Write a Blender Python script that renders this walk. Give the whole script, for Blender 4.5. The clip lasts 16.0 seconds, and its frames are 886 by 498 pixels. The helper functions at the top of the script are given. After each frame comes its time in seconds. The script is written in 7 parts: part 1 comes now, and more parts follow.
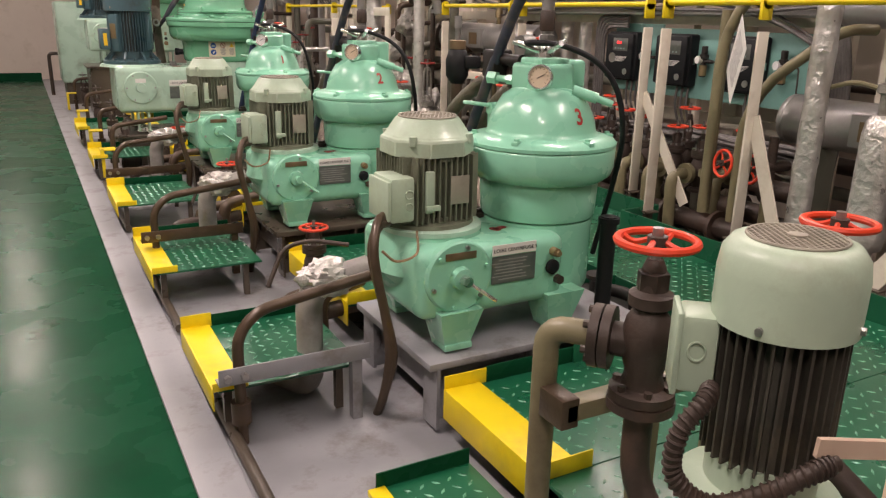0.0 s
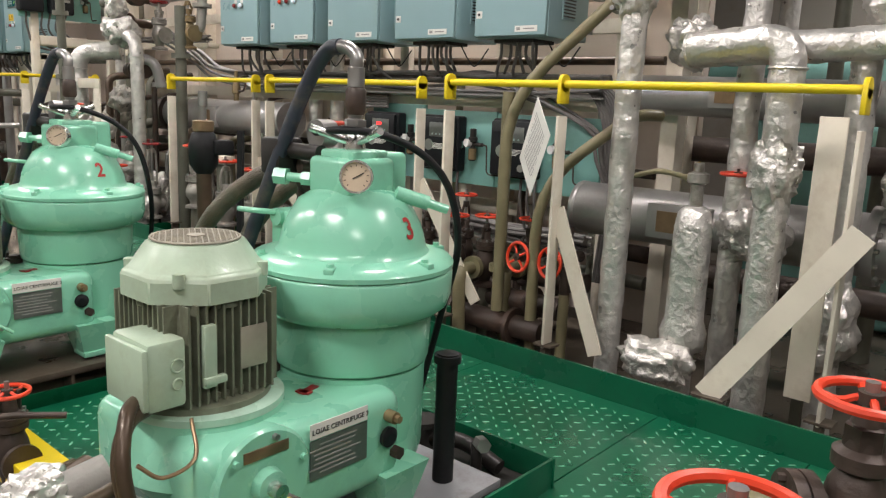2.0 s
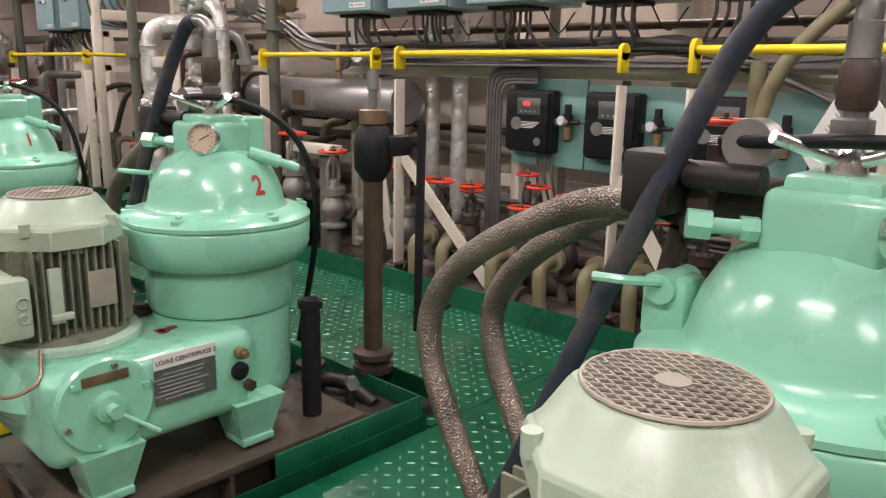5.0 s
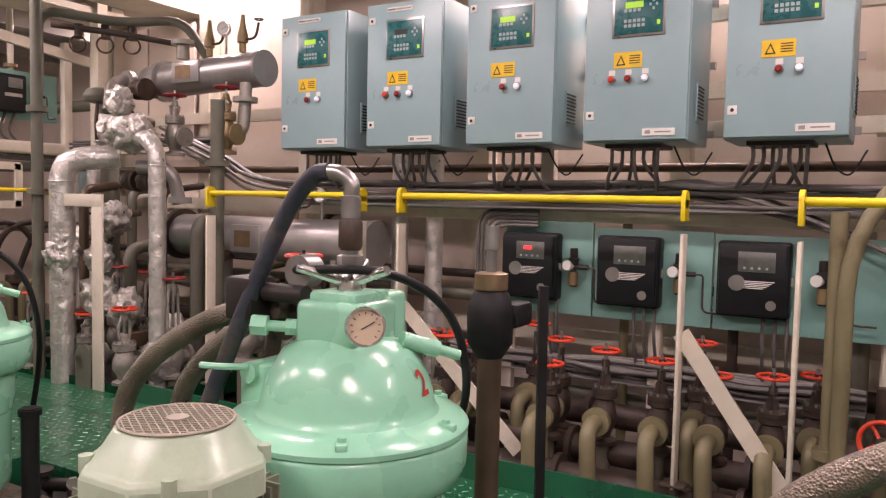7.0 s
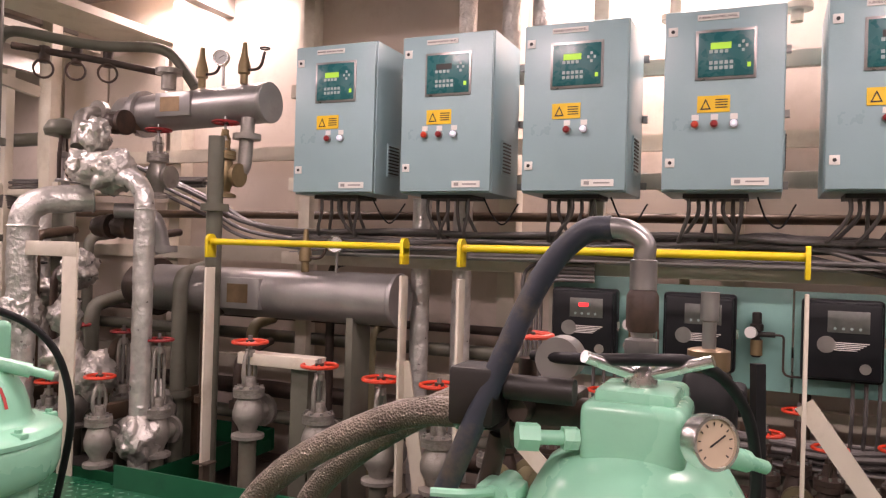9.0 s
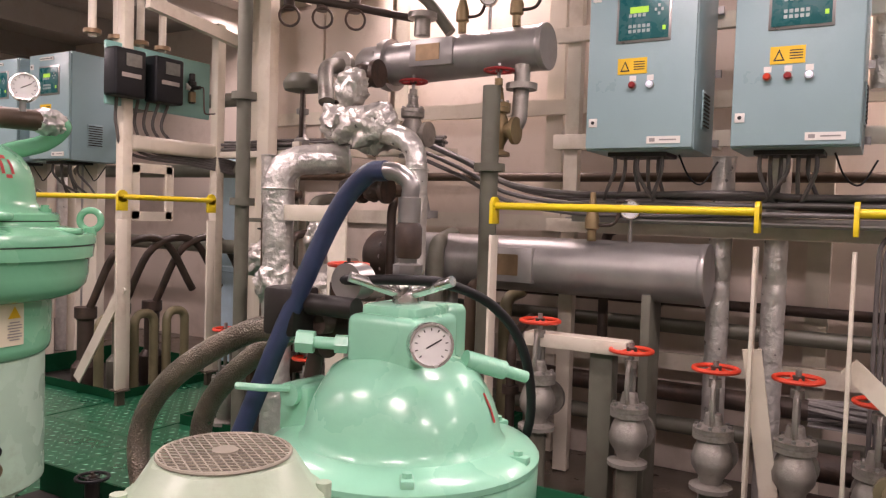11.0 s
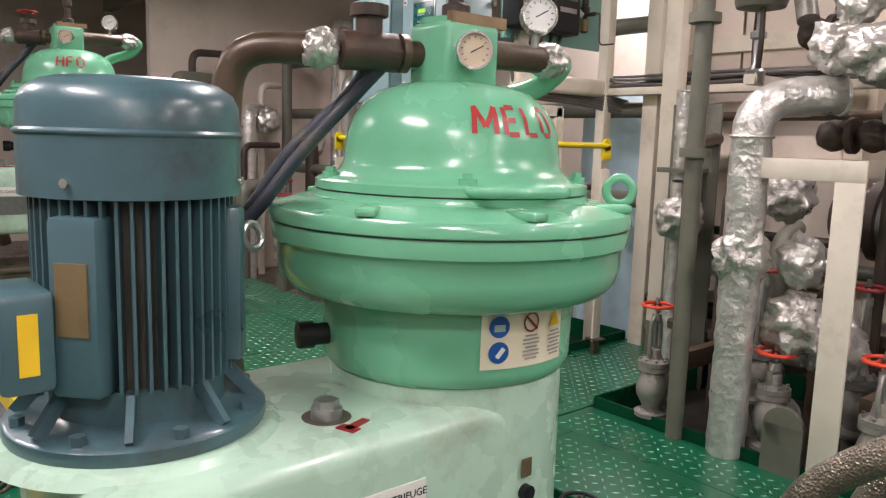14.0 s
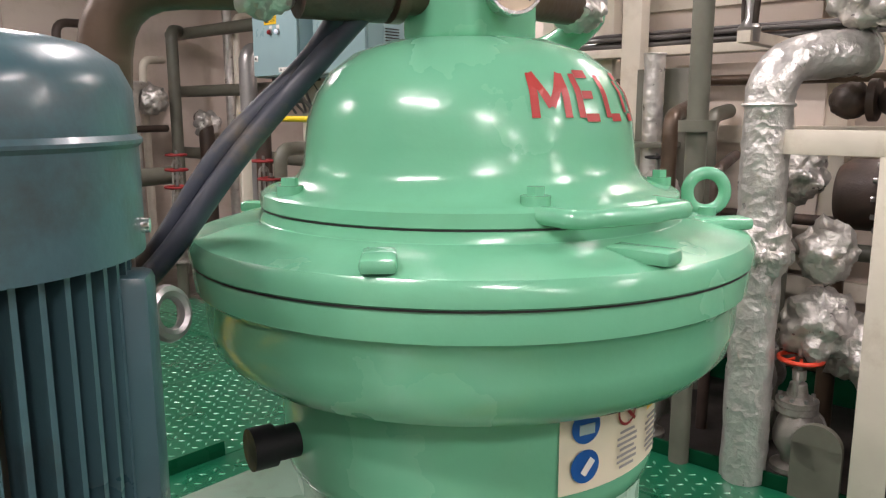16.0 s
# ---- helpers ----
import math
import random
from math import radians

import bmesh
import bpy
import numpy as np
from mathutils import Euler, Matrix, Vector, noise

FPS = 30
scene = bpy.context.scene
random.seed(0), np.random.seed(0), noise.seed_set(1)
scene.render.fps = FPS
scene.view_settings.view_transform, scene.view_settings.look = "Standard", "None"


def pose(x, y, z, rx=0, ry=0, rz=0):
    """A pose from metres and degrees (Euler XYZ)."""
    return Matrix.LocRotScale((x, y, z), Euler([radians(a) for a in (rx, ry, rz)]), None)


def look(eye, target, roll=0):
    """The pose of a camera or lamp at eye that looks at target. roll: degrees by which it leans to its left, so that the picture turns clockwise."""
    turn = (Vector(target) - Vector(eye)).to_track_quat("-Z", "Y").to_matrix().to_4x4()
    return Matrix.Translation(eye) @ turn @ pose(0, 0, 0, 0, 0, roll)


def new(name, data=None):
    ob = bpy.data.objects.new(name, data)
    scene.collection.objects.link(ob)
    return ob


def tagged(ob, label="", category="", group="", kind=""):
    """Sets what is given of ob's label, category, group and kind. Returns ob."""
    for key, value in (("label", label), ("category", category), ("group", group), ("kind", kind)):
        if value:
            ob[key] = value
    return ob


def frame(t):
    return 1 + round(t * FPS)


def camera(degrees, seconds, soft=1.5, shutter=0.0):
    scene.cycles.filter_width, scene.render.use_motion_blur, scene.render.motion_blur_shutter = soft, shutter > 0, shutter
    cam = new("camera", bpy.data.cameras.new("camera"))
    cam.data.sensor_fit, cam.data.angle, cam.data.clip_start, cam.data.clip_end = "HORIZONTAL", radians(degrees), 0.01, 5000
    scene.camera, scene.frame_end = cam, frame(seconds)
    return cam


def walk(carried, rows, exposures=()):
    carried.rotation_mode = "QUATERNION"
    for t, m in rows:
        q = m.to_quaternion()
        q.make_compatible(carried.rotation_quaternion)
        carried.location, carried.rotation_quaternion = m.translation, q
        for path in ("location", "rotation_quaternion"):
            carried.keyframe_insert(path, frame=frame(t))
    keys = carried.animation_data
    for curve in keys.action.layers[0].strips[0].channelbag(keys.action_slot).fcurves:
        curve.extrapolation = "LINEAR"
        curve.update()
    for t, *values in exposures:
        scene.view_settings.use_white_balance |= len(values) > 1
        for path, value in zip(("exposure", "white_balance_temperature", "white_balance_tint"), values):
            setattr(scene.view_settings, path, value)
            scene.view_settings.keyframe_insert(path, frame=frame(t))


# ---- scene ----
cam = camera(60.6, 16.0, soft=1.25)
PATH = [
    (0, (-0.052, 0.043, 1.523), (0.864, 1.722, 0.937), 1.2),
    (0.5, (-0.003, 0.254, 1.496), (1.111, 1.824, 0.955), 1.6),
    (1, (0.015, 0.543, 1.504), (1.35, 1.939, 0.987), 1.6),
    (1.5, (0.11, 0.738, 1.502), (1.551, 2.041, 1.028), 2.0),
    (2, (0.259, 0.94, 1.522), (1.75, 2.218, 1.143), 2.4),
    (2.5, (0.315, 1.182, 1.537), (1.902, 2.371, 1.277), 2.6),
    (3, (0.293, 1.484, 1.594), (1.962, 2.578, 1.475), 2.6),
    (3.5, (0.324, 1.685, 1.606), (1.975, 2.81, 1.526), 2.4),
    (4, (0.459, 1.89, 1.554), (2.045, 3.087, 1.328), 1.9),
    (4.5, (0.521, 2.07, 1.529), (2.015, 3.338, 1.131), 1.9),
    (5, (0.475, 2.3, 1.52), (1.906, 3.623, 1.069), 1.2),
    (5.2, (0.444, 2.404, 1.539), (1.87, 3.74, 1.115), 0.7),
    (7.3, (0.239, 3.557, 1.613), (2.0, 4.502, 1.531), 1.3),
    (7.5, (0.214, 3.634, 1.621), (1.998, 4.536, 1.553), 1.4),
    (8, (0.261, 3.847, 1.622), (2.082, 4.673, 1.603), 1.5),
    (8.2, (0.309, 3.947, 1.622), (2.149, 4.731, 1.627), 1.6),
    (10.3, (0.372, 5.213, 1.611), (2.147, 6.134, 1.589), 2.0),
    (10.5, (0.405, 5.343, 1.606), (2.152, 6.317, 1.57), 2.3),
    (11, (0.376, 5.698, 1.575), (2.103, 6.704, 1.487), 1.8),
    (11.5, (0.352, 5.935, 1.57), (2.075, 6.937, 1.41), 1.8),
    (12, (0.377, 6.155, 1.561), (2.068, 7.2, 1.343), 1.9),
    (12.5, (0.442, 6.346, 1.592), (1.995, 7.589, 1.381), 1.7),
    (13, (0.446, 6.574, 1.63), (1.845, 7.988, 1.418), 1.4),
    (13.5, (0.421, 6.81, 1.648), (1.745, 8.288, 1.398), 0.9),
    (14, (0.398, 6.98, 1.649), (1.676, 8.491, 1.362), 1.7),
    (14.5, (0.478, 7.209, 1.645), (1.734, 8.733, 1.331), 1.4),
    (15, (0.561, 7.425, 1.658), (1.836, 8.927, 1.318), 0.5),
    (15.5, (0.601, 7.607, 1.672), (1.989, 9.004, 1.321), 0.5),
    (16, (0.719, 7.709, 1.673), (2.182, 9.026, 1.319), -0.1),
]
walk_rows = [(t, look(eye, target, roll)) for t, eye, target, roll in PATH]
walk(cam, walk_rows, [(0.0, -0.09, 7150, 24), (0.6, -0.02, 6450, 11), (1.5, 0.02, 6400, 10), (3.5, -0.1, 6700, 22), (5.0, -0.03, 6600, 22), (7.3, -0.12, 7150, 38), (10.5, -0.08, 7150, 38), (11.5, -0.08, 6750, 30), (12.5, 0.0, 6550, 22), (16.0, 0.1, 6500, 20)])

# ---- light: rows of fluorescent fittings under the deckhead ----
world = bpy.data.worlds.new("world")
scene.world = world
world.use_nodes = True
world.node_tree.nodes["Background"].inputs[0].default_value = (0.9, 0.95, 1.0, 1)
world.node_tree.nodes["Background"].inputs[1].default_value = 0.003
CEIL = 3.75
LAMPS = [(-0.55, -0.5), (-0.55, 2.5), (-0.55, 5.5), (-0.55, 8.5), (-0.55, 12.0), (-0.55, 16.0),
         (2.75, 0.5), (2.75, 3.4), (2.75, 6.3), (2.75, 9.6), (2.75, 13.0),
         (5.05, 5.0), (5.05, 8.6), (6.6, 1.6), (6.3, 11.2)]
for lx, ly in LAMPS:
    a = bpy.data.lights.new("tube_light", "AREA")
    a.shape, a.size, a.size_y, a.energy, a.color = "RECTANGLE", 0.22, 1.2, 74, (1.0, 0.95, 0.91)
    if lx == -0.55:
        a.energy = 96
    if lx == 2.75:
        a.energy = 62
    if lx == 5.05:
        a.energy = 72 if ly < 6 else 46
    o = new("tube_light", a)
    o.location = (lx, ly, CEIL - 0.14)

# ---- materials ----


def mat(name, col, rough=0.5, metal=0.0, vary=0.12, scale=6.0, bump=0.0, bscale=60.0, dirt=None, dirt_amt=0.0, coat=0.0, dscale=3.0, spec=0.5):
    """Paint or metal with large stains, fine grain and relief."""
    m = bpy.data.materials.new(name)
    m.use_nodes = True
    nt = m.node_tree
    n, l = nt.nodes, nt.links
    b = n["Principled BSDF"]
    tc = n.new("ShaderNodeTexCoord")
    n1 = n.new("ShaderNodeTexNoise")
    n1.inputs["Scale"].default_value, n1.inputs["Detail"].default_value = scale, 6
    l.new(tc.outputs["Object"], n1.inputs["Vector"])
    r1 = n.new("ShaderNodeMapRange")
    r1.inputs["From Min"].default_value, r1.inputs["From Max"].default_value = 0.3, 0.7
    r1.inputs["To Min"].default_value, r1.inputs["To Max"].default_value = 1 - vary, 1 + vary
    l.new(n1.outputs["Fac"], r1.inputs["Value"])
    mul = n.new("ShaderNodeVectorMath")
    mul.operation = "SCALE"
    mul.inputs[0].default_value = col
    l.new(r1.outputs["Result"], mul.inputs["Scale"])
    out = mul.outputs["Vector"]
    if dirt:
        n2 = n.new("ShaderNodeTexNoise")
        n2.inputs["Scale"].default_value, n2.inputs["Detail"].default_value, n2.inputs["Roughness"].default_value = dscale, 9, 0.68
        l.new(tc.outputs["Object"], n2.inputs["Vector"])
        r2 = n.new("ShaderNodeMapRange")
        r2.inputs["From Min"].default_value, r2.inputs["From Max"].default_value = 0.52, 0.72
        r2.inputs["To Max"].default_value = dirt_amt
        l.new(n2.outputs["Fac"], r2.inputs["Value"])
        mx = n.new("ShaderNodeMix")
        mx.data_type = "RGBA"
        l.new(r2.outputs["Result"], mx.inputs["Factor"])
        l.new(out, mx.inputs["A"])
        mx.inputs["B"].default_value = (*dirt, 1)
        out = mx.outputs["Result"]
    l.new(out, b.inputs["Base Color"])
    b.inputs["Metallic"].default_value = metal
    rr = n.new("ShaderNodeMapRange")
    rr.inputs["From Min"].default_value, rr.inputs["From Max"].default_value = 0.3, 0.7
    rr.inputs["To Min"].default_value, rr.inputs["To Max"].default_value = rough * 0.8, min(1, rough * 1.25)
    l.new(n1.outputs["Fac"], rr.inputs["Value"])
    l.new(rr.outputs["Result"], b.inputs["Roughness"])
    b.inputs["Coat Weight"].default_value = coat
    b.inputs["Coat Roughness"].default_value = 0.12
    if bump:
        n3 = n.new("ShaderNodeTexNoise")
        n3.inputs["Scale"].default_value, n3.inputs["Detail"].default_value = bscale, 4
        l.new(tc.outputs["Object"], n3.inputs["Vector"])
        bp = n.new("ShaderNodeBump")
        bp.inputs["Strength"].default_value, bp.inputs["Distance"].default_value = bump, 0.01
        l.new(n3.outputs["Fac"], bp.inputs["Height"])
        l.new(bp.outputs["Normal"], b.inputs["Normal"])
    b.inputs["Specular IOR Level"].default_value = spec
    return m


def foil_mat(name, col, scale, strength):
    """Crinkled aluminium wrap: sharp facets over broad dents."""
    m = mat(name, col, 0.33, 0.68, 0.16, 16)
    nt = m.node_tree
    n, l = nt.nodes, nt.links
    tc = n.new("ShaderNodeTexCoord")
    v = n.new("ShaderNodeTexVoronoi")
    v.inputs["Scale"].default_value = scale
    v.feature = "F1"
    ns = n.new("ShaderNodeTexNoise")
    ns.inputs["Scale"].default_value, ns.inputs["Detail"].default_value = scale * 0.6, 5
    l.new(tc.outputs["Object"], ns.inputs["Vector"])
    mxv = n.new("ShaderNodeVectorMath")
    mxv.operation = "MULTIPLY_ADD"
    mxv.inputs[1].default_value = (0.12, 0.12, 0.12)
    l.new(ns.outputs["Color"], mxv.inputs[0])
    l.new(tc.outputs["Object"], mxv.inputs[2])
    l.new(mxv.outputs["Vector"], v.inputs["Vector"])
    add = n.new("ShaderNodeMath")
    l.new(v.outputs["Distance"], add.inputs[0])
    l.new(ns.outputs["Fac"], add.inputs[1])
    bp = n.new("ShaderNodeBump")
    bp.inputs["Strength"].default_value, bp.inputs["Distance"].default_value = strength, 0.02
    l.new(add.outputs["Value"], bp.inputs["Height"])
    l.new(bp.outputs["Normal"], n["Principled BSDF"].inputs["Normal"])
    return m


def braid_mat(name):
    m = mat(name, (0.24, 0.20, 0.165), 0.34, 0.75, 0.3, 9, 0.0, 60, (0.06, 0.045, 0.03), 0.7)
    n, l = m.node_tree.nodes, m.node_tree.links
    tc = n.new("ShaderNodeTexCoord")
    v = n.new("ShaderNodeTexVoronoi")
    v.inputs["Scale"].default_value = 170
    l.new(tc.outputs["Object"], v.inputs["Vector"])
    bp = n.new("ShaderNodeBump")
    bp.inputs["Strength"].default_value, bp.inputs["Distance"].default_value = 0.75, 0.005
    l.new(v.outputs["Distance"], bp.inputs["Height"])
    l.new(bp.outputs["Normal"], n["Principled BSDF"].inputs["Normal"])
    return m


def glow_mat(name, col, strength):
    m = bpy.data.materials.new(name)
    m.use_nodes = True
    b = m.node_tree.nodes["Principled BSDF"]
    b.inputs["Base Color"].default_value = (*col, 1)
    b.inputs["Emission Color"].default_value = (*col, 1)
    b.inputs["Emission Strength"].default_value = strength
    return m


def glass_mat(name, col=(0.9, 0.95, 0.93)):
    m = bpy.data.materials.new(name)
    m.use_nodes = True
    b = m.node_tree.nodes["Principled BSDF"]
    b.inputs["Base Color"].default_value = (*col, 1)
    b.inputs["Transmission Weight"].default_value = 1
    b.inputs["Roughness"].default_value = 0.05
    return m


OIL = (0.05, 0.035, 0.02)
MINT = mat("mint_enamel", (0.245, 0.59, 0.42), 0.27, 0, 0.05, 4, 0.06, 45, (0.17, 0.34, 0.23), 0.45, 0.35)
MELO = mat("green_enamel", (0.16, 0.48, 0.295), 0.24, 0, 0.06, 4, 0.06, 40, (0.13, 0.36, 0.2), 0.35, 0.4)
PALE = mat("pale_green_enamel", (0.42, 0.60, 0.48), 0.28, 0, 0.06, 5, 0.05, 50, (0.22, 0.2, 0.14), 0.65, 0.3)
COVER = mat("grey_green_motor_paint", (0.40, 0.50, 0.38), 0.36, 0, 0.08, 6, 0.08, 60, (0.22, 0.2, 0.13), 0.6)
FINS = mat("soiled_motor_paint", (0.17, 0.185, 0.13), 0.5, 0, 0.25, 9, 0.15, 60, OIL, 0.85)
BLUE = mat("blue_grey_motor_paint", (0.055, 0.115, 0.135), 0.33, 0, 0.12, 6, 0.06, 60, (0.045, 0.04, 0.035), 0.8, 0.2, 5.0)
DECK = mat("green_deck_paint", (0.002, 0.055, 0.023), 0.26, 0, 0.14, 2.2, 0.08, 14, (0.006, 0.036, 0.018), 0.6, 0.0, spec=0.07)
PLATE = mat("green_plate_paint", (0.003, 0.10, 0.046), 0.3, 0, 0.14, 4, 0.05, 40, (0.01, 0.05, 0.03), 0.6, 0.2)
STUD = mat("worn_green_stud", (0.13, 0.34, 0.23), 0.3, 0.15, 0.3, 30)
GREY = mat("grey_deck_paint", (0.28, 0.28, 0.295), 0.42, 0, 0.14, 3, 0.06, 40, (0.10, 0.075, 0.055), 0.9)
OILSHADE = mat("oily_and_shaded_steel", (0.085, 0.068, 0.052), 0.3, 0.1, 0.3, 5, 0.1, 40, OIL, 0.9)
YELLOW = mat("yellow_paint", (0.80, 0.60, 0.012), 0.4, 0, 0.06, 8, 0.06, 50, (0.45, 0.33, 0.04), 0.5)
CREAM = mat("cream_paint", (0.68, 0.62, 0.52), 0.42, 0, 0.06, 5, 0.05, 50, (0.42, 0.33, 0.24), 0.6)
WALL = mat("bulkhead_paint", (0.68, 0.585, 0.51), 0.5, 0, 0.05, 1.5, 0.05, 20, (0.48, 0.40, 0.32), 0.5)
# Darkened beyond its grime to cut light bounced off deckhead and unseen walls.
DIM = mat("low_bounce_grimy_paint", (0.30, 0.27, 0.235), 0.6, 0, 0.1, 1.5, 0.05, 20, (0.2, 0.16, 0.12), 0.5)
MOTORBLACK = mat("oil_and_groove_black", (0.055, 0.05, 0.04), 0.42, 0.1, 0.3, 9, 0.15, 60, (0.2, 0.16, 0.1), 0.6)
PEACH = mat("peach_primer", (0.62, 0.46, 0.35), 0.5, 0, 0.1, 6, 0.08, 50, (0.25, 0.12, 0.06), 0.8)
RED = mat("red_handwheel_paint", (0.70, 0.055, 0.02), 0.36, 0, 0.12, 12, 0.08, 60, (0.25, 0.03, 0.015), 0.5)
DARKRED = mat("dark_red_paint", (0.28, 0.018, 0.018), 0.45, 0, 0.2, 12)
BROWN = mat("oily_brown_pipe", (0.085, 0.056, 0.036), 0.38, 0.25, 0.3, 8, 0.15, 50, OIL, 0.7)
IRON = mat("brown_iron_casting", (0.055, 0.038, 0.030), 0.5, 0.2, 0.3, 10, 0.2, 60, (0.15, 0.08, 0.05), 0.6)
OLIVE = mat("olive_pipe_paint", (0.20, 0.175, 0.10), 0.4, 0, 0.12, 7, 0.06, 50, (0.1, 0.07, 0.04), 0.7)
GREENGREY = mat("grey_green_pipe_paint", (0.135, 0.135, 0.105), 0.42, 0, 0.12, 7, 0.06, 50, (0.1, 0.07, 0.05), 0.6)
SILVER = mat("silver_paint", (0.36, 0.35, 0.34), 0.36, 0.55, 0.12, 6, 0.08, 50, (0.15, 0.12, 0.1), 0.5)
VALVE = mat("silver_grey_casting", (0.33, 0.31, 0.28), 0.42, 0.5, 0.2, 9, 0.25, 70, (0.07, 0.05, 0.035), 0.85, dscale=7)
LAG = mat("grey_lagging_cloth", (0.30, 0.28, 0.26), 0.6, 0.1, 0.2, 9, 0.5, 35, (0.12, 0.09, 0.07), 0.8)
FOIL = foil_mat("aluminium_foil", (0.66, 0.64, 0.61), 24, 0.3)
CRUSH = foil_mat("crumpled_foil", (0.60, 0.575, 0.54), 24, 0.45)
BRAID = braid_mat("braided_steel_hose")
CHROME = mat("bright_steel", (0.72, 0.71, 0.69), 0.24, 1.0, 0.06, 20)
STEEL = mat("dull_steel", (0.38, 0.37, 0.36), 0.34, 0.85, 0.12, 14)
BRASS = mat("brass", (0.27, 0.185, 0.11), 0.4, 0.7, 0.15, 20)
BRONZE = mat("bronze_valve", (0.26, 0.19, 0.10), 0.45, 0.5, 0.2, 12, 0.15, 60, OIL, 0.5)
RUBBER = mat("blue_black_hose", (0.022, 0.028, 0.042), 0.5, 0, 0.2, 20, 0.1, 90, (0.16, 0.12, 0.06), 0.5, dscale=9)
BLUEHOSE = mat("blue_hose", (0.02, 0.035, 0.085), 0.5, 0, 0.2, 20, 0.1, 90)
BLACK = mat("black_rubber", (0.012, 0.012, 0.013), 0.5, 0, 0.2, 20, 0.06, 80, spec=0.25)
PLASTIC = mat("black_plastic", (0.011, 0.012, 0.014), 0.42, 0, 0.1, 20, spec=0.25)
CAB = mat("blue_grey_cabinet_paint", (0.29, 0.43, 0.46), 0.34, 0, 0.04, 3, 0.05, 90, (0.22, 0.34, 0.35), 0.4)
TEAL = mat("teal_board_paint", (0.20, 0.42, 0.38), 0.42, 0, 0.06, 5, 0.05, 60, (0.16, 0.28, 0.25), 0.5)
SCREEN = mat("teal_keypad_film", (0.008, 0.12, 0.13), 0.28, 0, 0.05, 20)
LCD = glow_mat("lcd_green", (0.30, 0.62, 0.05), 0.5)
REDLED = glow_mat("red_led", (1.0, 0.03, 0.03), 2.5)
WHITELAMP = glow_mat("white_pilot_lamp", (0.8, 0.85, 0.95), 0.35)
PAPER = mat("white_label", (0.74, 0.72, 0.68), 0.45, 0, 0.03, 8)
CREAMLABEL = mat("cream_safety_label", (0.72, 0.66, 0.50), 0.4, 0, 0.03, 8)
SIGNBLUE = mat("sign_blue", (0.01, 0.09, 0.33), 0.4)
SIGNYELLOW = mat("sign_yellow", (0.83, 0.52, 0.02), 0.4)
INK = mat("black_ink", (0.02, 0.02, 0.02), 0.5)
INKGREY = mat("grey_print", (0.30, 0.29, 0.28), 0.5)
REDINK = mat("red_stencil", (0.42, 0.035, 0.03), 0.45)
KEY = mat("pale_keys", (0.35, 0.45, 0.45), 0.4)
NAMEPLATE = mat("etched_nameplate", (0.18, 0.19, 0.18), 0.35, 0.6, 0.15, 30)
DIAL = mat("aged_gauge_dial", (0.60, 0.48, 0.35), 0.4, 0, 0.06, 12)
WDIAL = mat("white_gauge_dial", (0.75, 0.74, 0.72), 0.4)
CABLE = mat("grey_cable_sheath", (0.115, 0.105, 0.10), 0.45, 0, 0.2, 14)
DARK = mat("dark_steel_and_well_shade", (0.018, 0.015, 0.013), 0.5, 0.1, 0.3, 6, 0.1, 40)
TUBE = glow_mat("lit_tube", (1.0, 0.95, 0.86), 6.0)
GLASS = glass_mat("sight_glass")
GRILLE = mat("soiled_grille", (0.33, 0.30, 0.24), 0.5, 0.2, 0.2, 12)

# ---- shape helpers ----


def rot_to(d):
    return Vector((0, 0, 1)).rotation_difference(Vector(d)).to_matrix().to_4x4()


def box(bm, c, s, bev=0.0, rz=0.0, m=None):
    r = bmesh.ops.create_cube(bm, size=1)
    vs = r["verts"]
    mm = m if m is not None else Matrix.Translation(c) @ Matrix.Rotation(radians(rz), 4, "Z")
    bmesh.ops.transform(bm, matrix=mm @ Matrix.Diagonal((*s, 1)), verts=vs)
    if bev:
        es = list({e for v in vs for e in v.link_edges})
        bmesh.ops.bevel(bm, geom=es, offset=bev, segments=2 if bev < 0.02 else 4, affect="EDGES", profile=0.5)
    return bm


def bar(bm, a, b, w, h, up=(0, 0, 1), bev=0.0):
    """A straight bar of section w x h from a to b."""
    a, b = Vector(a), Vector(b)
    d = (b - a).normalized()
    side = d.cross(Vector(up))
    side = side.normalized() if side.length > 1e-4 else Vector((1, 0, 0))
    u = side.cross(d)
    m = Matrix((side, d, u)).transposed().to_4x4()
    m.translation = (a + b) / 2
    return box(bm, None, (w, (b - a).length, h), bev, m=m)


def cyl(bm, a, b, r, r2=None, seg=20):
    a, b = Vector(a), Vector(b)
    d = b - a
    bmesh.ops.create_cone(bm, cap_ends=True, segments=seg, radius1=r, radius2=r if r2 is None else r2, depth=d.length,
                          matrix=Matrix.Translation((a + b) / 2) @ rot_to(d))
    return bm


def lathe(bm, prof, seg=48, o=(0, 0, 0), axis=(0, 0, 1), caps=True):
    """Turns a profile of (radius, height) round the axis through o."""
    m = Matrix.Translation(o) @ rot_to(axis)
    rings = []
    for r, z in prof:
        rings.append([bm.verts.new(m @ Vector((r * math.cos(2 * math.pi * i / seg), r * math.sin(2 * math.pi * i / seg), z))) for i in range(seg)])
    for p, q in zip(rings, rings[1:]):
        for i in range(seg):
            j = (i + 1) % seg
            bm.faces.new((p[i], p[j], q[j], q[i]))
    if caps:
        bm.faces.new(rings[0][::-1])
        bm.faces.new(rings[-1])
    return bm


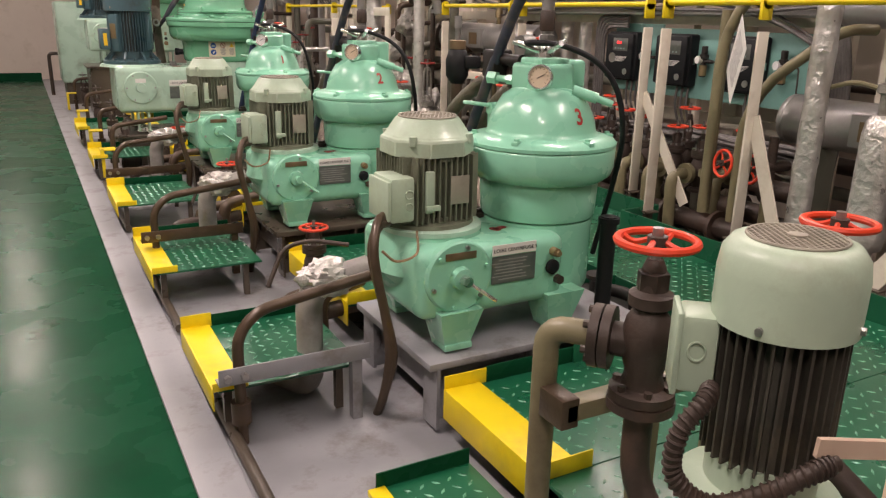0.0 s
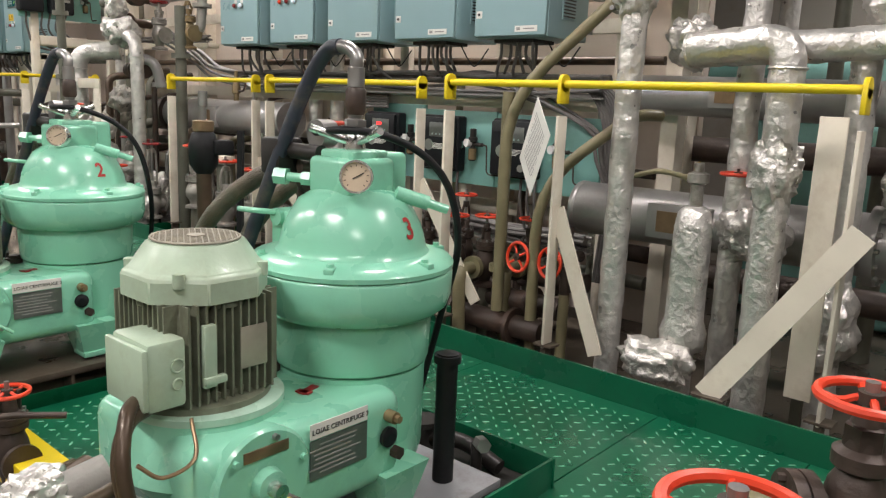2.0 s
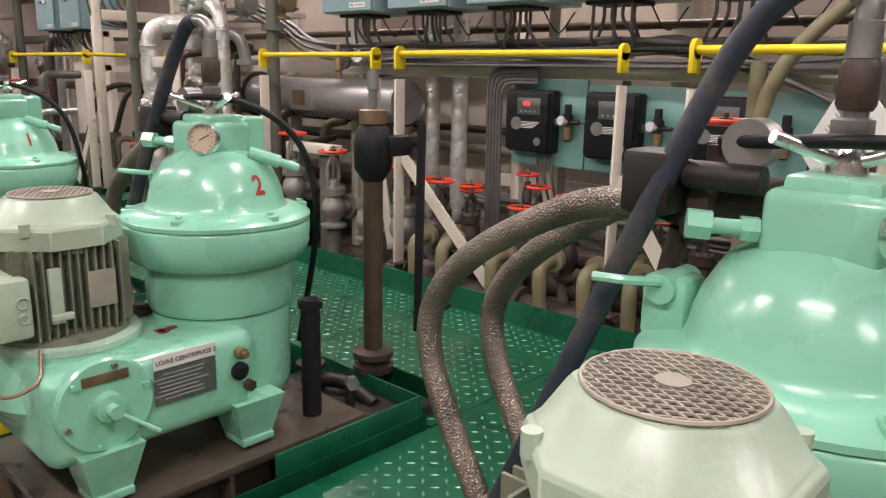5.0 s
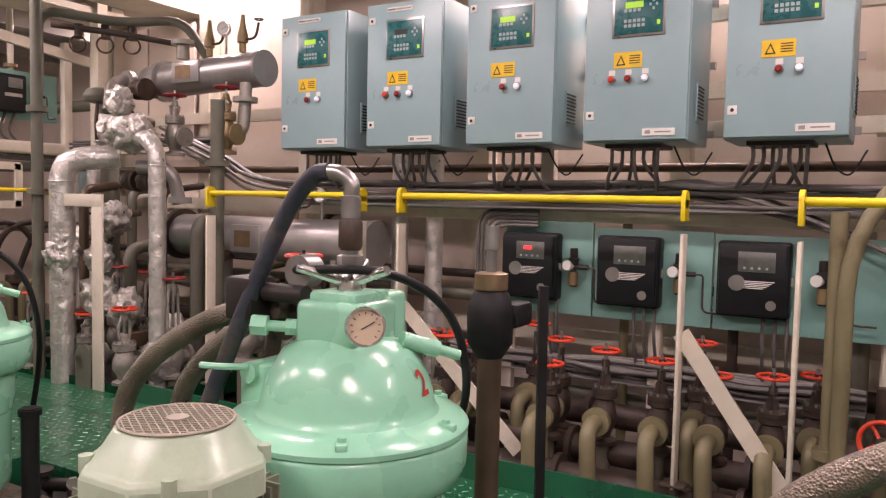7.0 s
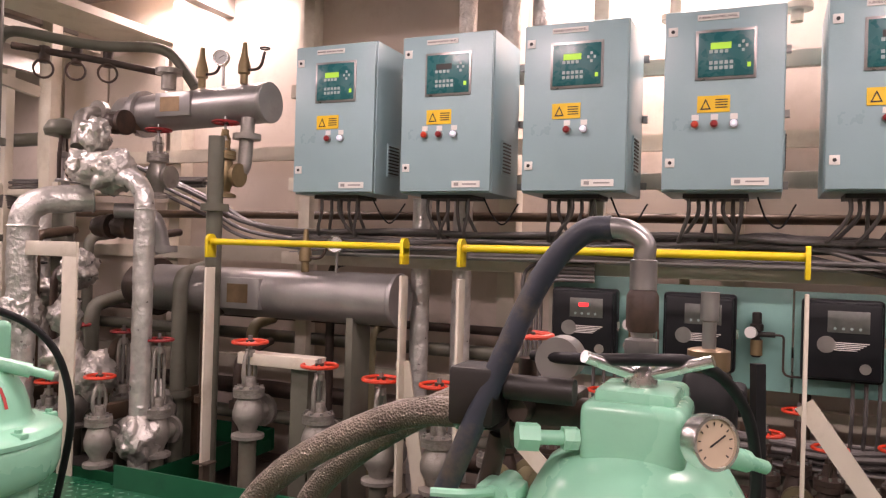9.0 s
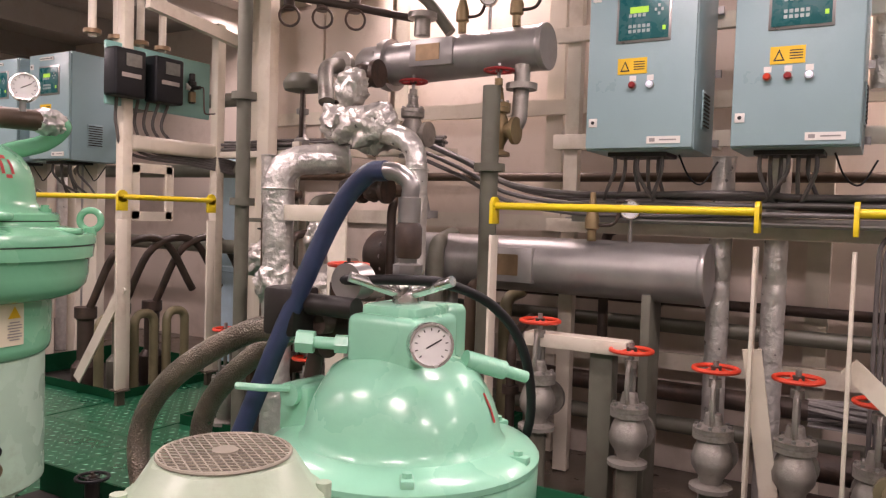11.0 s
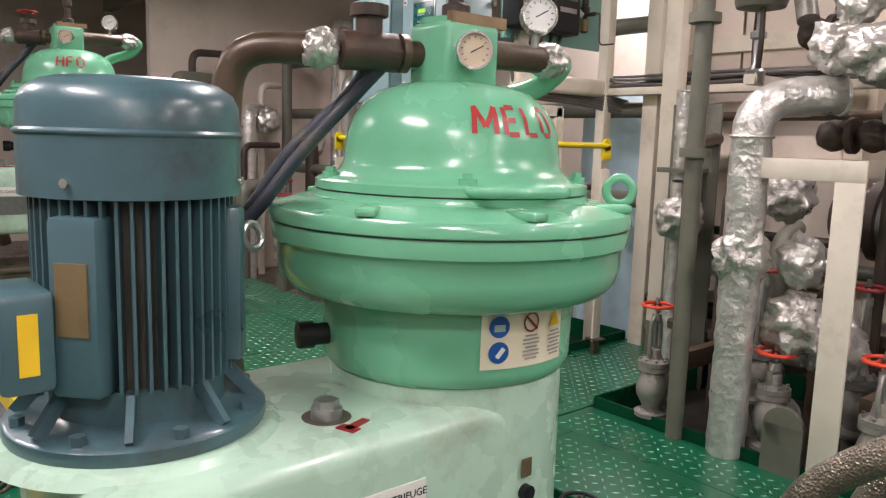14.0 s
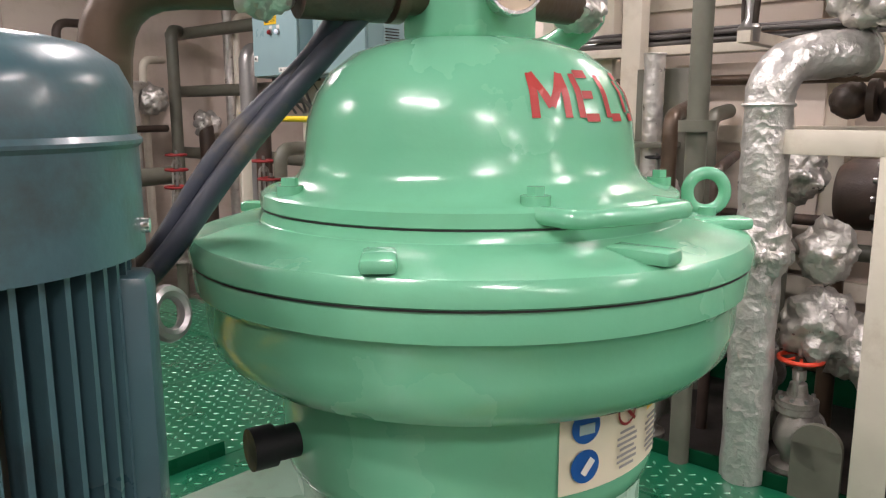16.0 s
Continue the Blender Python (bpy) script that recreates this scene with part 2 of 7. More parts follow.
def spline(pts, n=6):
    p = [Vector(q) for q in pts]
    p = [p[0] * 2 - p[1]] + p + [p[-1] * 2 - p[-2]]
    out = []
    for i in range(1, len(p) - 2):
        for k in range(n):
            t = k / n
            a, b, c, d = p[i - 1:i + 3]
            out.append(0.5 * ((2 * b) + (c - a) * t + (2 * a - 5 * b + 4 * c - d) * t * t + (3 * b - a - 3 * c + d) * t ** 3))
    out.append(p[-2])
    return out


def tube(bm, pts, r, seg=12, smooth=True, n=6, closed=False):
    """A round pipe along a line of points."""
    ps = spline(pts, n) if smooth else [Vector(p) for p in pts]
    rings, prev = [], None
    for i, p in enumerate(ps):
        d = (ps[min(i + 1, len(ps) - 1)] - ps[max(i - 1, 0)]).normalized()
        if prev is None:
            s = d.orthogonal().normalized()
        else:
            s = (prev - d * prev.dot(d)).normalized()
        prev = s
        u = d.cross(s)
        rings.append([bm.verts.new(p + (s * math.cos(2 * math.pi * k / seg) + u * math.sin(2 * math.pi * k / seg)) * r) for k in range(seg)])
    for a, b in zip(rings, rings[1:]):
        for k in range(seg):
            j = (k + 1) % seg
            bm.faces.new((a[k], a[j], b[j], b[k]))
    bm.faces.new(rings[0][::-1])
    bm.faces.new(rings[-1])
    return bm


def bend(pts, r, n=5):
    """A pipe run with its corners rounded to radius r."""
    p = [Vector(q) for q in pts]
    out = [p[0]]
    for a, b, c in zip(p, p[1:], p[2:]):
        d1, d2 = (a - b).normalized(), (c - b).normalized()
        k = min(r, (a - b).length * 0.49, (c - b).length * 0.49)
        s, e = b + d1 * k, b + d2 * k
        for i in range(n + 1):
            t = i / n
            out.append(s * (1 - t) ** 2 + b * 2 * t * (1 - t) + e * t * t)
    out.append(p[-1])
    return out


def pipe(bm, pts, r, rad=0.12, seg=16):
    return tube(bm, bend(pts, rad), r, seg, smooth=False)


def torus(bm, c, axis, R, r, seg=28, sub=8, arc=1.0):
    m = Matrix.Translation(c) @ rot_to(axis)
    k = seg if arc == 1.0 else seg + 1
    rings = []
    for i in range(k):
        a = 2 * math.pi * arc * i / seg
        rings.append([bm.verts.new(m @ Vector(((R + r * math.cos(2 * math.pi * j / sub)) * math.cos(a), (R + r * math.cos(2 * math.pi * j / sub)) * math.sin(a), r * math.sin(2 * math.pi * j / sub)))) for j in range(sub)])
    for i in range(seg):
        a, b = rings[i], rings[(i + 1) % k]
        for j in range(sub):
            jj = (j + 1) % sub
            bm.faces.new((a[j], b[j], b[jj], a[jj]))
    return bm


def blob(bm, c, s, seed=0, rough=0.12):
    """A lumpy wrapped shape."""
    r = bmesh.ops.create_icosphere(bm, subdivisions=4, radius=1)
    for v in r["verts"]:
        k = 1 + rough * noise.noise(v.co * 2.2 + Vector((seed * 3.1, seed, 0))) + rough * 0.6 * noise.noise(v.co * 6 + Vector((seed, 5, 0)))
        v.co = Vector(c) + Vector((v.co.x * s[0], v.co.y * s[1], v.co.z * s[2])) * k
    return bm


def lumpy(bm, amount, freq):
    for v in bm.verts:
        v.co += v.normal * amount * noise.noise(v.co * freq)
    return bm


SHIFT = {}


def bay(o):
    """Sets the pipework of the farther bay (past y = 6.9) nearer to the walkway."""
    x, y, z = o
    if x > 3.6 and 6.9 < y < 11.6:
        return Vector((x - 0.14, y - min(0.35, 0.1 + 0.1 * max(0.0, y - 8.0)), z))
    return Vector(o)


def thing(name, o, label, category, group="", world=False, move=(0, 0, 0)):
    e = new(name)
    e.empty_display_size = 0.1
    e.location = bay(o) + Vector(move)
    SHIFT[e] = Vector(o) if world else Vector()
    return tagged(e, label, category, group)


def part(name, bm, material, parent, label="", flat=False, sharp=38):
    """Links a bmesh as one mesh object under a thing or a part."""
    s = SHIFT.get(parent, Vector())
    if s.length:
        bmesh.ops.translate(bm, vec=-s, verts=bm.verts)
    bmesh.ops.recalc_face_normals(bm, faces=bm.faces)
    me = bpy.data.meshes.new(name)
    bm.to_mesh(me)
    bm.free()
    me.materials.append(material)
    if not flat:
        me.polygons.foreach_set("use_smooth", [True] * len(me.polygons))
        me.set_sharp_from_angle(angle=radians(sharp))
    ob = new(name, me)
    ob.parent = parent
    SHIFT[ob] = s
    if label:
        ob["label"] = label
    return ob


def solid(name, bm, material, label="", category="", kind="", group="", sharp=38):
    """A top-level mesh of its own."""
    ob = part(name, bm, material, None, "", False, sharp)
    return tagged(ob, label, category, group, kind)


def B():
    return bmesh.new()


def words(txt, size, material, parent, m, name="lettering", wrap=None, label="", depth=0.0008, bold=0.0, space=1.0):
    """Lettering in the built-in font, laid at the pose m, or wrapped by a function of (u, v)."""
    cu = bpy.data.curves.new("lettering", "FONT")
    cu.body, cu.size, cu.extrude, cu.offset = txt, size, 0.0 if wrap else depth, bold
    cu.resolution_u, cu.space_character = 3, space
    tmp = bpy.data.objects.new("tmp", cu)
    scene.collection.objects.link(tmp)
    bpy.context.view_layer.update()
    me = bpy.data.meshes.new_from_object(tmp.evaluated_get(bpy.context.evaluated_depsgraph_get()))
    bpy.data.objects.remove(tmp)
    bm = B()
    bm.from_mesh(me)
    bpy.data.meshes.remove(me)
    if wrap:
        bmesh.ops.triangulate(bm, faces=bm.faces)
        bmesh.ops.subdivide_edges(bm, edges=bm.edges, cuts=3)
        for v in bm.verts:
            v.co = wrap(v.co.x, v.co.y, v.co.z)
    else:
        bm.transform(m)
    return part(name, bm, material, parent, label, True)


def face_pose(o, right, up):
    """A pose whose x runs along right and whose y runs along up."""
    r, u = Vector(right).normalized(), Vector(up).normalized()
    m = Matrix((r, u, r.cross(u))).transposed().to_4x4()
    m.translation = o
    return m


def ring_bolts(bm, c, axis, R, n, r=0.008, h=0.012, a0=0.0):
    m = Matrix.Translation(c) @ rot_to(axis)
    for i in range(n):
        a = a0 + 2 * math.pi * i / n
        p = m @ Vector((R * math.cos(a), R * math.sin(a), 0))
        q = m @ Vector((R * math.cos(a), R * math.sin(a), h))
        cyl(bm, p, q, r, seg=6)
    return bm


def handwheel(parent, c, R, material=RED, axis=(0, 0, 1), spokes=4, name="handwheel"):
    m = Matrix.Translation(c) @ rot_to(axis)
    bm = torus(B(), c, axis, R, R * 0.115, 32, 8)
    for i in range(spokes):
        a = 2 * math.pi * i / spokes + 0.4
        tube(bm, [m @ Vector((0.2 * R * math.cos(a), 0.2 * R * math.sin(a), 0.02 * R)), m @ Vector((0.6 * R * math.cos(a), 0.6 * R * math.sin(a), -0.12 * R)), m @ Vector((R * math.cos(a), R * math.sin(a), 0))], R * 0.085, 6, n=3)
    w = part(name, bm, material, parent)
    bm = cyl(B(), m @ Vector((0, 0, -0.12 * R)), m @ Vector((0, 0, 0.14 * R)), R * 0.26)
    cyl(bm, m @ Vector((0, 0, 0.1 * R)), m @ Vector((0, 0, 0.34 * R)), R * 0.1, seg=6)
    part("hub", bm, IRON, w, "dark iron hub nut")
    return w


def gauge(parent, c, d, r=0.048, dial=DIAL):
    d = Vector(d).normalized()
    c = Vector(c)
    g = part("pressure_gauge", lathe(B(), [(r * 0.9, -0.02), (r, -0.016), (r, 0.016), (r * 0.97, 0.021), (r * 0.86, 0.021), (r * 0.85, 0.012)], 32, c, d, True), CHROME, parent, "round steel-rimmed pressure gauge")
    part("dial", cyl(B(), c + d * 0.0125, c + d * 0.0145, r * 0.85, seg=32), dial, g)
    up = Vector((0, 0, 1)) - d * d.z
    rt = up.cross(d).normalized()
    up = d.cross(rt)
    bm = bar(B(), c + d * 0.0165 - (rt * 0.9 + up * 0.5) * r * 0.25, c + d * 0.0165 + (rt * 0.9 + up * 0.5) * r * 0.5, r * 0.06, 0.001, d)
    for i in range(11):
        a = radians(-45 + 27 * i)
        q = rt * math.cos(a) + up * math.sin(a)
        bar(bm, c + d * 0.0165 + q * r * 0.62, c + d * 0.0165 + q * r * 0.74, r * 0.045, 0.001, d)
    part("needle", bm, INK, g)
    return g


STROKES = {
    "M": [(0, 0, 0, 1), (0, 1, 0.38, 0.25), (0.38, 0.25, 0.76, 1), (0.76, 1, 0.76, 0)],
    "E": [(0, 0, 0, 1), (0.1, 1, 0.5, 1), (0.1, 0.52, 0.42, 0.52), (0.1, 0, 0.5, 0)],
    "L": [(0, 0, 0, 1), (0.1, 0, 0.5, 0)],
    "O": [(0, 0.12, 0, 0.88), (0.1, 1, 0.45, 1), (0.55, 0.88, 0.55, 0.12), (0.45, 0, 0.1, 0)],
    "H": [(0, 0, 0, 1), (0.1, 0.5, 0.45, 0.5), (0.55, 0, 0.55, 1)],
    "F": [(0, 0, 0, 1), (0.1, 1, 0.5, 1), (0.1, 0.52, 0.42, 0.52)],
}


def stencil(txt, h, wd, material, parent, wrap, label):
    """Stencilled letters as painted strokes, laid on a curved face."""
    x = 0.0
    for ch in txt:
        bm = B()
        for x0, y0, x1, y1 in STROKES[ch]:
            a, b = Vector((x + x0 * h, y0 * h)), Vector((x + x1 * h, y1 * h))
            d = (b - a).normalized()
            q = Vector((-d.y, d.x)) * wd / 2
            rows = []
            for i in range(7):
                p = a + (b - a) * i / 6
                rows.append([bm.verts.new(wrap(*(p + q), 0)), bm.verts.new(wrap(*(p - q), 0))])
            for r, s in zip(rows, rows[1:]):
                bm.faces.new((r[0], r[1], s[1], s[0]))
        part("letter", bm, material, parent, label, True)
        x += h * (1.12 if ch == "M" else 0.86)

# ---- setting ----
FZ = 0.20          # top of the walkway plates
X0, X1, Y0, Y1 = -2.6, 8.2, -3.2, 19.4


def block(name, x0, x1, y0, y1, z0, z1, material, kind="structure", label="", category="", bev=0.0):
    return solid(name, box(B(), ((x0 + x1) / 2, (y0 + y1) / 2, (z0 + z1) / 2), (x1 - x0, y1 - y0, z1 - z0), bev), material, label, category, kind)


block("floor", X0, 0.28, Y0, Y1, -0.15, 0.0, DECK, label="glossy green painted steel deck of the aisle")
block("floor_bilge", 0.28, 1.3, Y0, Y1, -0.15, -0.012, GREY, label="grey painted steel deck under the walkway")
# Darker than the grey deck: shade under the pipework put into the colour.
block("floor_under_pipes", 1.3, X1, Y0, Y1, -0.15, -0.012, OILSHADE, label="steel deck under the pipework, its shade put into the colour")
block("trim", 0.28, 0.44, Y0, Y1, -0.012, 0.016, GREY, label="grey painted margin strip beside the aisle", bev=0.004)
# West, south and far east walls take DIM so they bounce less light.
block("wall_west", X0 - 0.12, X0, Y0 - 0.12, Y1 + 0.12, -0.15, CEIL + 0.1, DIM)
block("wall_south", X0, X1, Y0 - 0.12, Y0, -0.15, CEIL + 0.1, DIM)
block("wall_north", X0, X1, Y1, Y1 + 0.12, -0.15, CEIL + 0.1, WALL)
block("baseboard", X0, 0.28, Y1 - 0.012, Y1, 0.0, 0.16, DECK)
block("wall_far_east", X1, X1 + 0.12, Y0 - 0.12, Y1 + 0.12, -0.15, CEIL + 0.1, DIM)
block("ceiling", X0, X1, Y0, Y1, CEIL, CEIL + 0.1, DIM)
block("wall_east", 5.32, 5.40, 3.05, 10.35, -0.012, CEIL, WALL, label="cream painted steel bulkhead behind the pipework")
for i in range(12):
    by = -2.0 + i * 1.75
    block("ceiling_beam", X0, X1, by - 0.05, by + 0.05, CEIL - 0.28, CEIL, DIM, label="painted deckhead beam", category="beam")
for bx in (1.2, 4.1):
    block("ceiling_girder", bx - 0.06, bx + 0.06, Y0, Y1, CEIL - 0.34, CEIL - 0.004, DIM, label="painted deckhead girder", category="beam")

# frames of the bulkhead: upright stiffeners and horizontal girts
for sy in (3.12, 4.6, 6.02, 7.66, 8.9, 10.28):
    block("bulkhead_stiffener", 5.18, 5.32, sy - 0.06, sy + 0.06, -0.01, CEIL - 0.001, CREAM, label="cream steel bulkhead stiffener", category="stiffener")
for gz, gx in ((2.32, 5.12), (1.55, 5.1), (0.72, 5.12)):
    block("bulkhead_girt", gx, 5.18, 3.05, 10.3, gz - 0.05, gz + 0.05, CREAM, label="cream steel girt along the bulkhead", category="girt")

# ceiling fittings
for lx, ly in LAMPS:
    f = thing("ceiling_light", (lx, ly, CEIL - 0.12), "white twin-tube fluorescent fitting under the deckhead", "light", "fluorescent fittings")
    part("housing", box(B(), (0, 0, 0.06), (0.26, 1.26, 0.1), 0.01), PAPER, f)
    for dx in (-0.06, 0.06):
        part("tube", cyl(B(), (dx, -0.6, 0.0), (dx, 0.6, 0.0), 0.014), TUBE, f, "lit fluorescent tube")


def chequer(bm, x0, x1, y0, y1, z, holes=(), pitch=0.056):
    """Raised lozenges of tread plate, turned alternately."""
    i = 0
    nx, ny = int((x1 - x0) / pitch), int((y1 - y0) / pitch)
    vs, fs = [], []
    for a in range(nx):
        for b in range(ny):
            x, y = x0 + (a + 0.5) * pitch, y0 + (b + 0.5) * pitch
            if any(h[0] < x < h[1] and h[2] < y < h[3] for h in holes):
                continue
            an = 0.785 if (a + b) % 2 else -0.785
            c, s = math.cos(an), math.sin(an)
            k = len(vs)
            for u, v, w in ((-0.017, 0, 0), (0, -0.006, 0), (0.017, 0, 0), (0, 0.006, 0), (-0.009, 0, 0.003), (0.009, 0, 0.003)):
                vs.append((x + u * c - v * s, y + u * s + v * c, z + w))
            fs += [(k, k + 1, k + 4), (k + 1, k + 5, k + 4), (k + 1, k + 2, k + 5), (k + 2, k + 3, k + 5), (k + 3, k + 4, k + 5), (k + 3, k, k + 4)]
    me = bpy.data.meshes.new("t")
    me.from_pydata(vs, [], fs)
    bm.from_mesh(me)
    bpy.data.meshes.remove(me)
    return bm


def plates(name, x0, x1, y0, y1, label, studs=True):
    """One walkway plate with raised lozenges."""
    p = block(name, x0 + 0.003, x1 - 0.003, y0 + 0.003, y1 - 0.003, FZ - 0.012, FZ, PLATE, label=label)
    if studs:
        t = part("tread_pattern", chequer(B(), x0 + 0.02, x1 - 0.02, y0 + 0.02, y1 - 0.02, FZ), STUD, p, flat=True)
        t["kind"] = "stuff"
    return p


STANDS = [2.66, 4.62, 6.64]
AX = 1.835
LAB = "green painted chequer plate of the raised walkway"
edges_y = [0.2, 1.62, 2.25, 3.22, 4.14, 5.2, 6.17, 7.2, 8.18, 9.35, 10.5, 11.5, 12.6, 14.4, 16.4]
for ya, yb in zip(edges_y, edges_y[1:]):
    gap = any(ya - 0.1 < s < yb + 0.1 for s in STANDS) or ya == 8.18 or ya == 12.6
    plates("walkway_plate", 2.42 if gap else 1.17, 3.30, ya, yb, LAB)
    if not gap and ya > 0.3:
        # yellow nosing at the aisle end of each passage
        n = thing("yellow_step_nosing", (1.17, (ya + yb) / 2, FZ), "yellow painted folded nosing at the end of the walkway plate", "step edge", "yellow nosings")
        ln = yb - ya
        part("nosing", box(B(), (0.0, 0, -0.05), (0.006, ln, 0.12), 0.002), YELLOW, n)
        part("tread", box(B(), (0.075, 0, 0.006), (0.15, ln, 0.006), 0.002), YELLOW, n)
        part("end_flap", box(B(), (0.09, ln / 2, 0.03), (0.18, 0.006, 0.06), 0.002), YELLOW, n)
        part("end_flap", box(B(), (0.09, -ln / 2, 0.03), (0.18, 0.006, 0.06), 0.002), YELLOW, n)
        part("coaming", box(B(), (0.7, ln / 2, 0.03), (1.04, 0.008, 0.07), 0.002), DECK, n, "green upstand along the plate")
    for px in (1.4, 2.3, 3.2):
        if gap and px < 2.4:
            continue
        block("walkway_post", px - 0.03, px + 0.03, ya + 0.04, ya + 0.1, -0.012, FZ - 0.012, GREY, label="grey steel stool under the walkway", category="support")
# kerb between the walkway and the pipework
block("walkway_kerb", 3.30, 3.312, 0.2, 3.75, FZ - 0.15, 0.33, PLATE, label="green painted steel kerb along the walkway", category="kerb")
block("walkway_kerb", 3.62, 3.632, 3.75, 7.84, FZ - 0.15, 0.33, PLATE, label="green painted steel kerb along the walkway", category="kerb")
block("walkway_kerb", 3.312, 3.62, 3.744, 3.756, FZ - 0.15, 0.33, PLATE, label="green painted return of the kerb", category="kerb")
plates("walkway_plate", 3.30, 3.62, 3.76, 7.84, LAB)
plates("walkway_plate", 3.30, 3.67, 7.84, 9.53, LAB)
plates("walkway_plate", 3.30, 5.3, 9.54, 10.33, LAB)
plates("walkway_plate", 3.30, 3.81, 10.34, 14.0, LAB)
# drip trays round the valve groups
for nm, x0, x1, y0, y1 in (("tray", 3.82, 5.2, 7.95, 9.70), ("tray", 3.96, 5.2, 10.69, 12.3)):
    tr = thing("drip_tray", ((x0 + x1) / 2, (y0 + y1) / 2, 0.1), "dark green steel drip tray under the valves", "tray", world=True)
    part("pan", box(B(), ((x0 + x1) / 2, (y0 + y1) / 2, 0.1), (x1 - x0, y1 - y0, 0.006)), DARK, tr)
    for a, b in (((x0, y0), (x1, y0)), ((x0, y1), (x1, y1)), ((x0, y0), (x0, y1)), ((x1, y0), (x1, y1))):
        part("rim", bar(B(), (*a, 0.18), (*b, 0.18), 0.012, 0.16), DECK, tr, "green painted rim")

# steps of the outer row with a yellow nosing
for sy, sl in ((2.93, 0.63), (4.45, 0.76), (6.05, 0.72), (8.0, 0.6), (10.0, 0.6)):
    n = thing("step_plate", (0.41, sy, FZ), "green chequer step plate with a yellow nosing", "step", "outer step plates")
    q = part("tread", box(B(), (0.3, 0, -0.006), (0.56, sl, 0.01)), PLATE, n)
    t = part("tread_pattern", chequer(B(), 0.14, 0.57, -sl / 2, sl / 2, 0.0, pitch=0.05), STUD, q, flat=True)
    t["kind"] = "stuff"
    part("nosing", box(B(), (0, 0, -0.035), (0.006, sl, 0.09), 0.002), YELLOW, n)
    part("nosing_top", box(B(), (0.06, 0, 0.004), (0.12, sl, 0.006), 0.002), YELLOW, n)
    part("end_flap", box(B(), (0.065, sl / 2, 0.03), (0.13, 0.006, 0.065), 0.002), YELLOW, n)
    part("end_flap", box(B(), (0.065, -sl / 2, 0.015), (0.13, 0.006, 0.035), 0.002), YELLOW, n)
    part("coaming", box(B(), (0.35, sl / 2, 0.025), (0.44, 0.006, 0.055), 0.002), DECK, n)
    for lx in (0.06, 0.5):
        for ly in (-sl / 2 + 0.05, sl / 2 - 0.05):
            part("leg", box(B(), (lx, ly, -0.106), (0.03, 0.03, 0.19)), OILSHADE, n)
n = thing("low_step_plate", (0.78, 1.66, 0.08), "low green chequer step with a yellow nosing", "step")
q = part("tread", box(B(), (0.16, 0, 0), (0.34, 0.6, 0.01)), PLATE, n)
part("tread_pattern", chequer(B(), 0.05, 0.32, -0.28, 0.28, 0.005, pitch=0.05), STUD, q, flat=True)["kind"] = "stuff"
part("nosing", box(B(), (-0.01, 0, 0.0), (0.06, 0.6, 0.024), 0.004), YELLOW, n)
part("coaming", box(B(), (0.16, 0.3, 0.03), (0.34, 0.006, 0.06)), DECK, n)
part("leg", box(B(), (0.16, 0, -0.05), (0.2, 0.4, 0.084)), OILSHADE, n)

# ---- centrifuges ----


def motor_fins(parent, material, r, z0, z1, n, depth, th, o=(0, 0)):
    """Radial cooling fins, each a part of its own."""
    for i in range(n):
        a = 2 * math.pi * i / n
        m = Matrix.Translation((o[0], o[1], (z0 + z1) / 2)) @ Matrix.Rotation(a, 4, "Z") @ Matrix.Translation((r - depth / 2, 0, 0))
        part("fin", box(B(), None, (depth, th, z1 - z0), m=m), material, parent, flat=True)


def square_fins(parent, material, half, z0, z1, n, depth, th, o):
    """Parallel cooling fins on the four sides of a square motor."""
    for s in range(4):
        for i in range(n):
            u = (i - (n - 1) / 2) * (1.62 * half / n)
            m = Matrix.Translation((o[0], o[1], (z0 + z1) / 2)) @ Matrix.Rotation(math.pi / 2 * s, 4, "Z") @ Matrix.Translation((half - depth / 2, u, 0))
            part("fin", box(B(), None, (depth, th, z1 - z0), m=m), material, parent, flat=True)


def grille(parent, c, R, th=0.004):
    """A fan cover's pierced disc: black disc for the shade in the well, mesh of bars above."""
    bm = B()
    n = 7
    for k in range(-n, n + 1):
        u = R * k / (n + 0.6)
        h = math.sqrt(max(R * R - u * u, 0))
        for an in (0.52, -0.52):
            m = Matrix.Translation(c) @ Matrix.Rotation(an, 4, "Z")
            bar(bm, m @ Vector((u, -h, 0.002)), m @ Vector((u, h, 0.002)), R * 0.026, 0.003)
    g = part("fan_grille", torus(bm, (c[0], c[1], c[2] + 0.001), (0, 0, 1), R, R * 0.03, 32, 6), GRILLE, parent, "pierced fan grille")
    part("grille_centre", cyl(B(), c, (c[0], c[1], c[2] + 0.006), R * 0.2), GRILLE, g)
    # Near-black disc stands in for the shade inside the fan cover.
    part("well_shade", cyl(B(), (c[0], c[1], c[2] - 0.034), (c[0], c[1], c[2] - 0.026), R * 0.985, seg=32), DARK, g)
    return g


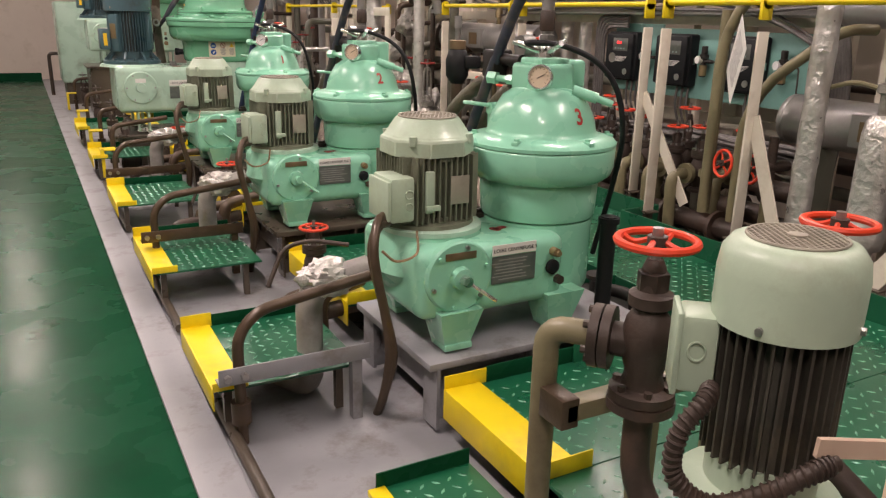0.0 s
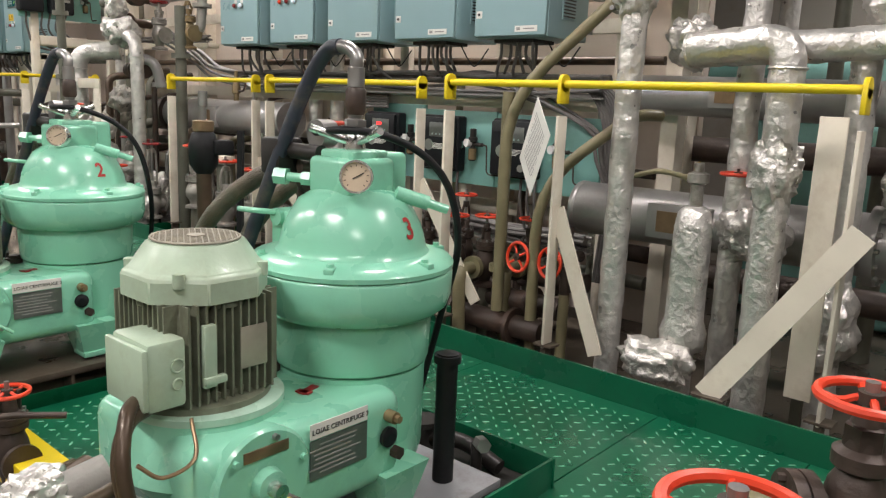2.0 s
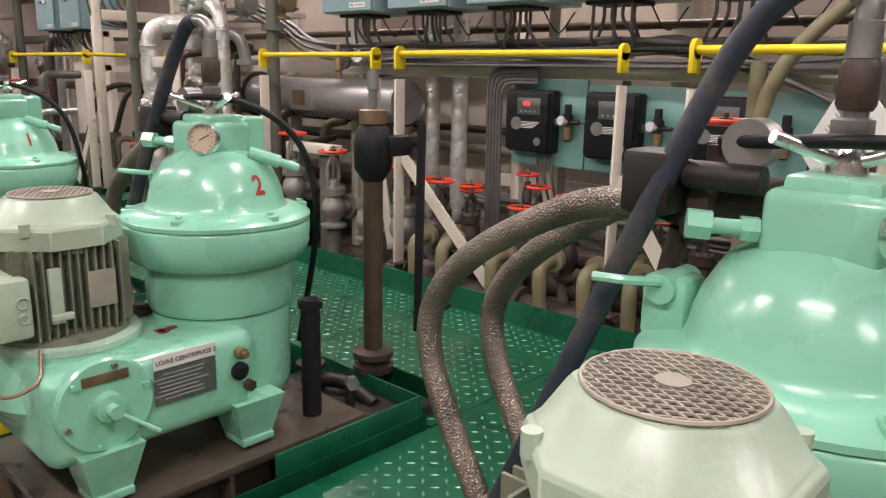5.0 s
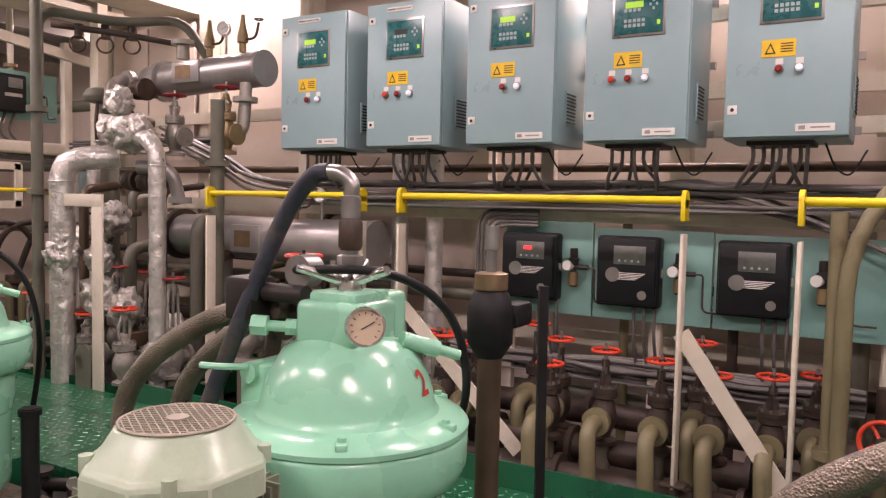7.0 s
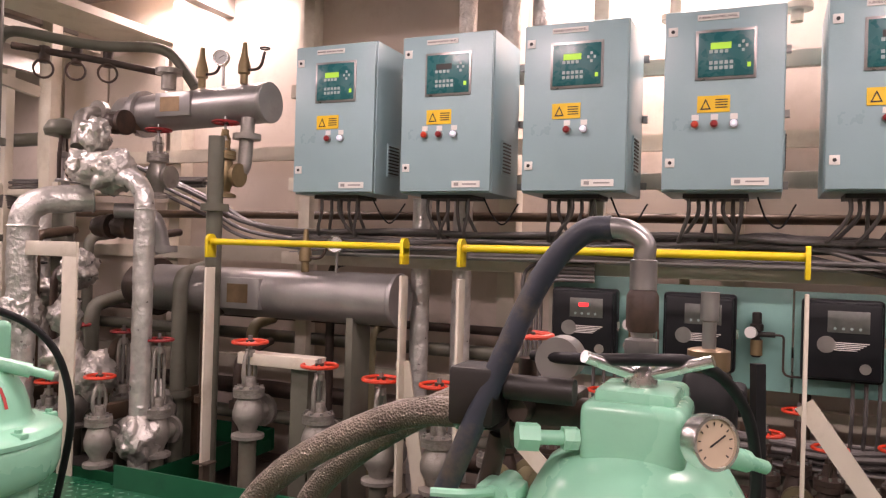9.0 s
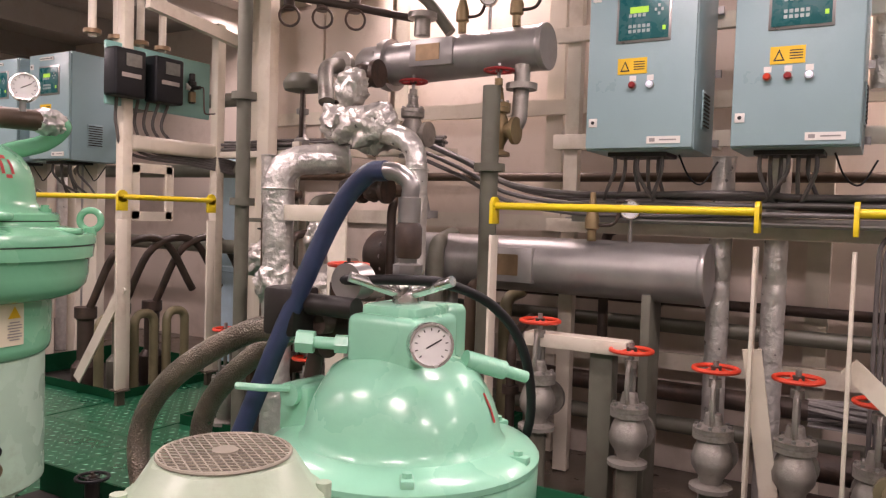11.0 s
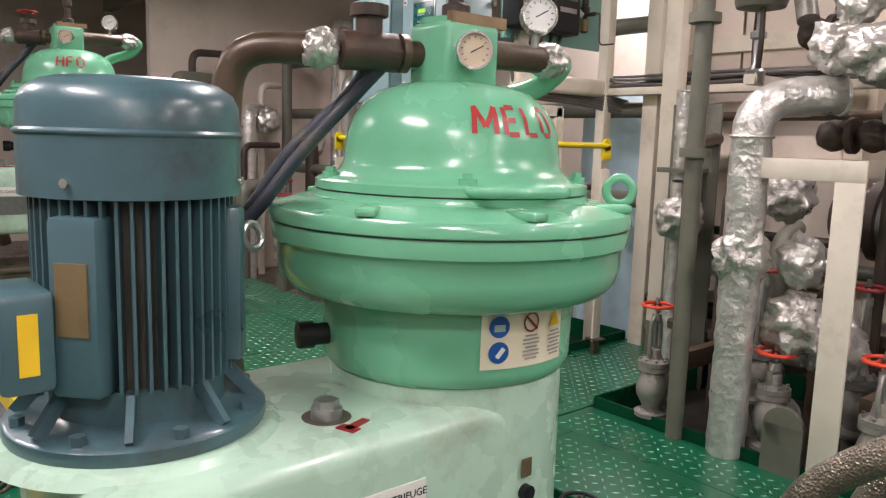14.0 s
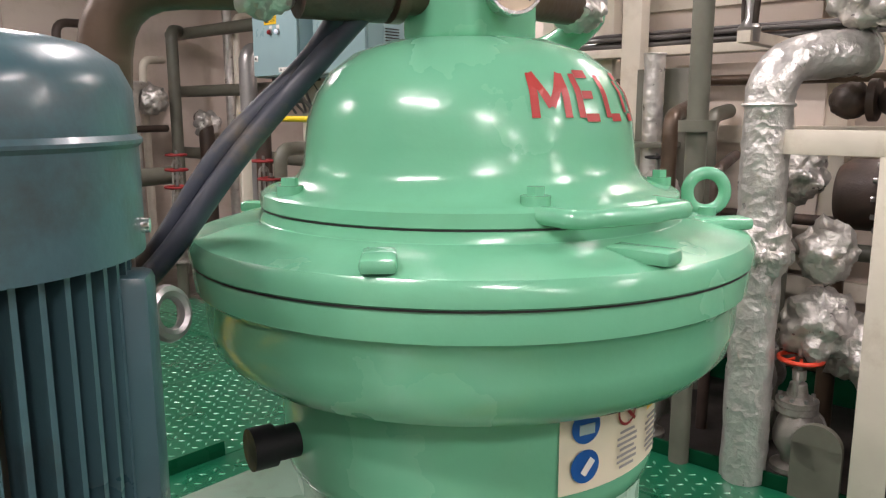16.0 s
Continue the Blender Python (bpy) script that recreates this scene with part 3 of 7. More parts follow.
def small_centrifuge(y, num, oily):
    dz = -0.01
    o = (AX, y, 0.27 + dz)
    c = thing("centrifuge", o, f"mint green oil centrifuge number {num} with a finned motor", "centrifuge", "small centrifuges", world=True)
    SHIFT[c] = Vector((0, 0, 0.27))      # heights are given above the deck
    # bowl, from the base up to the dome
    part("base", lathe(B(), [(0.21, 0.41), (0.228, 0.43), (0.234, 0.46), (0.236, 0.728), (0.224, 0.734)]), MINT, c)
    part("lower_bowl", lathe(B(), [(0.222, 0.730), (0.242, 0.739), (0.246, 0.750), (0.252, 0.885), (0.247, 0.90)]), MINT, c)
    part("bowl_flange", lathe(B(), [(0.247, 0.893), (0.276, 0.898), (0.300, 0.918), (0.311, 0.952), (0.313, 1.020), (0.310, 1.029), (0.307, 1.031), (0.314, 1.035), (0.315, 1.048), (0.303, 1.062), (0.247, 1.078)]), MINT, c)
    dome = [(0.249, 1.070), (0.232, 1.082), (0.225, 1.10), (0.219, 1.13), (0.207, 1.165), (0.188, 1.20), (0.168, 1.232), (0.13, 1.256), (0.10, 1.267), (0.05, 1.272)]
    d = part("dome", lathe(B(), dome, 56), MINT, c)
    part("neck", box(B(), (-0.01, 0.0, 1.30), (0.19, 0.19, 0.12), 0.02), MINT, c)
    part("neck_cap", box(B(), (0.0, 0.0, 1.362), (0.15, 0.15, 0.04), 0.012), MINT, c)
    bm = box(B(), (0.10, -0.03, 1.255), (0.11, 0.10, 0.24), 0.02)
    part("dome_rib", bm, MINT, d)
    part("dome_spout", cyl(cyl(B(), (0.05, -0.13, 1.26), (0.13, -0.19, 1.23), 0.022), (0.12, -0.183, 1.234), (0.18, -0.225, 1.21), 0.014), MINT, d)
    for a in (35, 155, 215, 275, 335):
        bm = B()
        p = (0.282 * math.cos(radians(a)), 0.282 * math.sin(radians(a)))
        box(bm, (*p, 1.065), (0.05, 0.028, 0.018), 0.004, rz=a)
        cyl(bm, (*p, 1.07), (*p, 1.084), 0.011, seg=6)
        part("flange_clamp", bm, MINT, c)
    # valve lever on the far shoulder of the dome
    bm = box(B(), (-0.04, 0.26, 1.11), (0.09, 0.09, 0.12), 0.012)
    cyl(bm, (-0.10, 0.26, 1.15), (0.02, 0.26, 1.15), 0.028)
    tube(bm, [(-0.1, 0.26, 1.165), (-0.15, 0.30, 1.17), (-0.17, 0.36, 1.17)], 0.009, 8)
    part("release_lever", bm, MINT, c)
    bm = cyl(B(), (-0.06, 0.06, 1.285), (-0.10, 0.125, 1.287), 0.016)
    cyl(bm, (-0.085, 0.10, 1.286), (-0.10, 0.125, 1.287), 0.022, seg=6)
    cyl(bm, (-0.10, 0.125, 1.287), (-0.135, 0.18, 1.29), 0.014)
    cyl(bm, (-0.125, 0.165, 1.289), (-0.145, 0.20, 1.291), 0.027, seg=6)
    part("inlet_union", bm, MINT, c)
    gauge(c, (-0.115, -0.135, 1.315), (-0.72, -0.66, 0.12), 0.048, DIAL if num > 1 else WDIAL)
    # star handle and riser
    bm = lathe(B(), [(0.03, 1.370), (0.034, 1.385), (0.022, 1.430), (0.018, 1.435)], 20)
    for a in (20, 140, 260):
        ca, sa = math.cos(radians(a)), math.sin(radians(a))
        cyl(bm, (0.02 * ca, 0.02 * sa, 1.405), (0.135 * ca, 0.135 * sa, 1.443), 0.012)
    part("star_handle", bm, CHROME, c, "bright steel star handle")
    bm = lathe(B(), [(0.03, 1.433), (0.034, 1.440), (0.034, 1.470), (0.02, 1.475)], 6)
    lathe(bm, [(0.02, 1.470), (0.024, 1.495)], 16)
    part("union_nut", bm, STEEL, c)
    part("riser_sleeve", lathe(B(), [(0.026, 1.485), (0.031, 1.495), (0.031, 1.555), (0.024, 1.567)], 20), IRON, c)
    part("sight_glass", lathe(B(), [(0.02, 1.565), (0.026, 1.567), (0.026, 1.623), (0.02, 1.625)], 20), STEEL, c)
    part("riser_elbow", tube(B(), [(0, 0, 1.615), (0, 0, 1.655), (-0.005, 0.03, 1.680), (-0.01, 0.07, 1.685)], 0.021, 12), STEEL, c)
    h = [(-0.01, 0.06, 1.685), (-0.01, 0.12, 1.672), (-0.02, 0.20, 1.575), (-0.06, 0.29, 1.35), (-0.11, 0.42, 1.0), (-0.16, 0.55, 0.65), (-0.18, 0.66, 0.35), (-0.1, 0.60, 0.18)]
    part("delivery_hose", tube(B(), h, 0.024, 14), BLUEHOSE if num == 1 else RUBBER, c, "dark rubber delivery hose")
    # valve block and braided hoses behind
    bm = box(B(), (0.06, 0.2, 1.31), (0.09, 0.16, 0.09), 0.012)
    cyl(bm, (0.03, 0.1, 1.31), (0.05, 0.36, 1.29), 0.032)
    cyl(bm, (0.05, 0.24, 1.3), (0.05, 0.24, 1.41), 0.02)
    cyl(bm, (0.05, 0.26, 1.27), (0.05, 0.28, 1.27), 0.055)
    cyl(bm, (0.16, 0.2, 1.31), (-0.02, 0.24, 1.31), 0.024)
    vb = part("valve_block", bm, IRON, c, "oily dark valve block")
    bm = box(B(), (-0.03, 0.32, 1.34), (0.10, 0.10, 0.12), 0.012)
    cyl(bm, (-0.03, 0.26, 1.36), (-0.03, 0.12, 1.36), 0.026)
    cyl(bm, (0.0, 0.30, 1.30), (0.20, 0.30, 1.24), 0.04)
    part("solenoid", bm, DARK, vb, "black solenoid valve")
    part("pipe_tail", tube(B(), [(0.05, 0.3, 1.24), (0.06, 0.33, 1.1), (0.12, 0.36, 0.9), (0.14, 0.36, 0.3)], 0.022, 10), IRON, vb)
    part("actuator_cap", cyl(B(), (-0.02, 0.16, 1.42), (0.04, 0.16, 1.42), 0.045, seg=28), STEEL, vb, "round steel cap")
    handwheel(c, (0.12, 0.26, 1.45), 0.05, RED)
    for dx, dy, dz in ((0.0, 0.0, 0.0), (0.17, -0.08, 0.02)):
        h = [(0.06 + dx, 0.36 + dy, 1.28 + dz), (0.06 + dx, 0.55 + dy, 1.25 + dz), (0.06 + dx, 0.83 + dy, 1.10), (0.06 + dx, 0.98 + dy, 0.93), (0.05 + dx, 0.97 + dy, 0.75), (0.02 + dx, 0.80 + dy, 0.5), (-0.02 + dx, 0.62 + dy, 0.32), (-0.02 + dx, 0.5 + dy, 0.2)]
        part("braided_hose", tube(B(), h, 0.034, 16), BRAID, c, "braided stainless steel hose")
        part("hose_collar", cyl(B(), (0.06 + dx, 0.33 + dy, 1.285 + dz), (0.06 + dx, 0.40 + dy, 1.278 + dz), 0.04), CHROME, c)
    h = [(0.02, 0.22, 1.42), (-0.05, 0.10, 1.43), (-0.06, -0.02, 1.44), (0.02, -0.10, 1.43), (0.14, -0.16, 1.37), (0.22, -0.20, 1.26), (0.27, -0.2, 1.08), (0.33, -0.1, 0.86), (0.33, 0, 0.5)]
    part("control_cable", tube(B(), h, 0.012, 10), BLACK, c, "black control cable")
    # gear housing
    bm = box(B(), (-0.38, -0.01, 0.575), (0.66, 0.56, 0.28), 0.05)
    cyl(bm, (-0.52, 0, 0.58), (-0.52, 0, 0.735), 0.245, 0.20, seg=40)
    cyl(bm, (-0.52, 0, 0.45), (-0.52, 0, 0.58), 0.16, 0.245, seg=40)
    hs = part("gear_housing", bm, MINT, c)
    part("housing_rim", lathe(B(), [(0.19, 0.725), (0.205, 0.73), (0.205, 0.748), (0.19, 0.752)], 40, (-0.52, 0, 0)), PALE, c, "oil-stained mounting rim")
    dc = Vector((-0.55, -0.285, 0.605))
    cv = part("brake_cover", lathe(B(), [(0.14, -0.02), (0.14, 0.012), (0.132, 0.02), (0.045, 0.022), (0.04, 0.05), (0.03, 0.052)], 40, dc, (0, -1, 0)), MINT, c, "round bolted side cover")
    for k in range(6):
        a = 0.3 + math.pi * k / 3
        q = dc + Vector((0.118 * math.cos(a), -0.02, 0.118 * math.sin(a)))
        part("cover_bolt", cyl(B(), q, q + Vector((0, -0.012, 0)), 0.009, seg=6), STEEL if k % 2 else MINT, cv)
    part("brake_handle", cyl(cyl(B(), dc + Vector((0, -0.05, 0)), dc + Vector((0, -0.085, 0)), 0.02), dc + Vector((0, -0.07, 0.0)), dc + Vector((0.10, -0.12, -0.075)), 0.007), CHROME if num == 3 else MINT, cv)
    part("cover_plate", box(B(), dc + Vector((0, -0.024, 0.085)), (0.13, 0.004, 0.028), 0.001), BRASS, cv)
    part("red_arrow", box(box(B(), (-0.27, -0.12, 0.718), (0.07, 0.022, 0.004), rz=15), (-0.29, -0.125, 0.718), (0.022, 0.045, 0.004), rz=15), DARKRED, hs)
    part("filler_plug", cyl(cyl(B(), (-0.25, 0.1, 0.71), (-0.25, 0.1, 0.735), 0.04), (-0.25, 0.1, 0.73), (-0.25, 0.1, 0.75), 0.025, seg=6), IRON, hs)
    fy = -0.2945
    part("type_label", box(B(), (-0.305, fy, 0.685), (0.20, 0.003, 0.042)), PAPER, hs, "white name label")
    words(f"LO/AE CENTRIFUGE {num}", 0.0205, INK, hs, face_pose((-0.40, fy - 0.0025, 0.677), (1, 0, 0), (0, 0, 1)))
    np_ = part("nameplate", box(B(), (-0.305, fy, 0.605), (0.20, 0.003, 0.11)), NAMEPLATE, hs, "etched metal nameplate")
    bm = B()
    for k in range(7):
        box(bm, (-0.33 + 0.02 * (k % 3 == 0), fy - 0.002, 0.645 - k * 0.013), (0.13 + 0.03 * (k % 2), 0.001, 0.004))
    part("print_line", bm, INKGREY, np_)
    part("oil_level_glass", lathe(B(), [(0.03, 0), (0.03, 0.012), (0.018, 0.02), (0.012, 0.02)], 20, (-0.12, fy + 0.004, 0.585), (0, -1, 0)), PLASTIC, hs, "black round oil level glass")
    part("drain_plug", cyl(cyl(B(), (-0.12, fy + 0.004, 0.65), (-0.12, fy - 0.03, 0.65), 0.018), (-0.12, fy - 0.02, 0.65), (-0.12, fy - 0.045, 0.65), 0.012, seg=6), BRONZE, hs)
    part("drain_plug", cyl(B(), (-0.09, fy + 0.004, 0.53), (-0.09, fy - 0.02, 0.53), 0.02, seg=6), IRON, hs)
    # feet
    for fx, fy2 in ((-0.55, -0.24), (-0.06, -0.23), (-0.55, 0.2), (0.1, 0.22)):
        bm = B()
        q0, q1 = Vector((fx, fy2, 0.46)), Vector((fx, fy2, 0.335))
        r = bmesh.ops.create_cone(bm, cap_ends=True, segments=4, radius1=0.075, radius2=0.13, depth=0.16, matrix=Matrix.Translation((fx, fy2, 0.395)) @ Matrix.Rotation(math.pi / 4, 4, "Z"))
        box(bm, (fx, fy2 - 0.01, 0.325), (0.12, 0.12, 0.025), 0.005)
        part("foot_bracket", bm, MINT, c)
        part("foot_pad", lathe(B(), [(0.052, 0.27), (0.055, 0.285), (0.04, 0.30), (0.035, 0.316)], 24, (fx, fy2, 0)), CHROME, c, "bright steel levelling pad")
    # motor
    mo = (-0.53, 0.02)
    m = part("motor", box(B(), (*mo, 0.89), (0.27, 0.27, 0.27), 0.03), FINS, c, "soiled finned electric motor")
    square_fins(m, FINS, 0.163, 0.775, 1.03, 11, 0.045, 0.006, mo)
    part("motor_flange", lathe(B(), [(0.19, 0.750), (0.19, 0.768), (0.15, 0.775), (0.15, 0.79)], 32, (*mo, 0)), FINS, m)
    part("end_shield", lathe(B(), [(0.165, 1.01), (0.165, 1.03)], 8, (*mo, 0)), FINS, m)
    bm = lathe(B(), [(0.186, 1.028), (0.186, 1.085), (0.176, 1.095), (0.168, 1.098), (0.128, 1.158), (0.121, 1.164), (0.113, 1.164), (0.112, 1.135)], 8, (*mo, 0), caps=False)
    bmesh.ops.rotate(bm, cent=(*mo, 0), matrix=Matrix.Rotation(math.pi / 8, 3, "Z"), verts=bm.verts)
    es = [e for e in bm.edges if len(e.link_faces) == 2]
    bmesh.ops.bevel(bm, geom=es, offset=0.004, segments=2, affect="EDGES")
    fc = part("fan_cover", bm, COVER, m, "pale grey-green fan cover")
    grille_z = 1.166
    gp = grille(m, (*mo, grille_z), 0.112)
    for a in (45, 135, 225, 315):
        p = (mo[0] + 0.17 * math.cos(radians(a)), mo[1] + 0.17 * math.sin(radians(a)))
        part("cover_lug", cyl(B(), (*p, 1.07), (*p, 1.105), 0.014), COVER, m)
    t = part("terminal_box", box(B(), (mo[0] - 0.185, mo[1] - 0.09, 0.88), (0.10, 0.17, 0.17), 0.012), COVER, m, "pale terminal box")
    part("terminal_lid", box(B(), (mo[0] - 0.242, mo[1] - 0.09, 0.88), (0.016, 0.18, 0.15), 0.006), COVER, m)
    part("knockout", torus(torus(B(), (mo[0] - 0.16, mo[1] - 0.177, 0.90), (0, 1, 0), 0.016, 0.003, 20, 6), (mo[0] - 0.16, mo[1] - 0.177, 0.855), (0, 1, 0), 0.013, 0.003, 20, 6), COVER, m)
    part("motor_nameplate", box(B(), (mo[0] + 0.06, mo[1] - 0.166, 0.90), (0.08, 0.004, 0.11), 0.001), GRILLE, m)
    part("junction_rib", box(box(B(), (mo[0] - 0.07, mo[1] - 0.165, 0.90), (0.035, 0.02, 0.16), 0.004), (mo[0] - 0.06, mo[1] - 0.175, 0.84), (0.06, 0.02, 0.02), 0.004), COVER, m)
    for k, dz in ((0, 0.0), (1, 0.02)):
        h = [(-0.76 + 0.01, -0.12 + 0.03 * k, 0.80 + dz), (-0.82, -0.16, 0.79 + dz), (-0.86, -0.2 - 0.02 * k, 0.7), (-0.83, -0.24, 0.5), (-0.80 + 0.015 * k, -0.22, 0.3), (-0.80, -0.16, 0.1), (-0.80, -0.1, 0.0)]
        part("motor_cable", tube(B(), h, 0.018, 10), BROWN, m, "brown oily armoured cable")
    part("earth_wire", tube(B(), [(-0.66, -0.16, 0.76), (-0.7, -0.24, 0.70), (-0.78, -0.24, 0.68), (-0.83, -0.22, 0.72)], 0.005, 8), BRASS, m)
    # outlet pipe beside the base
    part("drain_pipe", cyl(cyl(B(), (0.22, -0.22, 0.16), (0.22, -0.22, 0.74), 0.035), (0.22, -0.22, 0.71), (0.22, -0.22, 0.735), 0.045), BLACK, c, "black drain pipe")
    # number stencilled on the dome

    def on_dome(u, v, w):
        r, z = 0.2, 1.135 + v
        for (ra, za), (rb, zb) in zip(dome, dome[1:]):
            if za <= z <= zb:
                r = ra + (rb - ra) * (z - za) / (zb - za)
        a = radians(-87) + u / 0.22
        return Vector(((r + 0.003) * math.cos(a), (r + 0.003) * math.sin(a), z))

    words(str(num), 0.085, REDINK, d, None, "number", on_dome, "red painted number", bold=0.002)
    # stand
    st = thing("centrifuge_stand", (AX, y, dz), ("oily brown" if oily else "grey painted") + " steel stand under the centrifuge", "stand", "centrifuge stands")
    sm = OILSHADE if oily else GREY
    part("top_plate", box(B(), (-0.17, 0.0, 0.255), (1.06, 0.72, 0.03), 0.004), sm, st)
    for lx in (-0.66, -0.2, 0.32):
        for ly in (-0.30, 0.3):
            part("leg", box(B(), (lx, ly, 0.114), (0.014, 0.11, 0.252)), sm, st)
    for ly in (-0.3, 0.3):
        part("side_web", box(B(), (-0.17, ly * 0.9, 0.114), (0.98, 0.012, 0.252)), sm, st)
    part("cross_web", box(B(), (-0.62, 0, 0.12), (0.012, 0.54, 0.1)), sm, st)
    # coaming with dark sump round the stand
    co = thing("sump_coaming", (AX + 0.3, y, 0), "green painted coaming round an oily black sump", "coaming", "sump coamings")
    part("sump", box(B(), (0.05, -0.05, 0.205), (0.44, 0.7, 0.01)), DARK, co)
    part("rim", box(B(), (0.28, 0.0, 0.23), (0.012, 0.86, 0.16), 0.002), PLATE, co)
    part("rim", box(B(), (-0.05, -0.42, 0.23), (0.66, 0.012, 0.16), 0.002), PLATE, co)
    part("rim", box(B(), (-0.05, 0.42, 0.23), (0.66, 0.012, 0.16), 0.002), PLATE, co)
    part("rod", cyl(B(), (0.10, -0.22, 0.21), (0.10, -0.22, 0.36), 0.02, seg=10), DARK, co)
    part("bolt_head", cyl(B(), (0.10, -0.23, 0.365), (0.07, -0.275, 0.375), 0.026, seg=6), STEEL, co, "bright hexagon bolt head")
    part("drain_valve", lathe(B(), [(0.05, 0.205), (0.055, 0.25), (0.04, 0.27), (0.04, 0.33), (0.06, 0.34), (0.06, 0.36)], 20, (0.12, 0.05, 0)), DARK, co, "oily black drain valve")
    part("drain_elbow", pipe(B(), [(0.12, 0.05, 0.29), (0.20, -0.08, 0.29), (0.20, -0.25, 0.24)], 0.03, 0.06), DARK, co)
    return c


for yy, num in zip(STANDS, (3, 2, 1)):
    small_centrifuge(yy, num, num != 3)


def large_centrifuge(x, y, z0, name_txt, label, sign=True):
    """The larger machines: green bowl on a pale base, blue-grey motor."""
    c = thing("large_centrifuge", (x, y, 0.30 + z0), label, "centrifuge", "large centrifuges")
    SHIFT[c] = Vector((0, 0, 0.30))
    part("base", lathe(B(), [(0.30, 0.50), (0.338, 0.53), (0.338, 0.998), (0.325, 1.006)], 56), PALE, c, "pale green base")
    part("lower_bowl", lathe(B(), [(0.31, 0.999), (0.336, 1.001), (0.353, 1.015), (0.359, 1.04), (0.362, 1.20), (0.357, 1.215)], 64), MELO, c)
    part("bowl_flange", lathe(B(), [(0.352, 1.207), (0.410, 1.211), (0.452, 1.226), (0.478, 1.255), (0.487, 1.295), (0.489, 1.345), (0.494, 1.352), (0.503, 1.358), (0.507, 1.396), (0.505, 1.403), (0.505, 1.405), (0.511, 1.408), (0.512, 1.430), (0.503, 1.444), (0.44, 1.462), (0.40, 1.47)], 72), MELO, c)
    part("hood", lathe(B(), [(0.405, 1.464), (0.390, 1.471), (0.386, 1.480), (0.385, 1.486), (0.382, 1.488), (0.382, 1.490), (0.386, 1.492), (0.384, 1.513), (0.374, 1.520)], 64), MELO, c)
    dome = [(0.376, 1.517), (0.345, 1.525), (0.320, 1.540), (0.307, 1.562), (0.303, 1.60), (0.298, 1.64), (0.283, 1.685), (0.254, 1.725), (0.212, 1.757), (0.155, 1.777), (0.08, 1.784)]
    d = part("dome", lathe(B(), dome, 64), MELO, c)
    part("seam", lathe(B(), [(0.5085, 1.4025), (0.5085, 1.4055)], 64, caps=False), INK, c)
    part("seam", lathe(B(), [(0.3845, 1.4875), (0.3845, 1.4905)], 64, caps=False), INK, c)
    SHIFT[c] = Vector((0, 0, 0.345))      # the head sits lower on the dome
    part("neck", box(cyl(B(), (0, 0, 1.80), (0, 0, 2.0), 0.10), (-0.02, -0.02, 1.90), (0.19, 0.17, 0.17), 0.02), MELO, c)
    part("neck_plate", box(B(), (0, -0.09, 1.992), (0.2, 0.02, 0.03)), BRASS, c)
    gauge(c, (-0.05, -0.135, 1.905), (-0.55, -0.82, 0.0), 0.05)
    SHIFT[c] = Vector((0, 0, 0.30))
    for a in (0, 72, 144, 216, 288):
        bm = B()
        p = (0.355 * math.cos(radians(a + 20)), 0.355 * math.sin(radians(a + 20)))
        cyl(bm, (*p, 1.515), (*p, 1.535), 0.022)
        cyl(bm, (*p, 1.53), (*p, 1.548), 0.014, seg=6)
        part("hood_bolt", bm, MELO, c)
    for a in (252, 205, 300, 20, 110):
        p = Vector((0.46 * math.cos(radians(a)), 0.46 * math.sin(radians(a)), 1.458))
        part("wedge_clamp", box(B(), p, (0.10, 0.05, 0.022), 0.008, rz=a + 20), MELO, c)
    hp = []
    for k in range(9):
        a = radians(-125 + 40 * k / 8)
        rr = 0.375 + 0.055 * (1 if 0 < k < 8 else -0.2)
        hp.append((rr * math.cos(a), rr * math.sin(a), 1.508))
    part("lifting_handle", tube(B(), hp, 0.014, 10, n=3), MELO, c)
    ea = radians(-37.5)
    ep = Vector((0.490 * math.cos(ea), 0.492 * math.sin(ea), 1.495))
    part("eye_bolt", torus(cyl(B(), ep - Vector((0, 0, 0.06)), ep - Vector((0, 0, 0.03)), 0.022), ep, (0.75, 0.66, 0), 0.038, 0.013, 28, 10), MELO, c)
    # pipes at the head
    SHIFT[c] = Vector((0, 0, 0.345))
    bm = cyl(B(), (-0.10, 0.02, 1.9), (-0.20, 0.06, 1.9), 0.036)
    cyl(bm, (-0.14, 0.04, 1.9), (-0.16, 0.046, 1.9), 0.052)
    part("head_fitting", bm, BROWN, c)
    bm = cyl(B(), (-0.17, 0.05, 1.9), (-0.31, 0.1, 1.9), 0.052)
    cyl(bm, (-0.24, 0.075, 1.9), (-0.24, 0.075, 2.0), 0.036)
    cyl(bm, (-0.24, 0.075, 1.99), (-0.24, 0.075, 2.02), 0.052, seg=8)
    vb = part("head_valve", bm, IRON, c, "dark brown head valve")
    handwheel(c, (-0.24, 0.075, 2.07), 0.062, DARKRED)
    part("foil_sleeve", blob(B(), (-0.36, 0.13, 1.9), (0.055, 0.055, 0.052), 2, 0.2), CRUSH, c, "crumpled foil wrapping")
    part("head_pipe", pipe(B(), [(-0.36, 0.13, 1.9), (-0.54, 0.28, 1.9), (-0.56, 0.30, 1.55)], 0.042, 0.12), BROWN, c)
    part("braided_hose", tube(B(), [(-0.56, 0.30, 1.6), (-0.56, 0.31, 1.3), (-0.52, 0.33, 0.9), (-0.4, 0.38, 0.4)], 0.045, 16), BRAID, c, "braided stainless steel hose")
    part("right_pipe", pipe(B(), [(0.08, 0.0, 1.92), (0.40, 0.03, 1.93), (0.46, 0.04, 1.93)], 0.042), BROWN, c)
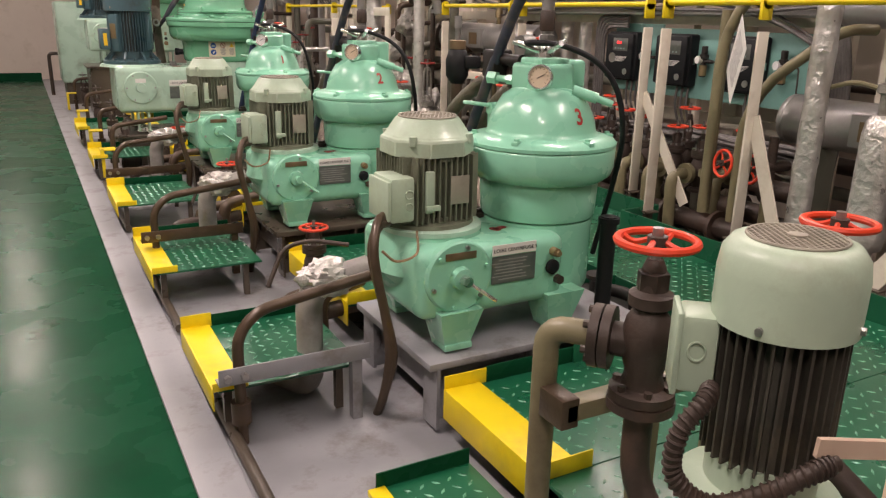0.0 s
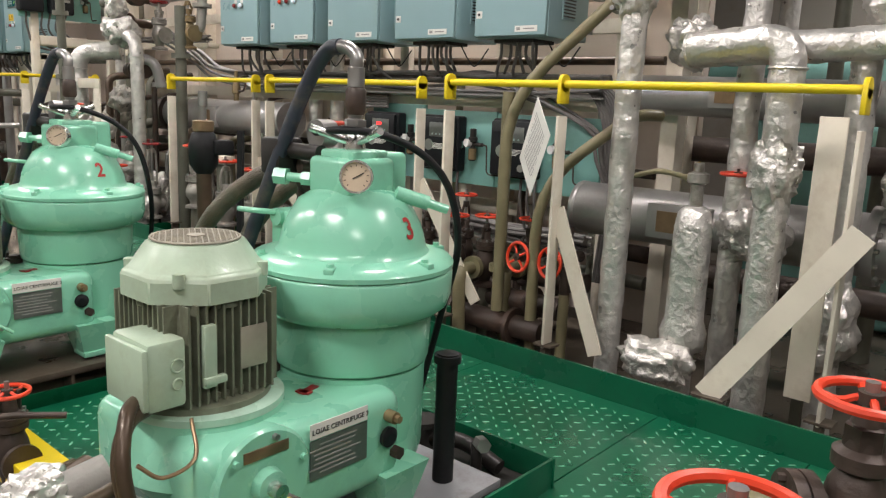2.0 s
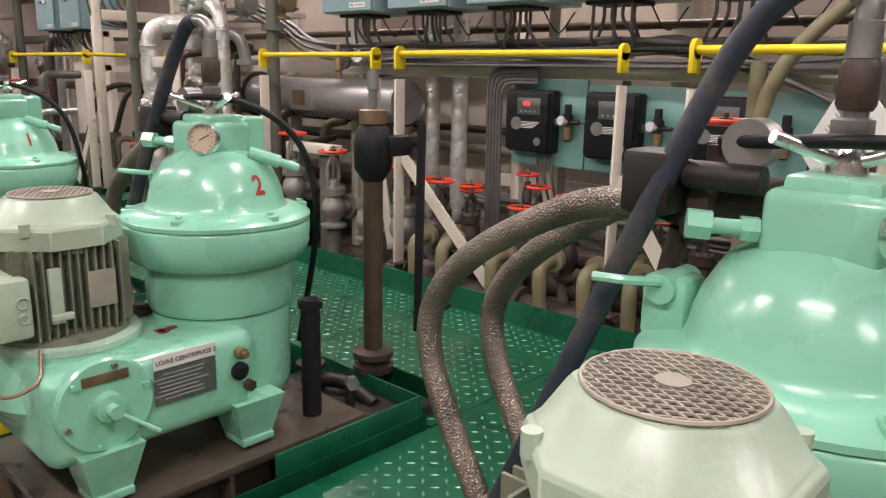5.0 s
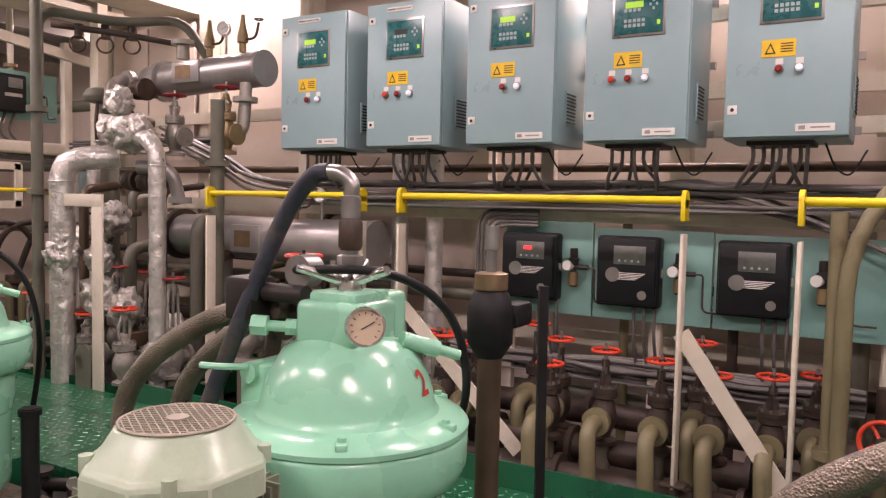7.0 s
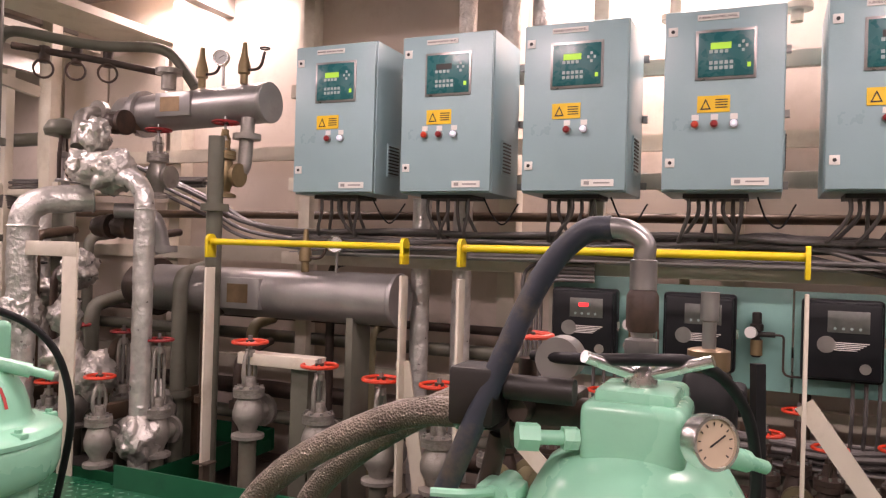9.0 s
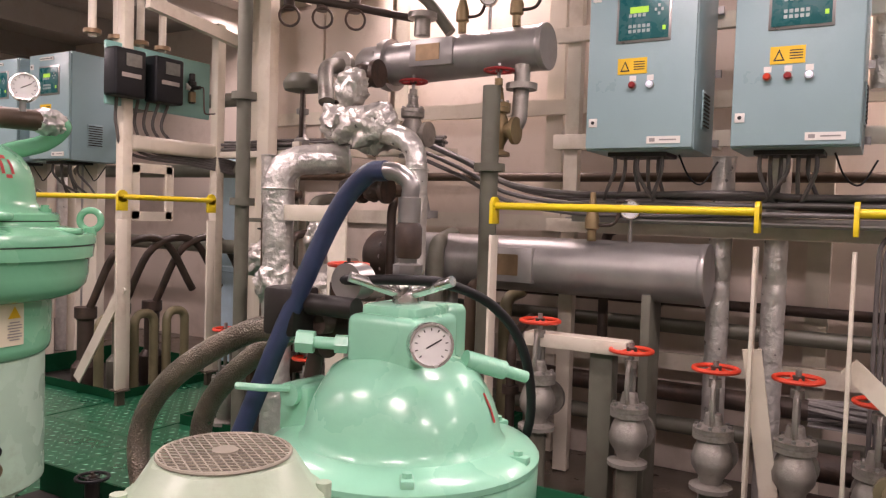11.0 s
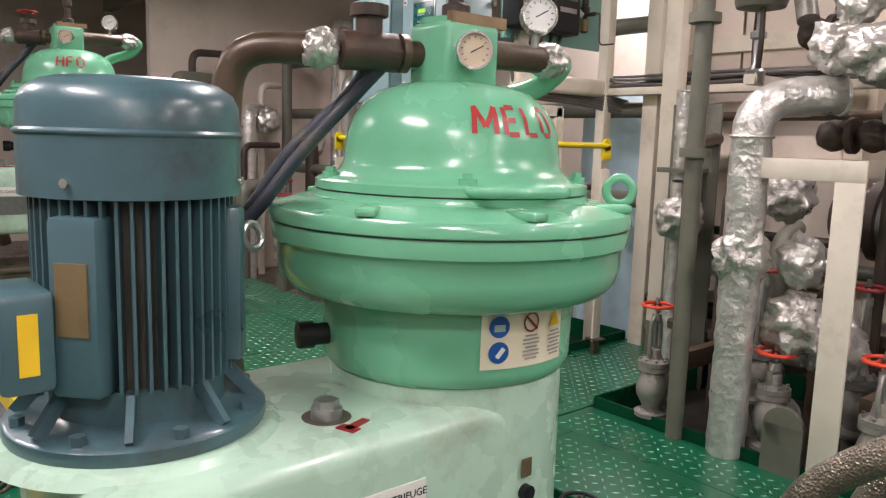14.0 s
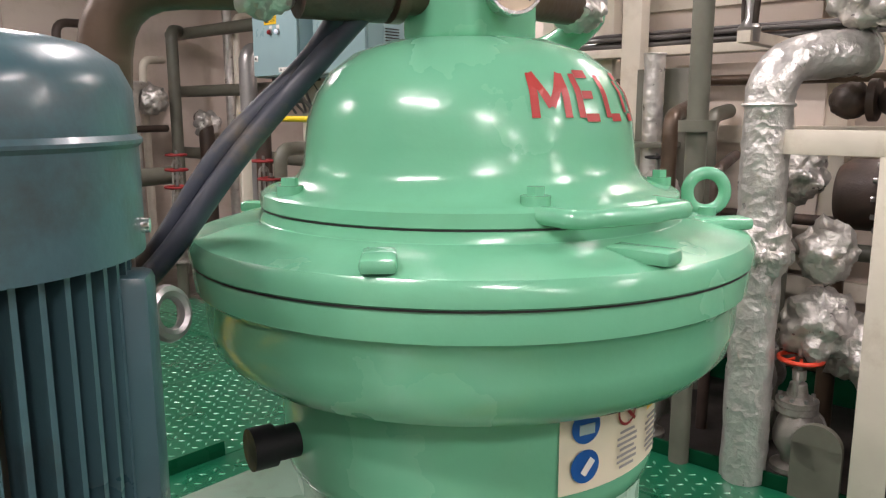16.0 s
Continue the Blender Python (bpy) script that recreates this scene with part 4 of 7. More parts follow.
    part("foil_sleeve", blob(B(), (0.42, 0.035, 1.93), (0.08, 0.06, 0.055), 5, 0.2), CRUSH, c)
    part("right_elbow", tube(B(), [(0.40, 0.03, 1.94), (0.50, 0.05, 1.92), (0.46, 0.12, 1.85), (0.34, 0.2, 1.80), (0.26, 0.3, 1.72)], 0.036, 12), MELO, c)
    gauge(c, (0.27, -0.06, 2.04), (-0.5, -0.8, 0.1), 0.055, WDIAL)
    part("gauge_stem", cyl(B(), (0.27, -0.05, 1.95), (0.27, -0.05, 2.04), 0.012), STEEL, c)
    part("top_union", lathe(B(), [(0.03, 2.0), (0.04, 2.01), (0.04, 2.04), (0.022, 2.05), (0.022, 2.12), (0.03, 2.13), (0.03, 2.17)], 16), IRON, c)
    for k in (0, 1):
        h = [(-0.20 - 0.03 * k, 0.06 + 0.02 * k, 1.87), (-0.26, 0.12 + 0.03 * k, 1.78), (-0.37 - 0.02 * k, 0.18 + 0.03 * k, 1.64), (-0.48, 0.24 + 0.04 * k, 1.475), (-0.56, 0.30 + 0.03 * k, 1.36), (-0.63, 0.35, 1.2), (-0.66, 0.40, 1.02)]
        part("rubber_hose", tube(B(), h, 0.019, 12), RUBBER, c, "dark blue rubber hose")
    # base casting with motor
    SHIFT[c] = Vector((0, 0, 0.30))
    bm = box(B(), (-0.50, 0.0, 0.735), (1.16, 0.66, 0.45), 0.05)
    hs = part("gear_housing", bm, PALE, c, "pale green gear housing")
    part("rim_boss", lathe(B(), [(0.32, 0.95), (0.30, 0.975), (0.27, 0.98)], 48, (-0.87, 0.05, 0)), PALE, c)
    part("side_cover", lathe(B(), [(0.16, 0), (0.16, 0.012), (0.15, 0.02), (0.05, 0.02), (0.045, 0.05)], 40, (-0.86, -0.33, 0.76), (0, -1, 0)), PALE, hs, "round bolted side cover")
    part("cover_bolt", ring_bolts(B(), (-0.86, -0.35, 0.76), (0, -1, 0), 0.135, 6), STEEL, hs)
    part("cover_label", box(B(), (-0.86, -0.351, 0.83), (0.10, 0.004, 0.04)), PAPER, hs)
    part("filler_plug", cyl(cyl(B(), (-0.50, -0.15, 0.955), (-0.50, -0.15, 0.985), 0.038), (-0.50, -0.15, 0.98), (-0.50, -0.15, 1.005), 0.03, seg=6), STEEL, hs, "hexagonal filler plug")
    part("oil_ring", lathe(B(), [(0.0385, 0.9605), (0.06, 0.9605), (0.06, 0.9612), (0.0385, 0.9612)], 28, (-0.50, -0.15, 0), caps=False), OILSHADE, hs, "oily stain round the plug")
    part("red_arrow", box(box(B(), (-0.47, -0.235, 0.9615), (0.075, 0.022, 0.004), rz=20), (-0.50, -0.245, 0.9615), (0.03, 0.05, 0.004), rz=20), DARKRED, hs)
    part("type_label", box(B(), (-0.46, -0.3315, 0.80), (0.25, 0.004, 0.058)), PAPER, hs, "white name label")
    words(name_txt, 0.0265, INK, hs, face_pose((-0.572, -0.3345, 0.791), (1, 0, 0), (0, 0, 1)))
    np_ = part("nameplate", box(B(), (-0.46, -0.3315, 0.705), (0.25, 0.004, 0.12)), NAMEPLATE, hs)
    part("sight_plug", cyl(B(), (0.0, -0.34, 0.70), (0.0, -0.36, 0.70), 0.022), PLASTIC, c)
    part("oil_glass", lathe(B(), [(0.032, 0), (0.032, 0.012), (0.022, 0.016)], 20, (0.0, -0.335, 0.63), (0, -1, 0)), BRASS, c, "brass-rimmed oil level glass")
    part("tag", box(B(), (0.0, -0.346, 0.77), (0.035, 0.004, 0.05)), BRASS, c)
    part("side_flange", cyl(cyl(B(), (-0.34, 0.10, 1.09), (-0.41, 0.12, 1.09), 0.03), (-0.385, 0.113, 1.09), (-0.425, 0.124, 1.09), 0.037), BLACK, c)
    for fx, fy2 in ((-0.85, -0.24), (-0.85, 0.24), (0.05, -0.24), (0.05, 0.24)):
        part("foot_bracket", box(box(B(), (fx - 0.05, fy2, 0.42), (0.02, 0.1, 0.22), 0.004), (fx + 0.05, fy2, 0.42), (0.02, 0.1, 0.22), 0.004), PALE, c)
        part("foot_pad", lathe(B(), [(0.075, 0.30), (0.08, 0.315), (0.06, 0.335), (0.05, 0.35)], 24, (fx, fy2, 0)), CHROME, c)
    mo = (-0.87, 0.05)
    # Black core puts the shade between the fins into its colour, with soiling.
    m = part("motor", cyl(B(), (*mo, 1.05), (*mo, 1.50), 0.165, seg=40), MOTORBLACK, c, "blue-grey finned electric motor")
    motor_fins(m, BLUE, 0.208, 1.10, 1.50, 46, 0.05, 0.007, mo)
    part("motor_flange", lathe(B(), [(0.275, 0.978), (0.278, 0.985), (0.278, 1.008), (0.27, 1.014), (0.20, 1.02), (0.185, 1.03), (0.185, 1.10)], 48, (*mo, 0)), BLUE, m)
    for k in range(8):
        a = radians(22 + 45 * k)
        ca, sa = math.cos(a), math.sin(a)
        bm = bar(B(), (mo[0] + 0.19 * ca, mo[1] + 0.19 * sa, 1.09), (mo[0] + 0.255 * ca, mo[1] + 0.255 * sa, 1.015), 0.016, 0.03)
        part("flange_rib", bm, BLUE, m)
        a += 0.39
        bm = cyl(B(), (mo[0] + 0.25 * math.cos(a), mo[1] + 0.25 * math.sin(a), 1.01), (mo[0] + 0.25 * math.cos(a), mo[1] + 0.25 * math.sin(a), 1.035), 0.016, seg=6)
        part("flange_bolt", bm, BLUE, m)
    fc = part("fan_cover", lathe(B(), [(0.20, 1.49), (0.226, 1.494), (0.226, 1.615), (0.231, 1.62), (0.231, 1.624), (0.225, 1.63), (0.223, 1.68), (0.21, 1.708), (0.18, 1.728), (0.15, 1.735)], 56, (*mo, 0)), BLUE, m, "smooth blue-grey fan cover")
    for an in (-140, -36, 85):
        ca, sa = math.cos(radians(an)), math.sin(radians(an))
        part("cover_screw", cyl(B(), (mo[0] + 0.22 * ca, mo[1] + 0.22 * sa, 1.525), (mo[0] + 0.235 * ca, mo[1] + 0.235 * sa, 1.525), 0.009, seg=10), CHROME, m, "bright screw")
    for an, wd, z0_, z1_ in ((-34, 0.07, 1.12, 1.47), (-138, 0.105, 1.10, 1.46)):
        q = Matrix.Translation((mo[0], mo[1], (z0_ + z1_) / 2)) @ Matrix.Rotation(radians(an), 4, "Z") @ Matrix.Translation((0.195, 0, 0))
        part("pad_rib", box(B(), None, (0.075, wd, z1_ - z0_), 0.012, m=q), BLUE, m)
    q = Matrix.Translation((mo[0], mo[1], 1.30)) @ Matrix.Rotation(radians(-138), 4, "Z") @ Matrix.Translation((0.234, 0, 0))
    part("motor_nameplate", box(B(), None, (0.005, 0.068, 0.145), m=q), BRONZE, m, "brown engraved nameplate")
    tb = part("terminal_box", box(B(), (mo[0] - 0.25, mo[1] - 0.05, 1.22), (0.10, 0.19, 0.2), 0.015), BLUE, m)
    part("warning_strip", box(B(), (mo[0] - 0.25, mo[1] - 0.1475, 1.22), (0.035, 0.004, 0.12)), SIGNYELLOW, tb, "yellow warning strip")
    part("lifting_ring", torus(B(), (mo[0] + 0.262, mo[1] - 0.03, 1.385), (0.3, -0.9, 0.2), 0.03, 0.010, 24, 8), STEEL, m)

    def on_dome(u, v, w):
        z = 1.645 + v
        r = 0.25
        for (ra, za), (rb, zb) in zip(dome, dome[1:]):
            if za <= z <= zb:
                r = ra + (rb - ra) * (z - za) / (zb - za)
        a = radians(-120) + u / 0.262
        return Vector(((r + 0.0025) * math.cos(a), (r + 0.0025) * math.sin(a), z))

    stencil("MELO" if sign else "HFO", 0.068, 0.0125, REDINK, d, on_dome, "red stencilled letter")
    if sign:
        R = 0.3665

        def wrap(a0, a1, z0, z1, r, n=10):
            bm = B()
            vs = [[bm.verts.new((r * math.cos(radians(a0 + (a1 - a0) * i / n)), r * math.sin(radians(a0 + (a1 - a0) * i / n)), z)) for z in (z0, z1)] for i in range(n + 1)]
            for p, q in zip(vs, vs[1:]):
                bm.faces.new((p[0], q[0], q[1], p[1]))
            return bm

        s = part("safety_sign", wrap(-117, -74, 1.06, 1.21, R - 0.0025), CREAMLABEL, c, "cream safety label with blue and red symbols")

        def disc(a, z, r, rad, hole=0.0):
            bm = B()
            n = 24
            if hole:
                for i in range(n):
                    t0, t1 = 2 * math.pi * i / n, 2 * math.pi * (i + 1) / n
                    q = []
                    for rr, t in ((r, t0), (r, t1), (hole, t1), (hole, t0)):
                        an = radians(a) + rr * math.cos(t) / R
                        q.append(bm.verts.new((rad * math.cos(an), rad * math.sin(an), z + rr * math.sin(t))))
                    bm.faces.new(q)
            else:
                bm.faces.new([bm.verts.new((rad * math.cos(radians(a) + r * math.cos(2 * math.pi * i / n) / R), rad * math.sin(radians(a) + r * math.cos(2 * math.pi * i / n) / R), z + r * math.sin(2 * math.pi * i / n))) for i in range(n)])
            return bm

        part("mandatory_disc", disc(-109.5, 1.170, 0.028, R + 0.001), SIGNBLUE, s)
        part("mandatory_disc", disc(-109.5, 1.104, 0.028, R + 0.001), SIGNBLUE, s)
        part("pictogram", box(B(), ((R + 0.003) * math.cos(radians(-109.5)), (R + 0.003) * math.sin(radians(-109.5)), 1.167), (0.03, 0.001, 0.017), rz=-19.5), KEY, s)
        part("pictogram", bar(B(), ((R + 0.003) * math.cos(radians(-110.5)), (R + 0.003) * math.sin(radians(-110.5)), 1.092), ((R + 0.003) * math.cos(radians(-107.5)), (R + 0.003) * math.sin(radians(-107.5)), 1.115), 0.001, 0.012), PAPER, s)
        part("prohibition_ring", disc(-94.5, 1.175, 0.026, R + 0.001, 0.021), DARKRED, s)
        part("prohibition_bar", bar(B(), ((R + 0.003) * math.cos(radians(-97.5)), (R + 0.003) * math.sin(radians(-97.5)), 1.193), ((R + 0.003) * math.cos(radians(-91.5)), (R + 0.003) * math.sin(radians(-91.5)), 1.157), 0.001, 0.006), DARKRED, s)
        bm = B()
        q = [(-84.5, 1.155), (-76.5, 1.155), (-80.5, 1.197)]
        bm.faces.new([bm.verts.new(((R + 0.002) * math.cos(radians(a)), (R + 0.002) * math.sin(radians(a)), z)) for a, z in q])
        part("warning_triangle", bm, SIGNYELLOW, s)
        bm = B()
        for a0 in (-99, -85):
            for k in range(7):
                box(bm, ((R + 0.002) * math.cos(radians(a0 + 4.5)), (R + 0.002) * math.sin(radians(a0 + 4.5)), 1.141 - k * 0.010), (0.055 if k % 3 else 0.04, 0.001, 0.004), rz=a0 + 4.5 + 90)
        part("print_line", bm, INKGREY, s)["kind"] = "stuff"
    st = thing("large_centrifuge_stand", (x, y, 0), "dark oily steel foundation under the large centrifuge", "stand")
    part("top_plate", box(B(), (-0.4, 0, 0.28 + z0), (1.5, 0.8, 0.03), 0.004), OILSHADE, st)
    part("web", box(B(), (-0.4, -0.36, 0.126 + z0 / 2), (1.4, 0.02, 0.277 + z0)), OILSHADE, st)
    part("web", box(B(), (-0.4, 0.36, 0.126 + z0 / 2), (1.4, 0.02, 0.277 + z0)), OILSHADE, st)
    part("end_plate", box(B(), (-1.1, 0, 0.126 + z0 / 2), (0.02, 0.7, 0.277 + z0)), OILSHADE, st)
    part("end_plate", box(B(), (0.3, 0, 0.126 + z0 / 2), (0.02, 0.7, 0.277 + z0)), OILSHADE, st)
    return c


large_centrifuge(1.82, 8.635, 0.02, "LO/ME CENTRIFUGE", "large green main engine oil centrifuge with a blue-grey motor")
large_centrifuge(1.92, 13.0, 0.42, "HFO CENTRIFUGE", "large green fuel oil centrifuge on a high foundation", False)
# oily sump with a black handwheel beside the large centrifuge
co = thing("sump_coaming", (2.38, 8.6, 0), "dark coaming with oily valves beside the large centrifuge", "coaming")
part("sump", box(B(), (-0.02, -0.02, 0.2), (0.3, 1.1, 0.01)), DARK, co)
part("rim", box(B(), (0.135, -0.02, 0.24), (0.012, 1.1, 0.2)), DECK, co)
part("rim", box(B(), (-0.1, -0.57, 0.24), (0.48, 0.012, 0.2)), DECK, co)
handwheel(co, (0.0, -0.05, 0.42), 0.065, BLACK)
part("valve_stem", cyl(B(), (0, -0.05, 0.2), (0, -0.05, 0.42), 0.03), DARK, co)
part("valve_body", box(B(), (0.02, -0.3, 0.25), (0.12, 0.16, 0.1), 0.01), DARK, co)
part("valve_block", box(B(), (0.05, -0.25, 0.32), (0.06, 0.05, 0.05), 0.006), VALVE, co)
part("valve_cap", cyl(B(), (-0.05, -0.38, 0.2), (-0.05, -0.38, 0.35), 0.03), VALVE, co)

# ---- handrails ----


def rail(posts, braces, label="cream flat-bar railing with a yellow top rail", top=1.65):
    o = posts[0]
    t = thing("railing", (o[0], o[1], 0.30), label, "railing", "walkway railings", world=True)
    for (x, y), br in zip(posts, braces):
        p = part("post", box(B(), (x, y, 0.885), (0.08, 0.016, 1.19), 0.003), CREAM, t)
        part("post_top", box(cyl(B(), (x, y - 0.010, 1.64), (x, y + 0.010, 1.64), 0.042, seg=24), (x, y, 1.59), (0.084, 0.02, 0.10), 0.003), YELLOW, p, "yellow painted post head")
        part("stub", box(B(), (x, y, 0.144), (0.06, 0.03, 0.31)), OILSHADE, p)
        part("foot_plate", box(B(), (x, y, 0.305), (0.09, 0.11, 0.012), 0.002), OILSHADE, p)
        if br:
            part("brace", bar(B(), (x + 0.016, y, 1.02), (x + 0.016 + br[0], y + br[1], 0.31), 0.08, 0.012, (1, 0, 0)), CREAM, t)
    for a, b in zip(posts, posts[1:]):
        part("top_rail", cyl(B(), (*a, top - 0.015), (*b, top - 0.015), 0.019), YELLOW, t, "yellow tubular rail")
    return t


rail([(3.50, 1.65), (3.51, 2.99), (3.52, 3.73)], [None, (0.0, -0.28), None])
rail([(3.85, 4.25), (3.83, 5.80)], [(0.0, -0.5), (0.0, -0.75)])
rail([(3.98, 6.19), (3.98, 7.49)], [(0.05, -0.1), None])
rail([(3.76, 12.3), (3.74, 10.2), (4.54, 10.21)], [None, (0.0, 0.5), None])
bp = thing("rail_brace", (3.40, 1.85, 0.33), "broad cream diagonal brace beside the railing end", "brace", world=True)
part("diagonal", bar(B(), (3.36, 2.08, 0.33), (3.44, 1.58, 1.1), 0.105, 0.014, (1, 0, 0)), CREAM, bp)
part("upright", box(B(), (3.62, 1.78, 0.93), (0.016, 0.11, 1.2), 0.003), CREAM, bp)
part("foot", box(B(), (3.37, 2.06, 0.333), (0.09, 0.14, 0.008)), OILSHADE, bp)

# instruction card hanging on the railing
cd = thing("instruction_card", (3.44, 3.03, 1.07), "white laminated sheet hanging askew from the railing", "sheet", world=True)
m = face_pose((3.475, 3.12, 1.32), (-0.62, -0.79, 0), (0, 0.0, 1)) @ Matrix.Rotation(radians(-38), 4, "Z")
part("sheet", box(B(), None, (0.29, 0.41, 0.002), m=m), PAPER, cd)
bm = B()
for k in range(16):
    box(bm, None, (0.19 - 0.03 * (k % 4 == 3), 0.005, 0.001), m=m @ Matrix.Translation((-0.005, 0.14 - k * 0.018, 0.002)))
part("print_line", bm, INKGREY, cd)

# ---- control cabinets ----


def cabinet(x, y, z, w, h, d, lit, third):
    """Front faces -x; y is the edge nearest the far end."""
    c = thing("control_cabinet", (x + d / 2, y - w / 2, z), "blue-grey steel purifier control cabinet with keypad and lamps" + (", dark display" if not lit else ", lit green display"), "cabinet", "purifier control cabinets", world=True)
    part("body", box(B(), (x + d / 2 + 0.012, y - w / 2, z + h / 2), (d - 0.024, w, h), 0.008), CAB, c)
    dr = part("door", box(B(), (x + 0.008, y - w / 2, z + h / 2), (0.02, w - 0.008, h - 0.02), 0.006), CAB, c)
    f = x - 0.004

    def pt(u, v, out=0.0):
        return (f - out, y - u * w, z + v * h)

    part("name_strip", box(B(), pt(0.45, 0.945), (0.006, 0.34 * w, 0.03 * h)), PAPER, dr, "white engraved name strip")
    words("PURIFIER CONTROL PANEL", 0.0145, INK, dr, face_pose(pt(0.29, 0.939, 0.0045), (0, -1, 0), (0, 0, 1)))
    fr = part("keypad_frame", box(B(), pt(0.52, 0.74), (0.012, 0.50 * w, 0.27 * h), 0.003), STEEL, dr, "grey keypad frame")
    part("keypad", box(B(), pt(0.52, 0.74, 0.004), (0.012, 0.455 * w, 0.24 * h), 0.002), SCREEN, dr, "dark teal keypad film")
    part("display", box(B(), pt(0.48, 0.785, 0.0105), (0.002, 0.17 * w, 0.035 * h)), LCD if lit else INK, dr, "green lit display" if lit else "dark display")
    for r, v in ((4, 0.755), (5, 0.695), (5, 0.667)):
        for k in range(r):
            part("key", box(B(), pt(0.40 + 0.042 * k, v, 0.0105), (0.003, 0.028 * w, 0.018 * h)), KEY, fr)
    for u, v in ((0.66, 0.80), (0.66, 0.755), (0.63, 0.778), (0.69, 0.778)):
        part("key", box(B(), pt(u, v, 0.0105), (0.003, 0.022 * w, 0.016 * h)), KEY, fr)
    part("green_key", box(B(), pt(0.71, 0.675, 0.0105), (0.003, 0.03 * w, 0.025 * h)), LCD, fr)
    part("warning_label", box(B(), pt(0.43, 0.475), (0.004, 0.27 * w, 0.09 * h)), SIGNYELLOW, dr, "yellow warning label")
    bm = B()
    bm.faces.new([bm.verts.new(pt(u, v, 0.0035)) for u, v in ((0.32, 0.445), (0.41, 0.445), (0.365, 0.505))])
    part("warning_triangle", bm, INK, dr)
    bm = B()
    bm.faces.new([bm.verts.new(pt(u, v, 0.0045)) for u, v in ((0.337, 0.452), (0.393, 0.452), (0.365, 0.49))])
    part("triangle_centre", bm, SIGNYELLOW, dr)
    bm = B()
    for k in range(4):
        box(bm, pt(0.495, 0.497 - 0.014 * k, 0.003), (0.001, 0.1 * w, 0.005))
    part("print_line", bm, INK, dr)
    ks = [(0.44, DARKRED), (0.60, WHITELAMP)] + ([(0.28, RED)] if third else [])
    for u, mt in ks:
        part("lamp_plate", box(B(), pt(u, 0.405), (0.004, 0.06 * w, 0.03 * h)), PAPER, dr)
        q = part("lamp_bezel", cyl(B(), pt(u, 0.365, -0.004), pt(u, 0.365, 0.014), 0.021, seg=20), STEEL, dr)
        part("lamp_lens", lathe(B(), [(0.017, 0), (0.017, 0.012), (0.01, 0.02)], 18, pt(u, 0.365, 0.012), (-1, 0, 0)), mt, q)
    for v in (0.88, 0.16):
        lk = part("lock", box(B(), pt(0.075, v), (0.006, 0.045, 0.045), 0.002), PAPER, dr)
        part("keyhole", cyl(B(), pt(0.075, v, 0.002), pt(0.075, v, 0.006), 0.009), INK, lk)
    part("maker_strip", box(B(), pt(0.74, 0.055), (0.005, 0.30 * w, 0.04 * h)), PAPER, dr)
    part("strip_print", box(box(B(), pt(0.64, 0.055, 0.003), (0.001, 0.05 * w, 0.02 * h)), pt(0.78, 0.055, 0.003), (0.001, 0.15 * w, 0.008 * h)), INKGREY, dr)
    # louvre on the near side
    sy = y - w
    v = part("vent", box(B(), (x + d * 0.5, sy - 0.004, z + 0.24 * h), (0.15, 0.008, 0.20), 0.003), CAB, c)
    for k in range(9):
        part("slat", box(B(), (x + d * 0.5, sy - 0.010, z + 0.24 * h - 0.08 + k * 0.02), (0.13, 0.006, 0.008)), DARK, v)
    part("gland_plate", box(B(), (x + d * 0.45, y - w * 0.45, z - 0.012), (d * 0.5, w * 0.55, 0.022)), DARK, c)
    for k in range(3):
        part("hinge", box(B(), (x + d + 0.005, sy - 0.015, z + h * (0.08 + 0.8 * (k == 2) + 0.42 * (k == 1))), (0.03, 0.03, 0.04)), STEEL, c)
    for k in range(7):
        yy = y - w * (0.22 + 0.075 * k)
        xx = x + d * (0.3 + 0.1 * (k % 3))
        e = random.uniform(-0.16, 0.16)
        part("cable", tube(B(), [(xx, yy, z - 0.01), (xx, yy, z - 0.10), (xx + 0.05, yy + e * 0.5, z - 0.2), (4.56, yy + e, z - 0.27)], 0.0105, 8, n=4), CABLE, c, "grey cable")
    part("loose_wire", tube(B(), [(x + 0.2, y - w * 0.8, z - 0.01), (x + 0.25, y - w * 0.88, z - 0.12), (x + 0.25, y - w * 1.0, z - 0.16), (x + 0.3, y - w * 1.12, z - 0.04)], 0.005, 6), BLACK, c)
    return c


for k in range(5):
    cabinet(4.255, 7.105 - 0.732 * k, 1.943, 0.56, 0.905, 0.48, k in (0, 2, 3), k in (1, 3))
for yy, xx in ((12.16, 4.27), (12.9, 4.27)):
    c = cabinet(xx, yy, 1.943, 0.56, 0.905, 0.48, True, False)
    part("leg", box(B(), (xx + 0.4, yy - 0.28, 0.965), (0.08, 0.3, 1.95)), CREAM, c)
sp = thing("cabinet_bracket", (4.85, 5.2, 1.9), "cream steel beams carrying the control cabinets", "bracket", world=True)
for z in (2.05, 2.7):
    part("beam", box(B(), (4.80, 5.4, z), (0.05, 4.2, 0.09), 0.004), CREAM, sp)
for y in (3.4, 5.35, 7.4):
    part("stanchion", box(B(), (4.86, y, 1.68), (0.07, 0.09, 3.36), 0.004), CREAM, sp)
for y in (3.5, 5.0, 6.6):
    part("bracket_arm", box(B(), (5.02, y, 2.05), (0.34, 0.05, 0.06)), CREAM, sp)
